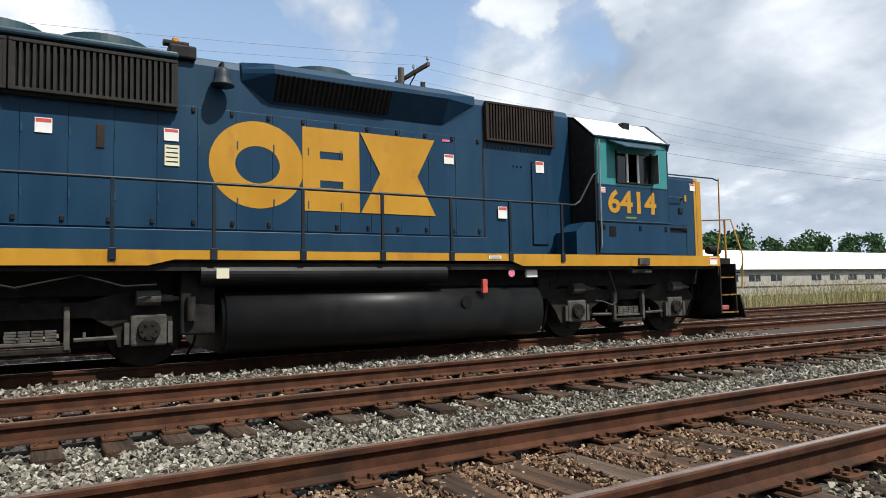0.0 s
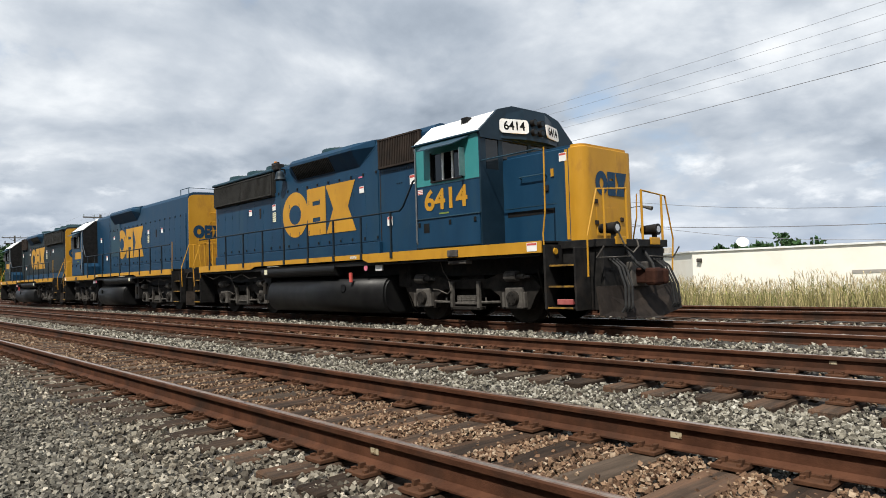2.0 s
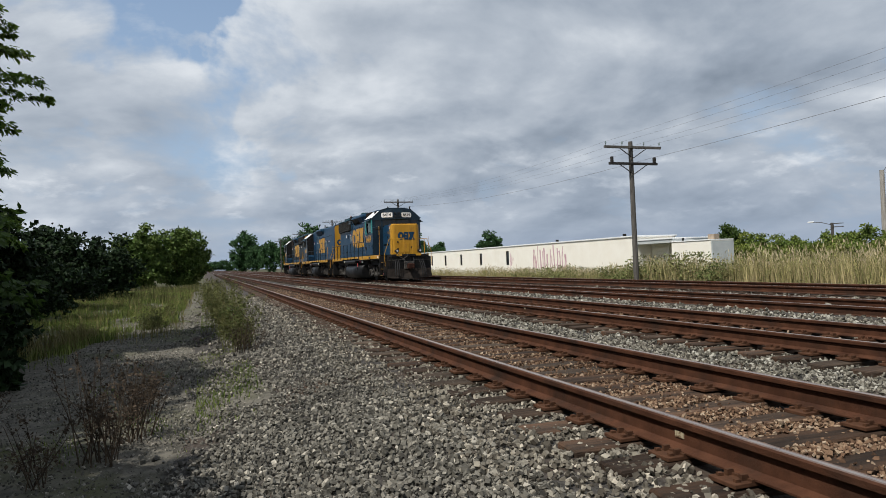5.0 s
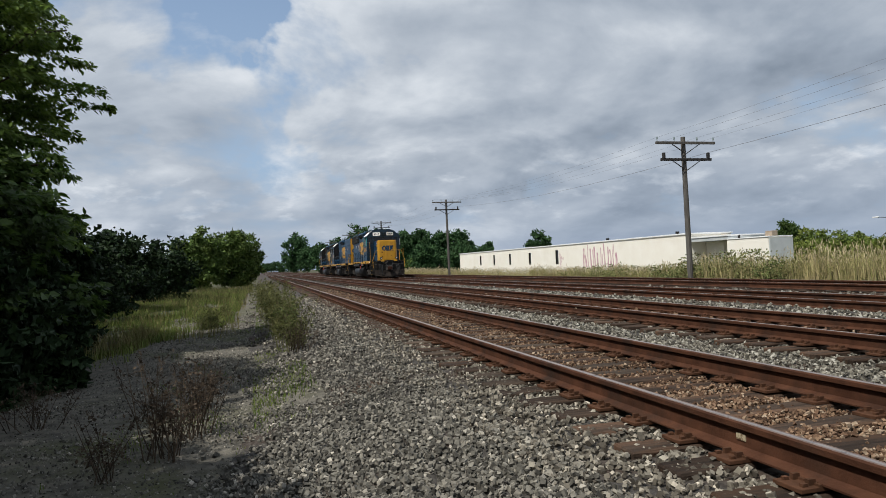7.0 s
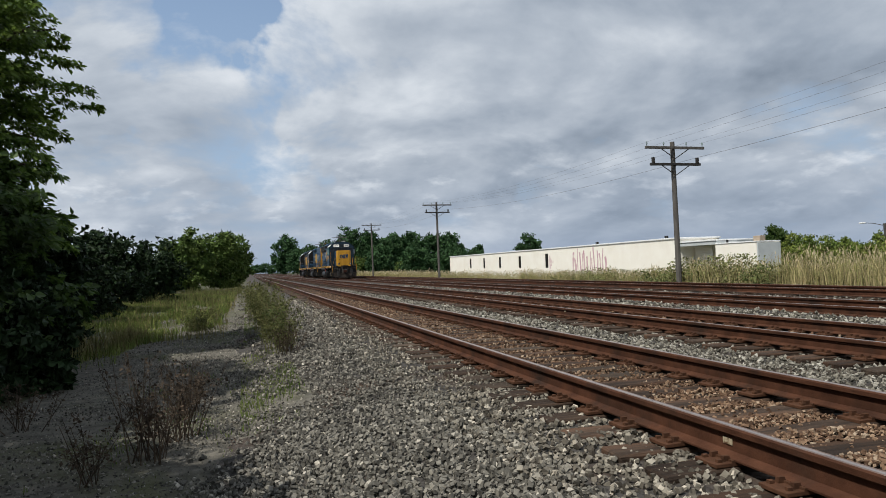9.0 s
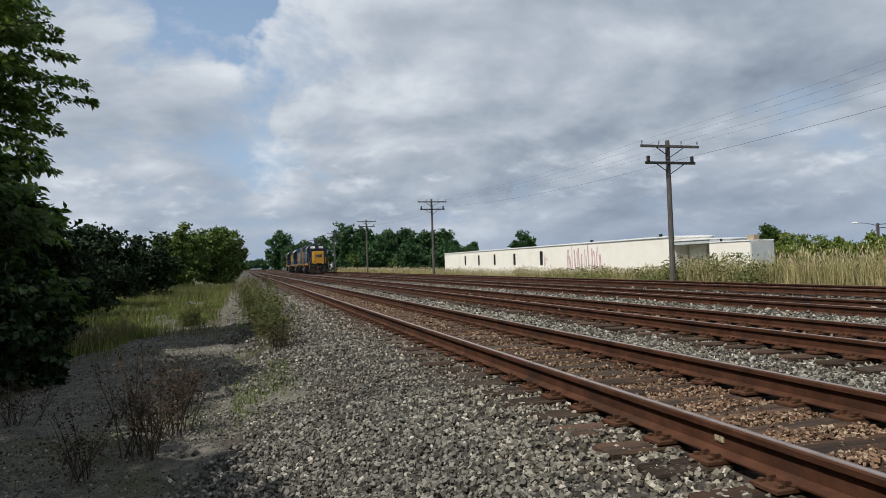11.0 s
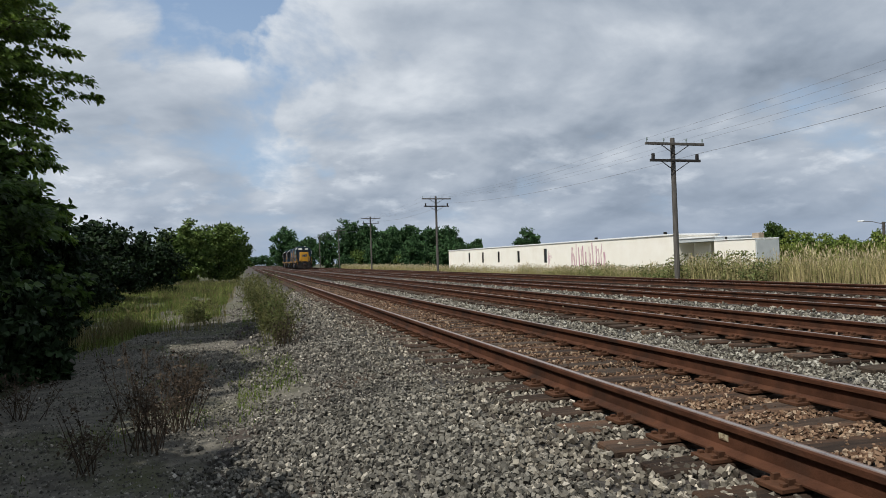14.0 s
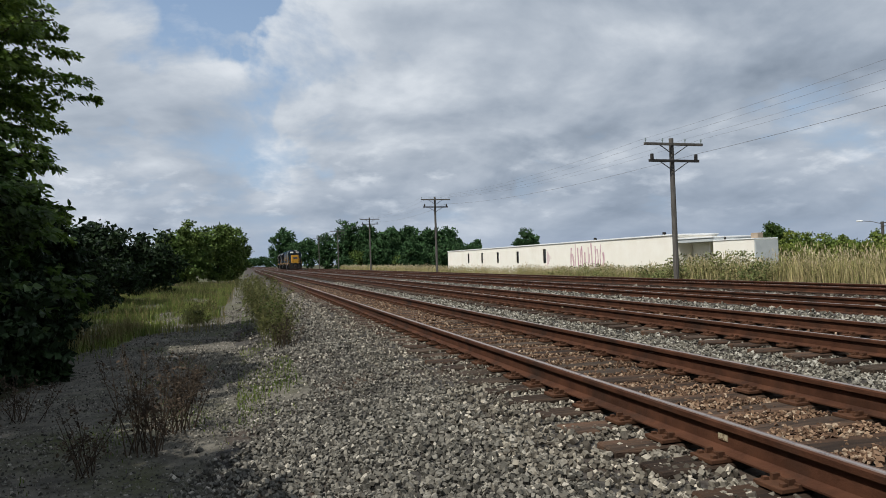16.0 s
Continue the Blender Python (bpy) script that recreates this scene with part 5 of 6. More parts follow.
def strew():
    """Crushed stone over the bed, thick near the standpoint and thinner away from it."""
    zones = [(-3.2, -0.9, -8, 46, 1500, 0.027, "ballast_stone"), (-1.15, -0.1, -8, 30, 800, 0.026, "ballast_pale"), (0.1, 1.42, -9, 40, 1900, 0.022, "ballast_rusty"),
             (1.6, 3.85, -12, 46, 900, 0.03, "ballast_light"), (4.0, 5.35, -12, 30, 170, 0.045, "ballast_rusty"), (5.55, 7.75, -14, 44, 520, 0.034, "ballast_light"),
             (7.9, 9.25, -14, 12, 90, 0.05, "ballast_light"), (9.4, 11.7, -16, 24, 160, 0.042, "ballast_light")]
    for x0, x1, y0, y1, dens, size, mat in zones:
        n = int((x1 - x0) * (y1 - y0) * dens)
        x, y = rng.uniform(x0, x1, n), rng.uniform(y0, y1, n)
        d = np.hypot(x + 2.6, y - 0.3)
        keep = rng.random(n) < np.clip((5.5 / np.maximum(d, 0.1)) ** 1.5, 0.055, 1.0)
        if x0 < -2:
            keep &= rng.random(n) < np.clip((x + 2.9) / 0.7 + 0.3 * np.sin(y * 1.3) + 0.25 * np.sin(y * 3.1 + x), 0.04, 1.0)
        for (cx, cz) in TRACKS:
            for s in (-1, 1):
                keep &= np.abs(x - cx - s * 0.7535) > 0.1
        for (cx, cz), ph in zip(TRACKS, TIE_PHASE):
            on_tie = (np.abs(x - cx) < 1.3) & (np.abs((y - ph + TIE_SPACING / 2) % TIE_SPACING - TIE_SPACING / 2) < 0.12)
            keep &= ~on_tie | (rng.random(n) < (0.7 if x0 < -0.5 else 0.13 if x0 < 1 else 0.1))
        x, y, d = x[keep], y[keep], d[keep]
        z = np.maximum(ballast_z(x, y), path_z(x, y) - 0.004 - 9 * (x > -2.3)) + rng.uniform(-0.006, 0.034, len(x)) + (0.012 if mat == "ballast_rusty" else 0.0)
        grow = np.clip((d / 6) ** 0.6, 1.0, 2.0)
        lb = {"ballast_stone": "grey-green crushed ballast stones on the track shoulder", "ballast_pale": "pale and dusty stones around the tie ends", "ballast_rusty": "rust-stained ballast stones between the rails"}.get(mat, "light grey ballast stones between the tracks")
        at = np.stack([x, y, z], -1)
        for near in (True, False):
            k = (d < 6.5) == near
            if k.any():
                tagged(stones("ballast_stones", at[k], (size * grow)[k], mat, near), lb, "gravel", kind="stuff")


def gravel_path():
    n = 60000
    x, y = rng.uniform(-6.4, -2.4, n), rng.uniform(2.2, 26, n)
    keep = rng.random(n) < np.clip(1.2 - np.abs(x + 2.7) / 3.2, 0.12, 1) * np.clip(10 / np.hypot(x + 2.6, y), 0.15, 1)
    x, y = x[keep], y[keep]
    st = stones("path_gravel", np.stack([x, y, path_z(x, y) + 0.006], -1), 0.012 + 0.016 * rng.random(len(x)), "ballast_stone")
    tagged(st, "scattered small stones on the dirt track", "gravel", kind="stuff")


strew()
gravel_path()

# ---------- plants ----------


def blades(name, base, height, width, mat, lean=0.25):
    """Grass blades, each a narrow bent strip rising from its base."""
    n = len(base)
    a = rng.uniform(0, 2 * np.pi, n)
    side = np.stack([np.cos(a), np.sin(a), np.zeros(n)], -1) * (np.broadcast_to(width, n) / 2)[:, None]
    b = rng.uniform(0, 2 * np.pi, n)
    h = height * (0.6 + 0.7 * rng.random(n))
    tip = np.stack([np.cos(b), np.sin(b), np.zeros(n)], -1) * (h * lean * rng.random(n))[:, None]
    up = np.stack([np.zeros(n), np.zeros(n), h], -1)
    v = np.stack([base - side, base + side, base + side * 0.8 + up * 0.55 + tip * 0.3, base - side * 0.8 + up * 0.55 + tip * 0.3, base + up + tip], 1)
    o = 5 * np.arange(n)[:, None, None]
    f = np.concatenate([np.array([[0, 1, 2], [0, 2, 3], [3, 2, 4]])[None] + o], 0)
    return fast_mesh(name, v.reshape(-1, 3), f.reshape(-1, 3), mat)


def crown_points(n, clumps, radius, height, low, ragged=0.2, solid=0.35, clump=(0.14, 0.34)):
    """Leaf places in a ragged crown made of many clumps; the crown's foot is at z = low."""
    d = rng.normal(size=(clumps, 3))
    d /= np.linalg.norm(d, axis=1)[:, None]
    r = solid + (1 - solid) * rng.random(clumps) ** 0.5
    c = d * r[:, None]
    c *= 1 - ragged * rng.random((clumps, 1)) * 1.5
    c = c * (radius, radius, (height - low) / 2) + (0, 0, (height + low) / 2)
    k = rng.integers(0, clumps, n)
    size = radius * rng.uniform(*clump, clumps)
    p = rng.normal(size=(n, 3))
    p *= (rng.random(n) ** 0.45 / np.linalg.norm(p, axis=1))[:, None]
    return c[k] + p * size[k][:, None] * (1, 1, 0.7), c


def tree(name, label, cat, x, y, z, radius, height, low, n, leaf, mat, clumps=60, trunk=0.2, group="", seen_limbs=8, solid=0.35, clump=(0.14, 0.34)):
    t = tagged(new(name), label, cat, group)
    t.location = (x, y, z)
    pts, c = crown_points(n, clumps, radius, height, low, solid=solid, clump=clump)
    pts = pts[pts[:, 2] > 0.02]
    cr = leaves("crown", pts, np.full(len(pts), leaf), mat)
    cr.parent = t
    bm = bmesh.new()
    top = Vector((0, 0, low + (height - low) * 0.55))
    tube(bm, (0, 0, -0.3), top * 0.5, trunk, 8, trunk * 0.75)
    tube(bm, top * 0.5, top, trunk * 0.75, 8, trunk * 0.35)
    for k in range(min(seen_limbs, clumps)):
        tube(bm, top * random.uniform(0.3, 0.95), Vector(c[k]), trunk * 0.3, 5, trunk * 0.06)
    part("trunk", bm, "bark", t)
    return t


SPRAY_LEAF = np.array([[0, 0, 0], [0.24, 0.22, 0.04], [0.3, 0.52, 0.02], [0, 1, -0.14], [-0.3, 0.52, 0.02], [-0.24, 0.22, 0.04]])


def unit(v):
    return v / np.linalg.norm(v, axis=-1, keepdims=True)


def spray_tree(label, x, y, z, radius, height, low, sprays, per, leaf, mat, trunk=0.2, name="tree", category="tree", group="", limbs=60, reach=(0.26, 0.5)):
    """A tree whose leaves hang in flat layered sprays at the ends of its limbs."""
    t = tagged(new(name), label, category, group)
    t.location = (x, y, z)
    n = sprays
    u = rng.random(n) ** 0.85
    a = rng.uniform(0, 2 * np.pi, n)
    r = radius * np.sin(np.pi * (0.14 + 0.82 * u)) ** 0.6 * (0.3 + 0.7 * rng.random(n) ** 0.5) * (1 + 0.14 * np.sin(3 * a + 5 * u) + 0.1 * np.sin(7 * a - 9 * u))
    out = unit(np.stack([np.cos(a), np.sin(a), 0.9 * (u - 0.35) + rng.normal(0, 0.15, n)], -1))
    side = unit(np.cross(out, (0, 0, 1.0)))
    length = radius * rng.uniform(*reach, n)
    base = np.stack([r * np.cos(a), r * np.sin(a), low + (height - low) * u], -1) - out * (length * 0.6)[:, None]
    f = rng.random((n, per)) ** 0.75
    w = rng.uniform(-1, 1, (n, per)) * (1.05 - 0.6 * f) * 0.42
    p = base[:, None] + out[:, None] * (f * length[:, None])[..., None] + side[:, None] * (w * length[:, None])[..., None]
    p[..., 2] += -0.22 * f ** 2 * length[:, None] + rng.normal(0, 0.05, (n, per)) * length[:, None]
    ax = unit(out[:, None] * 0.6 + side[:, None] * (np.sign(w) * 0.6)[..., None] + np.array([0, 0, -0.4]) + rng.normal(0, 0.35, (n, per, 3)))
    up = rng.normal(0, 0.45, (n, per, 3)) + (0, 0, 0.75) + out[:, None] * 0.8
    across = unit(np.cross(ax, up))
    up = np.cross(across, ax)
    k = n * per
    frame_of = np.stack([across, ax, up], -1).reshape(k, 3, 3)
    size = leaf * (0.6 + 0.8 * rng.random(k))
    v = np.einsum("nij,kj->nki", frame_of, SPRAY_LEAF) * size[:, None, None] + p.reshape(k, 1, 3)
    keep = p.reshape(k, 3)[:, 2] > 0.05
    v = v[keep]
    q = np.array([[0, 1, 2, 3], [0, 3, 4, 5]])[None] + 6 * np.arange(len(v))[:, None, None]
    fast_mesh("crown", v.reshape(-1, 3), q.reshape(-1, 4), mat).parent = t
    bm = bmesh.new()
    top = Vector((0, 0, low + (height - low) * 0.75))
    tube(bm, (0, 0, -0.3), top * 0.5, trunk, 8, trunk * 0.75)
    tube(bm, top * 0.5, top, trunk * 0.75, 8, trunk * 0.3)
    part("trunk", bm, "bark", t)
    for i in range(min(limbs, n)):
        b, e = Vector(base[i]), Vector(base[i] + out[i] * length[i] * 0.8)
        root = Vector((0, 0, max(0.3, min(top.z, b.z - 0.45 * math.hypot(b.x, b.y)))))
        part("limb", pipe(bmesh.new(), [root, root.lerp(b, 0.55) + Vector((0, 0, 0.12)), b, e], trunk * 0.1, 5), "bark", t)
    return t


# the tall leafy tree and the bushes along the dirt track
spray_tree("tall leafy green tree overhanging the dirt track", -8.75, 15.4, -0.65, 2.75, 9.6, 1.2, 680, 120, 0.115, "leaf_sunny", 0.2, reach=(0.2, 0.38))
spray_tree("leafy tree shading the dirt track", -9.9, 3.3, -0.65, 3.2, 9.4, 1.6, 330, 60, 0.24, "leaf", 0.16)
# added out of view, to keep sun and sky off the near ground
spray_tree("leafy tree shading the dirt track", -10.2, -1.9, -0.65, 3.4, 10.0, 2.0, 330, 60, 0.26, "leaf", 0.18)
spray_tree("broad leafy tree shading the dirt track", -10.0, 8.8, -0.65, 3.2, 10.2, 1.2, 420, 90, 0.15, "leaf", 0.2)
spray_tree("young leafy tree among the bushes", -7.45, 13.6, -0.65, 1.9, 4.0, 0.2, 260, 70, 0.14, "leaf", 0.08, limbs=24)
spray_tree("young leafy tree among the bushes", -8.1, 11.8, -0.65, 2.2, 4.4, 0.2, 240, 70, 0.15, "leaf", 0.08, limbs=24)
# bushes and far shrubs carry their shade in the leaf colour
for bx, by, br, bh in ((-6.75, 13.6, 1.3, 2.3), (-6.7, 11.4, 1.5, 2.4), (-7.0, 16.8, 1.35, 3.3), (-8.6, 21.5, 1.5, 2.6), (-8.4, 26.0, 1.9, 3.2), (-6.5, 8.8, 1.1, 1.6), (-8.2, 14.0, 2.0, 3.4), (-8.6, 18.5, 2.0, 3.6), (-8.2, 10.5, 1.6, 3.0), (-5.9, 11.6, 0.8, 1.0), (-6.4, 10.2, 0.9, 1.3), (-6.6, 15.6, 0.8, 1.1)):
    tree("bush", "dense green bush beside the dirt track, its shade put into the leaf colour", "bush", bx, by, -0.66, br, bh, -0.5, 7500, 0.145, "leaf_shaded", 60, 0.04, "bushes beside the track", 6, solid=0.1)
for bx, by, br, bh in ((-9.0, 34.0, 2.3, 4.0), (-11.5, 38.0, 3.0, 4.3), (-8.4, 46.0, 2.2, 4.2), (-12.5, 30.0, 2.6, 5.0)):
    tree("bush", "green shrubby tree behind the grass, its shade put into the leaf colour", "bush", bx, by, -0.7, br, bh, -0.6, 9000, 0.24, "leaf_shaded", 100, 0.1, "far shrubs", 6, solid=0.1)
for bx, by, br, bh in ((-8.0, 70.0, 2.6, 6.0), (-5.2, 74.0, 2.7, 6.6), (-3.9, 80.0, 1.9, 6.0), (-10.0, 80, 3.0, 5.5)):
    tree("tree", "rounded bright green tree beside the line", "tree", bx, by, -0.7, br, bh, -0.4, 13000, 0.3, "leaf_light", 110, 0.15, "trees beside the line", 6, solid=0.15)
# row added mostly out of view, to hold skylight off bushes and track
for bx, by in ((-13.0, 1.0), (-13.5, 7.5), (-13.2, 14.0), (-13.6, 20.5), (-14.0, 27.0)):
    tree("tree", "added leafy tree behind the bushes, mostly unseen, that blocks skylight", "tree", bx, by, -0.7, 3.4, 9.5, -0.5, 6000, 0.4, "leaf", 110, 0.2, "trees behind the bushes", 6, solid=0.1)
# belt of trees in the distance
for bx, by, br, bh, lw in ((26.5, 166, 4.2, 10.0, 0.0), (32.0, 162, 4.2, 9.6, 0.0), (23.0, 170, 3.8, 9.0, 0.0), (36.0, 160, 4.0, 9.4, 0.0), (17.6, 372, 8.0, 22.0, 2.0), (21.5, 345, 5.0, 14.0, 1.0), (24.0, 300, 5.6, 14.0, 1.0), (20.5, 200, 4.0, 10.8, 1.0), (20.5, 160, 3.6, 12.2, 1.5), (25.0, 158, 3.8, 11.0, 0.8), (29.0, 150, 3.6, 9.6, 0.5),
                           (33.0, 150, 4.0, 9.4, 0.3), (37.5, 148, 3.8, 9.3, 0.2), (41.5, 147, 3.6, 8.8, 0.2), (44.5, 150, 2.6, 6.5, 0.2), (49.0, 150, 2.0, 6.2, 0.5), (24, 140, 2.8, 6.4, 0.0), (31, 138, 3.0, 5.8, 0.0), (38, 136, 3.0, 5.2, 0.0)):
    tree("tree", "dark green roadside tree in a distant belt", "tree", bx, by, -0.9, br, bh + 0.9, -0.4, 5200, max(0.5, 0.15 * br), "leaf_far", 100, 0.22, "distant belt of trees", 6, solid=0.15)
for k in range(9):
    tree("bush", "green bush at the foot of the distant trees", "bush", 18.6 + 3.0 * k, 150 - 2 * k + 4 * (k % 2), -0.9, 2.6, 4.2 + 0.7 * (k * 7 % 3), -0.6, 3500, 0.4, "leaf_light" if k % 3 == 1 else "leaf_far", 60, 0.1, "bushes under the distant belt", 5, solid=0.1)
tree("tree", "dark round tree beside the low wing", "tree", 38, 45.1, -1.0, 1.6, 4.6, 0.2, 9000, 0.2, "leaf", 80, 0.12, solid=0.15)
tree("tree", "rounded tree behind the long white building", "tree", 54, 131, -1.0, 3.0, 8.2, 3.2, 3500, 0.42, "leaf_far", 50, 0.2)
for bx, by, br, bh in ((-15, 330, 6, 9), (-24, 380, 8, 10), (-9, 850, 11, 14), (8, 870, 12, 13), (24, 880, 12, 15), (-30, 880, 14, 15), (40, 860, 14, 17)):
    tree("tree", "hazy green tree far down the line", "tree", bx, by, -1.0, br, bh, -0.5, 2500, 0.13 * br, "leaf_far", 40, 0.3, "far trees", 4)
# hedge and trees behind the reeds
for bx, by, br, bh in ((36.5, 38.4, 1.5, 2.7), (36.6, 34.8, 1.5, 2.5), (38.5, 43.2, 1.8, 3.5), (37.5, 41.3, 1.7, 3.2), (38.4, 39.5, 1.7, 3.15), (37.6, 37.6, 1.7, 2.95), (38.3, 35.8, 1.7, 3.0), (37.7, 34.2, 1.7, 3.15), (38.2, 32.4, 1.6, 3.45),
                       (37.8, 30.9, 1.3, 3.1), (38.0, 29.6, 1.0, 2.6), (36.2, 40.2, 1.5, 2.6), (36.0, 36.4, 1.5, 2.4), (36.2, 33.0, 1.5, 2.5), (40.5, 28.6, 0.5, 2.6), (36.0, 43.6, 1.4, 2.6)):
    tree("bush", "bright green bush behind the reeds", "bush", bx, by, -1.0, br, bh + 0.3, -0.4, 5000, 0.17, "leaf_hedge", 70, 0.08, "hedge behind the reeds", 5, solid=0.15)
for k in range(9):
    tree("tree", "green tree behind the warehouse", "tree", 84 + 3 * (k % 2), -50 - 14.5 * k, -1.0, 7.0, 11.5 + (k % 3) * 1.4, 1.0, 3200, 0.8, "leaf_far", 45, 0.3, "trees behind the warehouse", 5)
for bx, by, bh in ((80, 9.5, 4.4), (84, 6.0, 4.0), (82, 2.5, 3.8)):
    tree("tree", "green tree behind the sheds", "tree", bx, by, -1.0, 2.2, bh, -0.4, 2200, 0.4, "leaf_far", 40, 0.2, "trees behind the sheds", 5)
for k in range(5):
    tree("tree", "green tree behind the white building", "tree", 97, (43.5, 47.5, 39.0, 33.0, 26.0)[k], -1.0, (3.0, 1.6, 3.6, 3.6, 3.6)[k], (5.6, 5.4, 6.6, 5.0, 4.4)[k], 0.6, 2200, 0.6, "leaf_far", 40, 0.3, "trees behind the white building", 5)


def reed_field():
    ys = [-70, -30, -5, 5, 12, 17, 22, 27, 29.5, 31.5, 32.7, 34, 37, 42, 50, 58, 70, 85, 110, 160]
    hs = [1.1, 1.0, 0.45, 0.45, 0.65, 0.9, 1.0, 0.75, 0.4, 0.2, -0.1, 0.3, 0.4, 0.2, 0.25, 0.3, 0.3, 0.4, 0.45, 0.6]
    y = np.concatenate([rng.uniform(-70, -12, 9000), rng.uniform(-12, 48, 42000), rng.uniform(48, 155, 15000)])
    x = 17.2 + 7.5 * rng.random(len(y)) ** 1.8 + 0.3 * np.sin(y * 0.9)
    h = (np.interp(y, ys, hs) + 1.0) * (1 + 0.08 * np.sin(y * 1.3 + x) + 0.06 * np.sin(y * 3.7) + 0.08 * np.sin(y * 0.45))
    base = np.stack([x, y, np.interp(x, [16.2, 19, 30], [-0.6, -1.0, -1.0])], -1)
    far = np.clip(y / 45, 1.0, 2.6)
    pick = rng.random(len(x))
    for lo_, hi_, mat, wd, lb in ((0.0, 0.8, "reed", 0.02, "tall pale dry reeds beside the tracks"), (0.8, 1.0, "reed_green", 0.019, "tall green reeds beside the tracks")):
        k = (pick >= lo_) & (pick < hi_)
        ob = blades("reeds", base[k], h[k] * 0.76, wd * far[k], mat, 0.3)
        tagged(ob, lb, "reeds", kind="stuff")
    # long arching leaves from the upper stalks, and thin plumes
    k = rng.random(len(x)) < 0.5
    mid = base[k] + np.stack([rng.normal(0, 0.05, k.sum()), rng.normal(0, 0.05, k.sum()), h[k] * rng.uniform(0.25, 0.75, k.sum())], -1)
    ob = blades("reed_leaves", mid, 0.16, 0.022 * far[k], "reed_green", 2.2)
    tagged(ob, "narrow green leaves of the reeds", "reeds", kind="stuff")
    k = rng.random(len(x)) < 0.3
    top = base[k] + np.stack([rng.normal(0, 0.08, k.sum()), rng.normal(0, 0.08, k.sum()), h[k] * rng.uniform(0.62, 0.92, k.sum())], -1)
    ob = blades("reed_plumes", top, 0.15, 0.028 * far[k], "reed_plume", 0.8)
    tagged(ob, "feathery pale reed plumes", "reeds", kind="stuff")
    n = 9000
    yy = np.concatenate([rng.uniform(22.5, 31.8, n), rng.uniform(33.2, 43, n // 2)])
    xx = rng.uniform(16.9, 18.6, len(yy))
    hh = np.interp(yy, [22, 25, 28.5, 31.8, 33.2, 36, 43], [0.6, 1.0, 0.85, 0.3, 0.25, 0.55, 0.2]) + 1.0
    pts = np.stack([xx, yy, -0.9 + hh * rng.random(len(yy)) ** 0.7 * (0.8 + 0.2 * np.sin(yy * 2.1 + xx))], -1)
    ob = leaves("weeds", pts, np.full(len(yy), 0.11), "leaf_reed")
    tagged(ob, "leafy olive weeds in front of the building", "weeds", kind="stuff")


reed_field()


def verge(name, label, n, xr, yr, height, width, mat, fade=None, lean=0.5):
    x, y = rng.uniform(*xr, n), rng.uniform(*yr, n)
    patch = np.sin(x * 1.9 + 1.3) * np.sin(y * 0.55 + x) + 0.6 * np.sin(y * 1.7 - x * 2.0)
    keep = patch + rng.normal(0, 0.45, n) > 0.1
    if fade:
        keep &= fade(x, y)
    x, y = x[keep], y[keep]
    ob = blades(name, np.stack([x, y, path_z(x, y)], -1), height, width, mat, lean)
    tagged(ob, label, "grass", kind="stuff")


verge("grass", "low green grass on the verge of the dirt track", 150000, (-13, -3.4), (14, 62), 0.2, 0.017, "grass_green", lambda x, y: (x < -4.4 - 0.8 * np.sin(y * 0.5)) | (y > 22), 0.8)
verge("dry_grass", "dry yellow grass on the verge of the dirt track", 16000, (-12, -3.2), (17, 72), 0.36, 0.014, "grass_dry", None, 0.7)
verge("dry_grass", "tall dry grass at the foot of the bushes", 5000, (-7.4, -4.8), (13, 20), 0.42, 0.011, "grass_dry", lambda x, y: x < -5.5 + 0.5 * np.sin(y * 0.8), 0.6)
verge("dry_grass", "tall olive-green grass before the far shrubs", 9000, (-11, -3.0), (34, 66), 0.55, 0.02, "leaf_weed", lambda x, y: np.sin(x * 1.1 + y * 0.35) > -0.2, 0.5)
verge("grass", "sparse grass between dirt track and ballast", 20000, (-2.75, -2.0), (7, 40), 0.055, 0.01, "grass_green")
verge("grass", "tufts of grass in the dirt track", 7000, (-4.3, -2.8), (5, 24), 0.04, 0.009, "grass_green", lambda x, y: np.sin(x * 7 + y * 2.2) > 0.45)


def weed(name, label, x, y, height, spread, stems, mat, leaf_mat, leaf, per, fan=0.16):
    """A clump of branching stems with small leaves."""
    w = tagged(new(name), label, "weed", "weeds by the dirt track")
    w.location = (x, y, float(path_z(np.array(x), np.array(y))))
    bm = bmesh.new()
    pts = []
    for _ in range(stems):
        a, r = random.uniform(0, 6.28), spread * random.random() ** 0.7
        b = Vector((r * math.cos(a), r * math.sin(a), -0.03))
        h = height * random.uniform(0.5, 1.1)
        t = b + Vector((random.gauss(0, fan) * h, random.gauss(0, fan) * h, h))
        tube(bm, b, t, 0.006, 4, 0.002)
        for _ in range(4):
            p = b.lerp(t, random.uniform(0.3, 0.95))
            q = p + Vector((random.gauss(0, 0.12) * height, random.gauss(0, 0.12) * height, random.uniform(0.05, 0.2) * height))
            tube(bm, p, q, 0.003, 3, 0.001)
            for _ in range(per):
                pts.append(p.lerp(q, random.random()) + Vector((random.gauss(0, 0.02), random.gauss(0, 0.02), random.gauss(0, 0.02))))
    part("stem", bm, mat, w)
    lv = leaves("foliage", np.array([tuple(p) for p in pts]), np.full(len(pts), leaf), leaf_mat)
    lv.parent = w


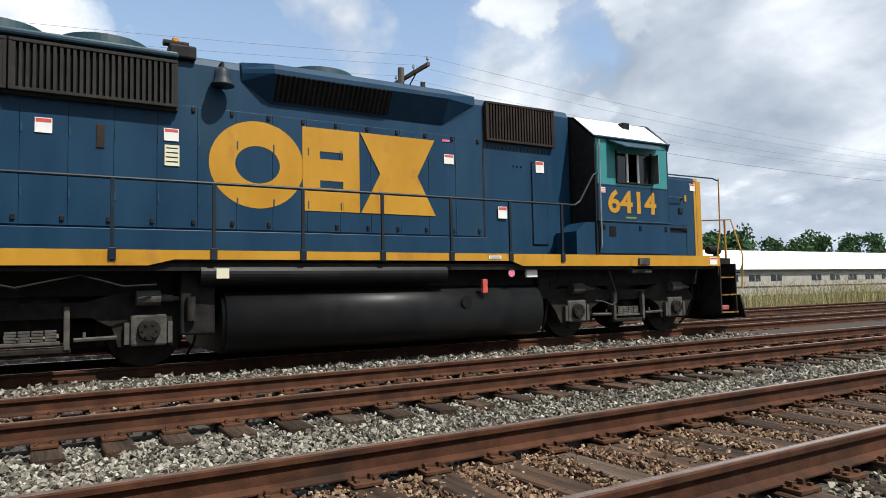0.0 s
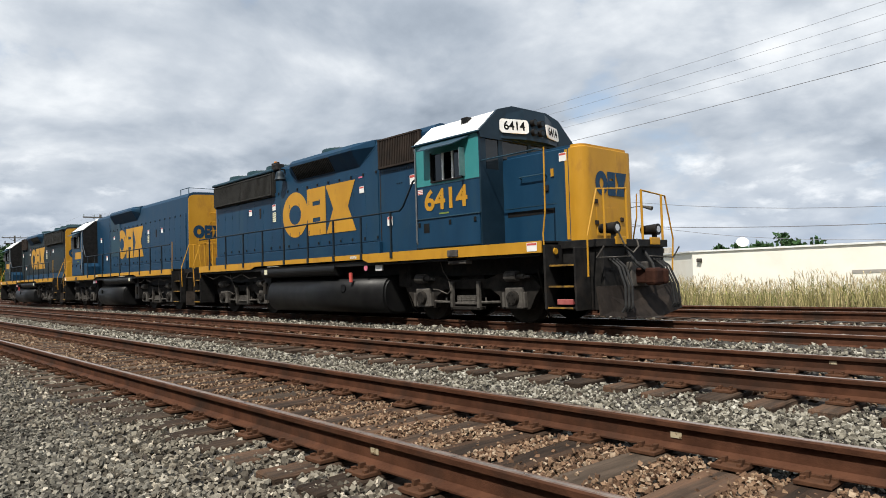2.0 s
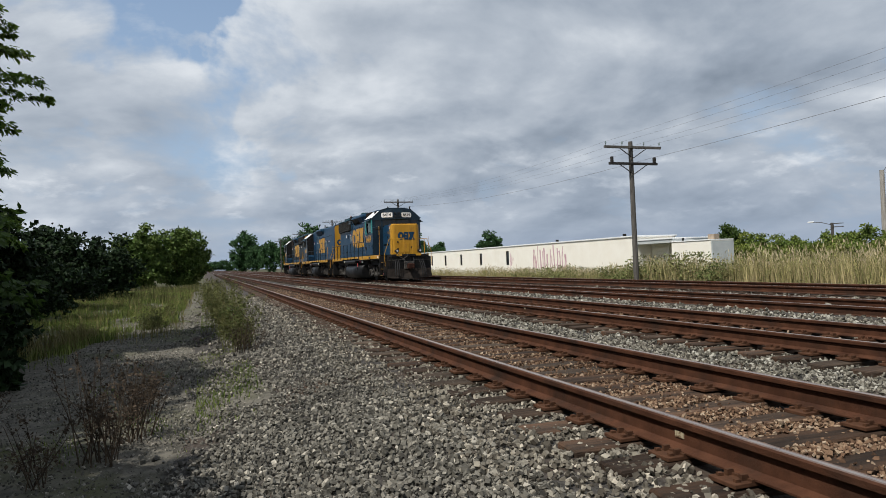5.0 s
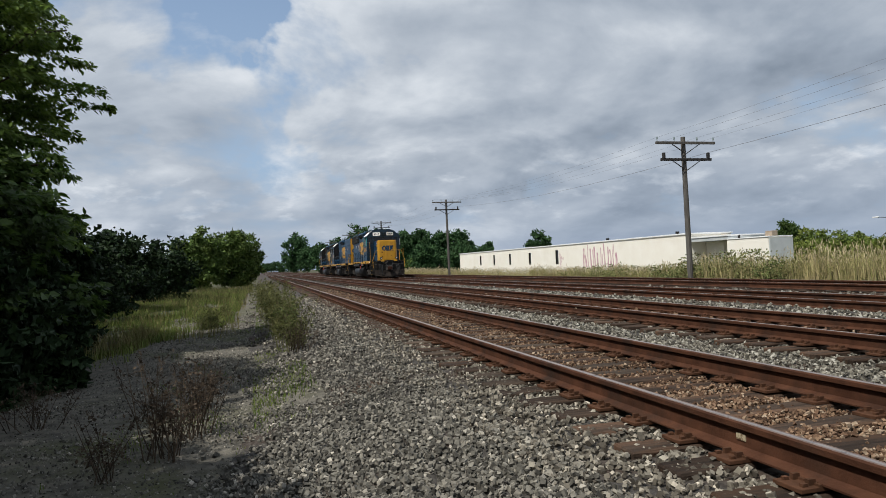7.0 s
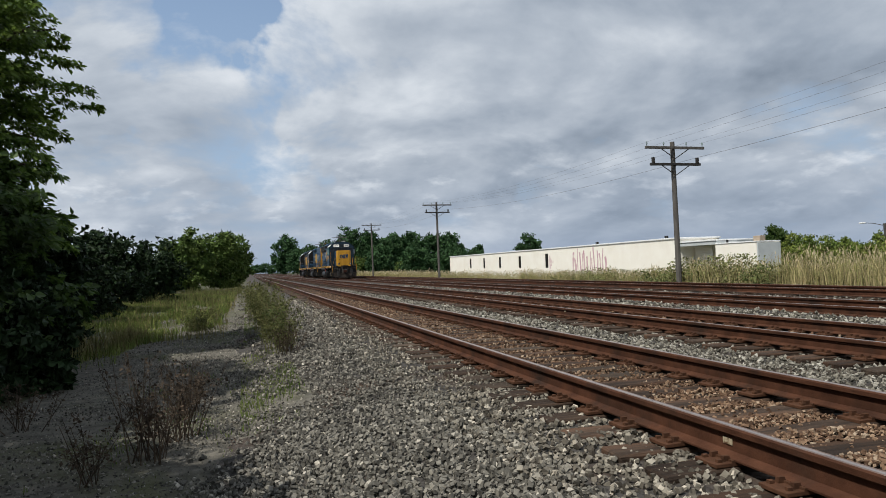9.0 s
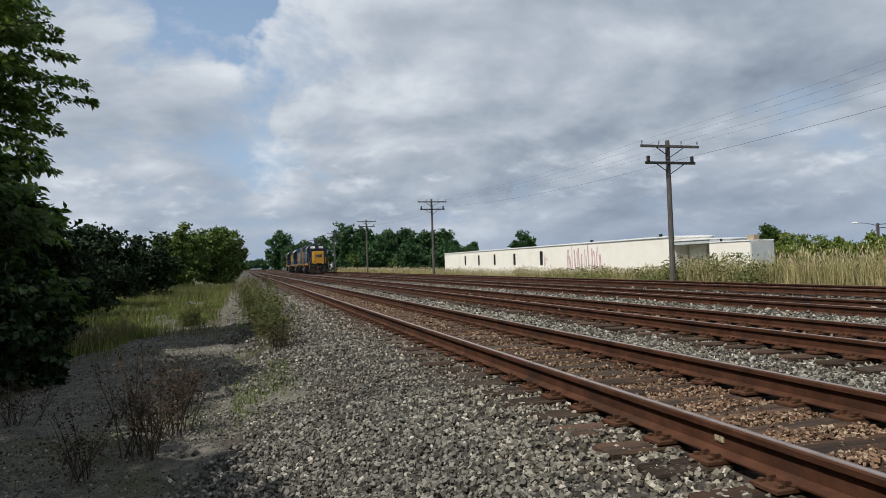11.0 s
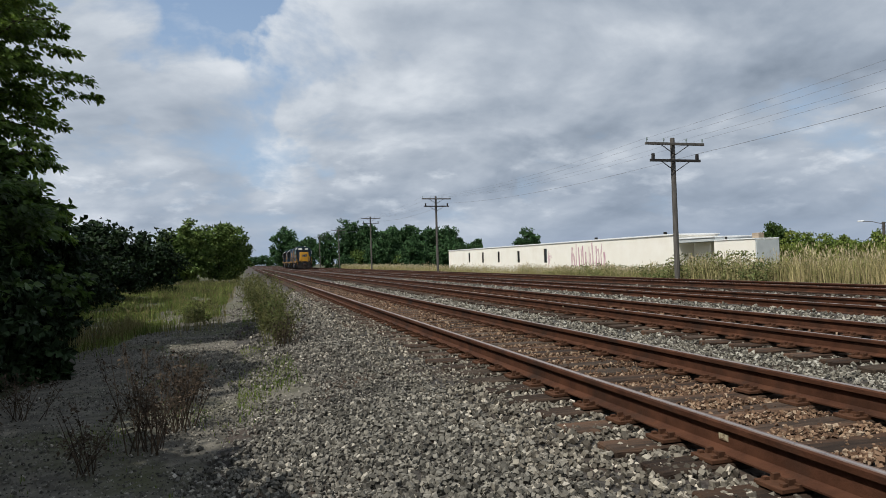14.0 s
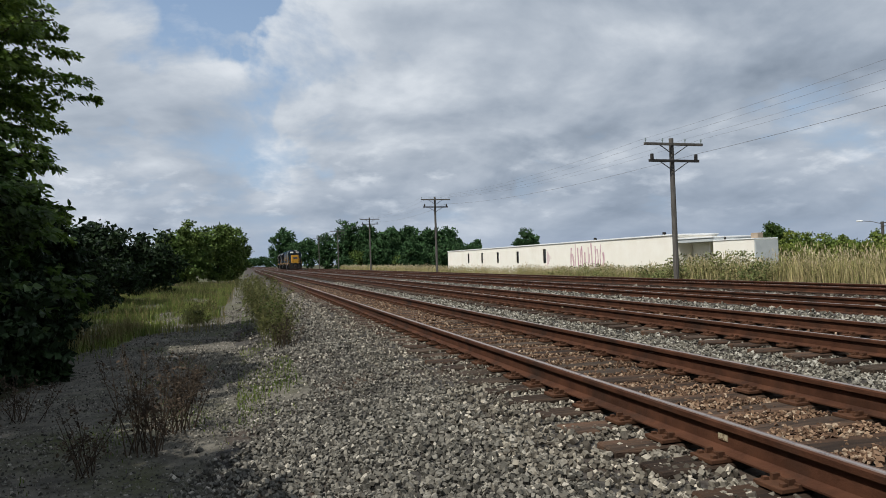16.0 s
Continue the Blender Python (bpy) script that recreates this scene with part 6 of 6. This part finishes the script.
for wx, wy, wh, ws, st in ((-2.08, 12.6, 0.9, 0.2, 22), (-2.12, 13.5, 1.1, 0.25, 26), (-2.2, 14.7, 1.15, 0.28, 28), (-2.15, 16.0, 1.2, 0.3, 28), (-2.3, 17.6, 1.2, 0.32, 28), (-2.2, 19.5, 1.15, 0.32, 26), (-2.35, 22.0, 1.15, 0.35, 26),
                           (-2.3, 25.0, 1.1, 0.35, 24), (-2.45, 28.5, 1.1, 0.4, 24), (-2.4, 33, 1.0, 0.4, 22), (-2.6, 38, 1.0, 0.45, 22), (-3.9, 19.8, 0.6, 0.35, 22), (-4.2, 21, 0.6, 0.35, 22), (-4.0, 25, 0.55, 0.5, 24)):
    weed("weed_clump", "clump of leafy green and yellow roadside weeds", wx, wy, wh, ws, st, "weed_stem", "leaf_weed", 0.045, 7)
for wx, wy in ((-2.0, 12.2), (-2.05, 13.9), (-2.0, 15.6)):
    weed("weed_clump", "clump of brown seeding weeds", wx, wy, 0.75, 0.2, 16, "weed_dead", "weed_dead", 0.03, 6)
for wx, wy, wh, ws, st in ((-3.5, 6.7, 0.85, 0.28, 38), (-3.28, 7.3, 0.8, 0.26, 32), (-3.85, 6.2, 0.6, 0.15, 14), (-3.35, 8.7, 0.5, 0.25, 18), (-5.0, 8.6, 0.5, 0.4, 22), (-5.4, 7.4, 0.4, 0.4, 18)):
    weed("weed_clump", "clump of dead brown weeds with seed heads", wx, wy, wh, ws * 0.7, int(st * 0.75), "weed_dead", "weed_dead", 0.032, 6, 0.3)

# ---------- poles and wires ----------
POLES = [(-49.0, 7.6), (-10.15, 8.1), (27.9, 6.44), (69.2, 7.76), (108.2, 8.3), (147, 8.3), (186, 8.4)]
ARM_TIPS = (-1.5, -0.6, 0.62, 1.5)


def utility_pole(y, h):
    p = tagged(new("utility_pole"), "weathered grey wooden utility pole with two crossarms", "utility pole", "pole line beside the tracks")
    p.location = (16.8, y, 0)
    part("pole", tube(bmesh.new(), (0.03, 0, -1.3), (-0.03, 0, h), 0.135, 12, 0.105), "pole_wood", p, smooth=False)
    for z, w, mat in ((h - 0.3, 1.58, "pole_wood"), (h - 1.08, 1.35, "arm_dark")):
        arm = part("crossarm", box(bmesh.new(), -w, w, -0.2, -0.1, z - 0.06, z + 0.06, 0.01), mat, p)
        for s in (-1, 1):
            part("brace", pipe(bmesh.new(), [(s * 0.75, -0.16, z - 0.05), (s * 0.02, -0.15, z - 0.5)], 0.022), "arm_dark", arm)
        if mat == "pole_wood":
            for x in ARM_TIPS:
                bm = tube(bmesh.new(), (x, -0.15, z + 0.05), (x, -0.15, z + 0.2), 0.018, 6)
                tube(bm, (x, -0.15, z + 0.16), (x, -0.15, z + 0.27), 0.045, 8, 0.025)
                part("insulator", bm, "insulator", arm)
        else:
            for s in (-1, 1):
                bm = box(bmesh.new(), s * w * 0.88 - 0.06, s * w * 0.88 + 0.06, -0.21, -0.09, z + 0.05, z + 0.32, 0.01)
                part("post_insulator", bm, "arm_dark", arm)
    return p


for y, h in POLES:
    utility_pole(y, h)


def wire(label, pts, sag, r=0.0042):
    line = [Vector(pts[0])]
    for a, b in zip(pts, pts[1:]):
        a, b = Vector(a), Vector(b)
        line += [a.lerp(b, k / 14) - Vector((0, 0, sag * 4 * (k / 14) * (1 - k / 14))) for k in range(1, 15)]
    bm = pipe(bmesh.new(), line, r, 4)
    return tagged(mesh_object("wire", bm, "wire"), label, "wire", "overhead wires")


for x in ARM_TIPS:
    wire("thin overhead wire strung along the pole line", [(16.8 + x, y - 0.15, h - 0.05) for y, h in POLES], 0.55)
wire("thin overhead wire strung on the lower crossarms", [(16.8 + 1.19, y - 0.15, h - 0.75) for y, h in POLES], 0.5, 0.009)


def street_poles():
    p = tagged(new("utility_pole"), "tall grey wooden street pole with lamp arm and cutouts", "utility pole")
    p.location = (40, 29.7, 0)
    part("pole", tube(bmesh.new(), (0, 0, -1.2), (0, 0, 8.9), 0.2, 12, 0.13), "pole_pale", p)
    bm = box(bmesh.new(), -0.06, 0.06, -1.75, 1.75, 8.0, 8.12, 0.01)
    bmesh.ops.rotate(bm, verts=bm.verts, cent=(0, 0, 8), matrix=Matrix.Rotation(radians(34.0), 3, "Z"))
    part("crossarm", bm, "pole_wood", p)
    for y, x in ((0.15, -0.1), (-0.35, 0.05)):
        part("cutout", box(bmesh.new(), x - 0.1, x + 0.1, y - 0.09, y + 0.09, 8.65, 9.35, 0.02), "arm_dark", p)
        for k in range(3):
            part("pin", pipe(bmesh.new(), [(x, y, 8.75 + k * 0.24), (x, y - 1.0, 8.72 + k * 0.24)], 0.025), "dust_grey", p)
    part("lamp_arm", pipe(bmesh.new(), [(0, 0, 5.12), (0.0, -1.6, 5.28), (0.0, -3.2, 5.4), (0.0, -3.9, 5.36)], 0.03), "dust_grey", p)
    part("lamp_head", tube(bmesh.new(), (0, -3.8, 5.36), (0, -4.5, 5.16), 0.08, 10, 0.15), "dust_grey", p)
    part("transformer_box", box(bmesh.new(), -0.15, 0.15, -1.5, -0.85, 4.08, 4.34, 0.05), "black_metal", p)
    q = tagged(new("utility_pole"), "short grey wooden pole beside the street pole", "utility pole")
    q.location = (40, 33.1, 0)
    part("pole", tube(bmesh.new(), (0, 0, -1.2), (0, 0, 6.1), 0.17, 10, 0.14), "pole_pale", q)
    part("cutout", box(bmesh.new(), -0.1, 0.1, -0.45, -0.3, 4.6, 5.3, 0.02), "arm_dark", q)
    wire("black street cable sagging between two poles", [(40, 33.1, 6.0), (40, 29.7, 6.7)], 0.5, 0.02)
    wire("diagonal guy wire from the street pole", [(40, 29.7, 4.2), (40, 33.6, 0.8)], 0.0, 0.025)
    wire("black street cable running past the white building", [(40, 29.7, 6.3), (46, -15, 6.0)], 2.15, 0.02)
    wire("black street cable running past the white building", [(40, 29.7, 4.3), (46, -15, 4.0)], 1.1, 0.03)
    wire("black street cable drooping to the white building", [(40, 29.7, 4.8), (46, 22, 3.1), (47, 12, 2.3)], 0.12, 0.02)
    wire("black street cable between pole tops", [(40, 31.4, 8.2), (40, 33.1, 5.9)], 0.1, 0.02)
    r = tagged(new("street_lamp"), "distant street lamp with a long arm", "street lamp")
    r.location = (60, 54.3, 0)
    part("post", tube(bmesh.new(), (0, 0, -1), (0, 0, 3.75), 0.14, 8), "dust_grey", r)
    part("arm", pipe(bmesh.new(), [(0, 0, 3.5), (0, 1.3, 3.85), (0, 2.4, 3.95)], 0.035), "dust_grey", r)
    part("lamp_head", box(bmesh.new(), -0.12, 0.12, 2.3, 3.0, 3.9, 4.04, 0.04), "white_paint", r)
    for z in (3.25, 3.6):
        part("crossarm", box(bmesh.new(), -0.06, 0.06, -1.3, 0.2, z, z + 0.08), "dust_grey", r)
    part("guy", pipe(bmesh.new(), [(0, 0, 3.2), (0, 2.2, 1.9)], 0.03), "dust_grey", r)


street_poles()

# ---------- buildings ----------


def long_building():
    b = tagged(new("building"), "long low cream-white painted block building with faded red graffiti", "building")
    x, z0, z1 = 30.0, -1.2, 2.48
    wins = [(71.0, 0.85, 0.4, 2.0), (78.9, 0.8, 0.45, 1.9), (85.8, 0.8, 0.5, 1.95), (92.1, 0.8, 0.5, 1.95), (98.2, 0.8, 0.55, 2.0)]
    edges = [46.7]
    for y, w, a, c in wins:
        edges += [y - w / 2, y + w / 2]
    edges.append(109.0)
    for k, (a, c) in enumerate(zip(edges, edges[1:])):
        if k % 2 == 0:
            part("wall", box(bmesh.new(), x, x + 0.3, a, c, z0, z1), "white_wall", b)
        else:
            y, w, lo_, hi_ = wins[k // 2]
            part("wall", box(bmesh.new(), x, x + 0.3, a, c, z0, lo_), "white_wall", b)
            part("wall", box(bmesh.new(), x, x + 0.3, a, c, hi_, z1), "white_wall", b)
            wn = part("window", box(bmesh.new(), x + 0.12, x + 0.15, a, c, lo_, hi_), "cab_glass", b)
            fr = bmesh.new()
            for q in ((a, a + 0.06, lo_, hi_), (c - 0.06, c, lo_, hi_), (a + 0.06, c - 0.06, lo_, lo_ + 0.06), (a + 0.06, c - 0.06, hi_ - 0.06, hi_)):
                box(fr, x + 0.06, x + 0.12, *q)
            part("frame", fr, "soot_brown", wn)
    part("wall", box(bmesh.new(), x + 0.3, 34, 46.7, 47.0, z0, z1), "white_wall", b)
    part("wall", box(bmesh.new(), x + 0.3, 34, 108.7, 109.0, z0, z1), "white_wall", b)
    part("wall", box(bmesh.new(), 33.7, 34, 47.0, 108.7, z0, z1), "white_wall", b)
    part("roof", box(bmesh.new(), x - 0.08, 34.1, 46.6, 109.1, z1, z1 + 0.12, 0.02), "white_paint", b)
    for y in (50.2, 62.0):
        part("roof_vent", tube(bmesh.new(), (31.5, y, z1), (31.5, y, z1 + 0.4), 0.16, 10), "black_metal", b)
    # graffiti: faded red letters that have run down the wall
    for k in range(14):
        y = 57.9 + 0.5 * k + random.uniform(-0.1, 0.1)
        h = (1.5, 2.3, 1.8, 2.1, 2.4, 1.4, 2.0)[k % 7] * random.uniform(0.9, 1.0)
        bm = bmesh.new()
        m = Matrix(((0, 0, -1, x - 0.004 - 0.0006 * k), (-1, 0, 0, y), (0, 1, 0, 0), (0, 0, 0, 1)))
        stroke(bm, [(0, -0.15 + random.uniform(0, 0.3)), (random.uniform(-0.15, 0.15), h * 0.5), (random.uniform(-0.3, 0.3), h)], random.uniform(0.15, 0.38), m)
        part("graffiti_stroke", bm, "graffiti", b)
    for k in range(5):
        bm = bmesh.new()
        m = Matrix(((0, 0, -1, x - 0.004 - 0.0006 * k), (-1, 0, 0, 70.2 - 0.22 * k), (0, 1, 0, 0), (0, 0, 0, 1)))
        stroke(bm, [(0, 0.3 * k), (0.03, 1.0), (0.0, 1.7 - 0.2 * k)], 0.13, m)
        part("graffiti_stroke", bm, "graffiti", b)
    # recessed entrance, and the lower wing
    e = tagged(new("building"), "low cream-white wing with a dark recessed entrance", "building")
    part("canopy", box(bmesh.new(), 30.1, 33.6, 42.1, 46.6, 1.85, 2.12, 0.02), "blue_grey_wall", e)
    part("canopy_edge", box(bmesh.new(), 30.04, 33.7, 42.08, 46.6, 2.125, 2.24, 0.02), "white_paint", e)
    part("back_wall", box(bmesh.new(), 31.6, 31.9, 42.1, 46.6, -1.2, 1.84), "white_wall", e)
    part("pilaster", box(bmesh.new(), 31.2, 31.6, 44.0, 44.2, -1.2, 1.84), "white_wall", e)
    part("doorway", box(bmesh.new(), 31.57, 31.6, 42.6, 43.6, -1.2, 1.0), "soot_brown", e)
    part("wall", box(bmesh.new(), 30.0, 31.9, 38.0, 42.1, -1.2, 1.86), "white_wall", e)
    part("side_wall", box(bmesh.new(), 30.05, 31.88, 37.9, 37.997, -1.2, 1.8), "blue_grey_wall", e)
    part("chimney", box(bmesh.new(), 30.3, 30.75, 37.97, 38.6, 1.935, 2.28, 0.02), "brick_tan", e)
    part("roof_edge", box(bmesh.new(), 29.95, 31.95, 37.95, 42.07, 1.86, 1.93, 0.02), "white_paint", e)
    part("roof_pipe", tube(bmesh.new(), (30.8, 41.8, 1.93), (30.8, 41.8, 2.15), 0.08, 8), "black_metal", e)


long_building()


def white_building():
    b = tagged(new("building"), "white flat-roofed building with a satellite dish", "building")
    plan = [(45, 4.8), (45, 25.0), (55, 37.3), (72, 53), (80, 44), (72, 4.8)]
    part("body", prism(bmesh.new(), plan, 2, -1.2, 2.08), "white_wall", b)
    part("roof_edge", prism(bmesh.new(), [(44.9, 4.7), (44.9, 25.1), (54.95, 37.45), (72, 53.2), (80.2, 44), (72.2, 4.7)], 2, 2.08, 2.2), "white_paint", b)
    part("ledge", box(bmesh.new(), 44.97, 45.0, 10.5, 14.5, 0.3, 0.5), "grey_wall", b)
    part("wall_lamp", box(bmesh.new(), 44.75, 45.0, 24.25, 24.6, 1.36, 1.62, 0.05), "dust_grey", b)
    d = Vector((-0.7, -0.4, 0.5)).normalized()
    c = Vector((46.6, 21.95, 2.64))
    part("dish", tube(bmesh.new(), c, c + d * 0.1, 0.32, 20, 0.42), "sticker_white", b)
    part("dish_mast", tube(bmesh.new(), (46.6, 21.95, 2.2), c, 0.04, 6), "dust_grey", b)
    part("air_unit", box(bmesh.new(), 53, 53.8, 32.25, 32.85, 2.2, 2.8, 0.03), "arm_dark", b)
    part("air_unit", box(bmesh.new(), 53.8, 54.6, 31.75, 32.75, 2.2, 2.85, 0.03), "grey_wall", b)
    for k in range(4):
        part("vent", box(bmesh.new(), 57.0 + 0.5 * k, 57.25 + 0.5 * k, 38.1 + 0.55 * k, 38.35 + 0.55 * k, 0.6, 1.4), "soot_brown", b)


white_building()


def warehouse():
    b = tagged(new("warehouse"), "long grey warehouse with a white metal roof and small windows", "warehouse")
    y0, y1 = -190.0, -72.0
    part("wall", box(bmesh.new(), 60, 60.3, y0, y1, -1.2, 3.0), "grey_wall", b)
    part("wall", prism(bmesh.new(), [(60.3, -1.2), (60.3, 3.0), (72, 6.3), (84, 3.0), (84, -1.2)], 1, y1 - 0.3, y1), "grey_wall", b)
    part("roof", prism(bmesh.new(), [(59.6, 2.95), (72, 6.45), (72, 6.25), (59.6, 2.75)], 1, y0, y1 + 0.4), "white_paint", b)
    part("roof", prism(bmesh.new(), [(84.4, 2.95), (72, 6.45), (72, 6.25), (84.4, 2.75)], 1, y0, y1 + 0.4), "white_paint", b)
    part("gutter", box(bmesh.new(), 59.5, 59.62, y0, y1, 2.62, 2.8, 0.02), "arm_dark", b)
    for k in range(26):
        y = y1 - 8 - 5.2 * k
        if k % 7 == 4:
            continue
        w = part("window", box(bmesh.new(), 59.95, 60.0, y - 1.3, y + 1.3, 1.1, 2.0), "cab_glass", b)
        part("bar", box(bmesh.new(), 59.93, 59.95, y - 0.06, y + 0.06, 1.1, 2.0), "grey_wall", w)
    part("band", box(bmesh.new(), 59.95, 60.0, y0, y1, 0.15, 0.35), "arm_dark", b)
    g = tagged(new("building"), "tall plain grey block building beside the warehouse", "building")
    part("wall", box(bmesh.new(), 58, 72, -66, -41, -1.2, 5.6), "grey_wall", g)
    part("roof", box(bmesh.new(), 57.8, 72.2, -66.2, -40.8, 5.6, 5.8, 0.03), "arm_dark", g)
    for y in (-61, -54, -47):
        wn = part("window", box(bmesh.new(), 57.95, 58.0, y - 1.2, y + 1.2, 2.6, 3.8), "cab_glass", g)
        part("bar", box(bmesh.new(), 57.93, 57.95, y - 0.05, y + 0.05, 2.6, 3.8), "grey_wall", wn)
    c = tagged(new("shed"), "low plain grey block shed behind the tracks", "shed")
    part("body", box(bmesh.new(), 56, 66, -36, 5.2, -1.2, 1.9), "grey_wall", c)
    part("roof", box(bmesh.new(), 55.8, 66.2, -36.2, 5.4, 1.9, 2.02, 0.03), "white_paint", c)
    part("dark_band", box(bmesh.new(), 55.96, 56.0, -36, 5.2, 0.9, 1.15), "arm_dark", c)
    t = tagged(new("shed"), "small tan block shed beside the grey shed", "shed")
    part("body", box(bmesh.new(), 51, 54.5, -5.5, 2.3, -1.2, 2.85), "brick_tan", t)
    part("roof", box(bmesh.new(), 50.9, 54.6, -5.6, 2.4, 2.85, 2.95, 0.02), "grey_wall", t)
    part("doorway", box(bmesh.new(), 50.96, 51.0, -3.4, -2.3, -1.2, 1.0), "soot_brown", t)


warehouse()

def insect():
    b = tagged(new("insect"), "small dark insect flying past", "insect")
    bm = bmesh.new()
    bmesh.ops.create_icosphere(bm, subdivisions=2, radius=0.0032)
    bmesh.ops.scale(bm, verts=bm.verts, vec=(1, 1.5, 1))
    part("body", bm, "void_black", b)
    for s in (-1, 1):
        bm = prism(bmesh.new(), [(s * 0.001, 0.001), (s * 0.005, 0.004), (s * 0.0065, -0.001), (s * 0.004, -0.004)], 2, 0.0015, 0.0018)
        bmesh.ops.rotate(bm, verts=bm.verts, cent=(0, 0, 0), matrix=Matrix.Rotation(-s * 0.6, 3, "Y"))
        part("wing", bm, "wire", b)
    return b


INSECT = insect()

# ---------- motion ----------
AXLE = [(0, -11.816), (0.5, -6.424), (1, -1.162), (1.5, 4.061), (2, 9.226), (2.5, 14.42), (3, 19.62), (3.5, 24.84),
        (4, 30.08), (6.5, 56.74), (7, 62.21), (7.5, 67.67), (8, 73.14), (8.5, 78.71), (9, 84.27), (11.5, 111.91),
        (12, 117.48), (12.5, 123.04), (13, 128.61), (13.5, 134.28), (14, 139.95), (14.5, 145.62), (15, 151.39), (15.5, 157.16), (16, 163.03)]


INSECT_PATH = [(0.0, -4.5, -1.5, 2.4), (2.0, -3.6, -0.6, 1.9), (2.4, -2.85, 0.5, 1.3), (2.5, -2.276, 0.961, 1.156), (2.6, -1.75, 0.95, 1.62), (3.2, -0.9, 2.6, 2.6), (3.8, -1.9, 2.0, 1.25), (4.0, -2.501, 1.903, 1.162), (4.2, -2.639, 1.796, 1.227), (4.6, -3.9, 1.2, 1.7), (16.0, -8.0, -3.0, 3.0)]


def motions():
    ts = [k / 15 for k in range(241)]
    ys = np.interp(ts, [t for t, y in AXLE], [y for t, y in AXLE])
    for lo, back, turned in UNITS:
        for owner, ob, y in WHEELSETS:
            if owner == lo:
                walk(ob, [(t, pose(0, y, 0.51, (1 if turned else -1) * math.degrees(d / 0.508))) for t, d in zip(ts, ys)])
        walk(lo, [(t, pose(8.709, y + back, -0.03, 0, 0, 180 if turned else 0)) for t, y in AXLE])
    walk(INSECT, [(t, pose(x, y, z)) for t, x, y, z in INSECT_PATH])


motions()
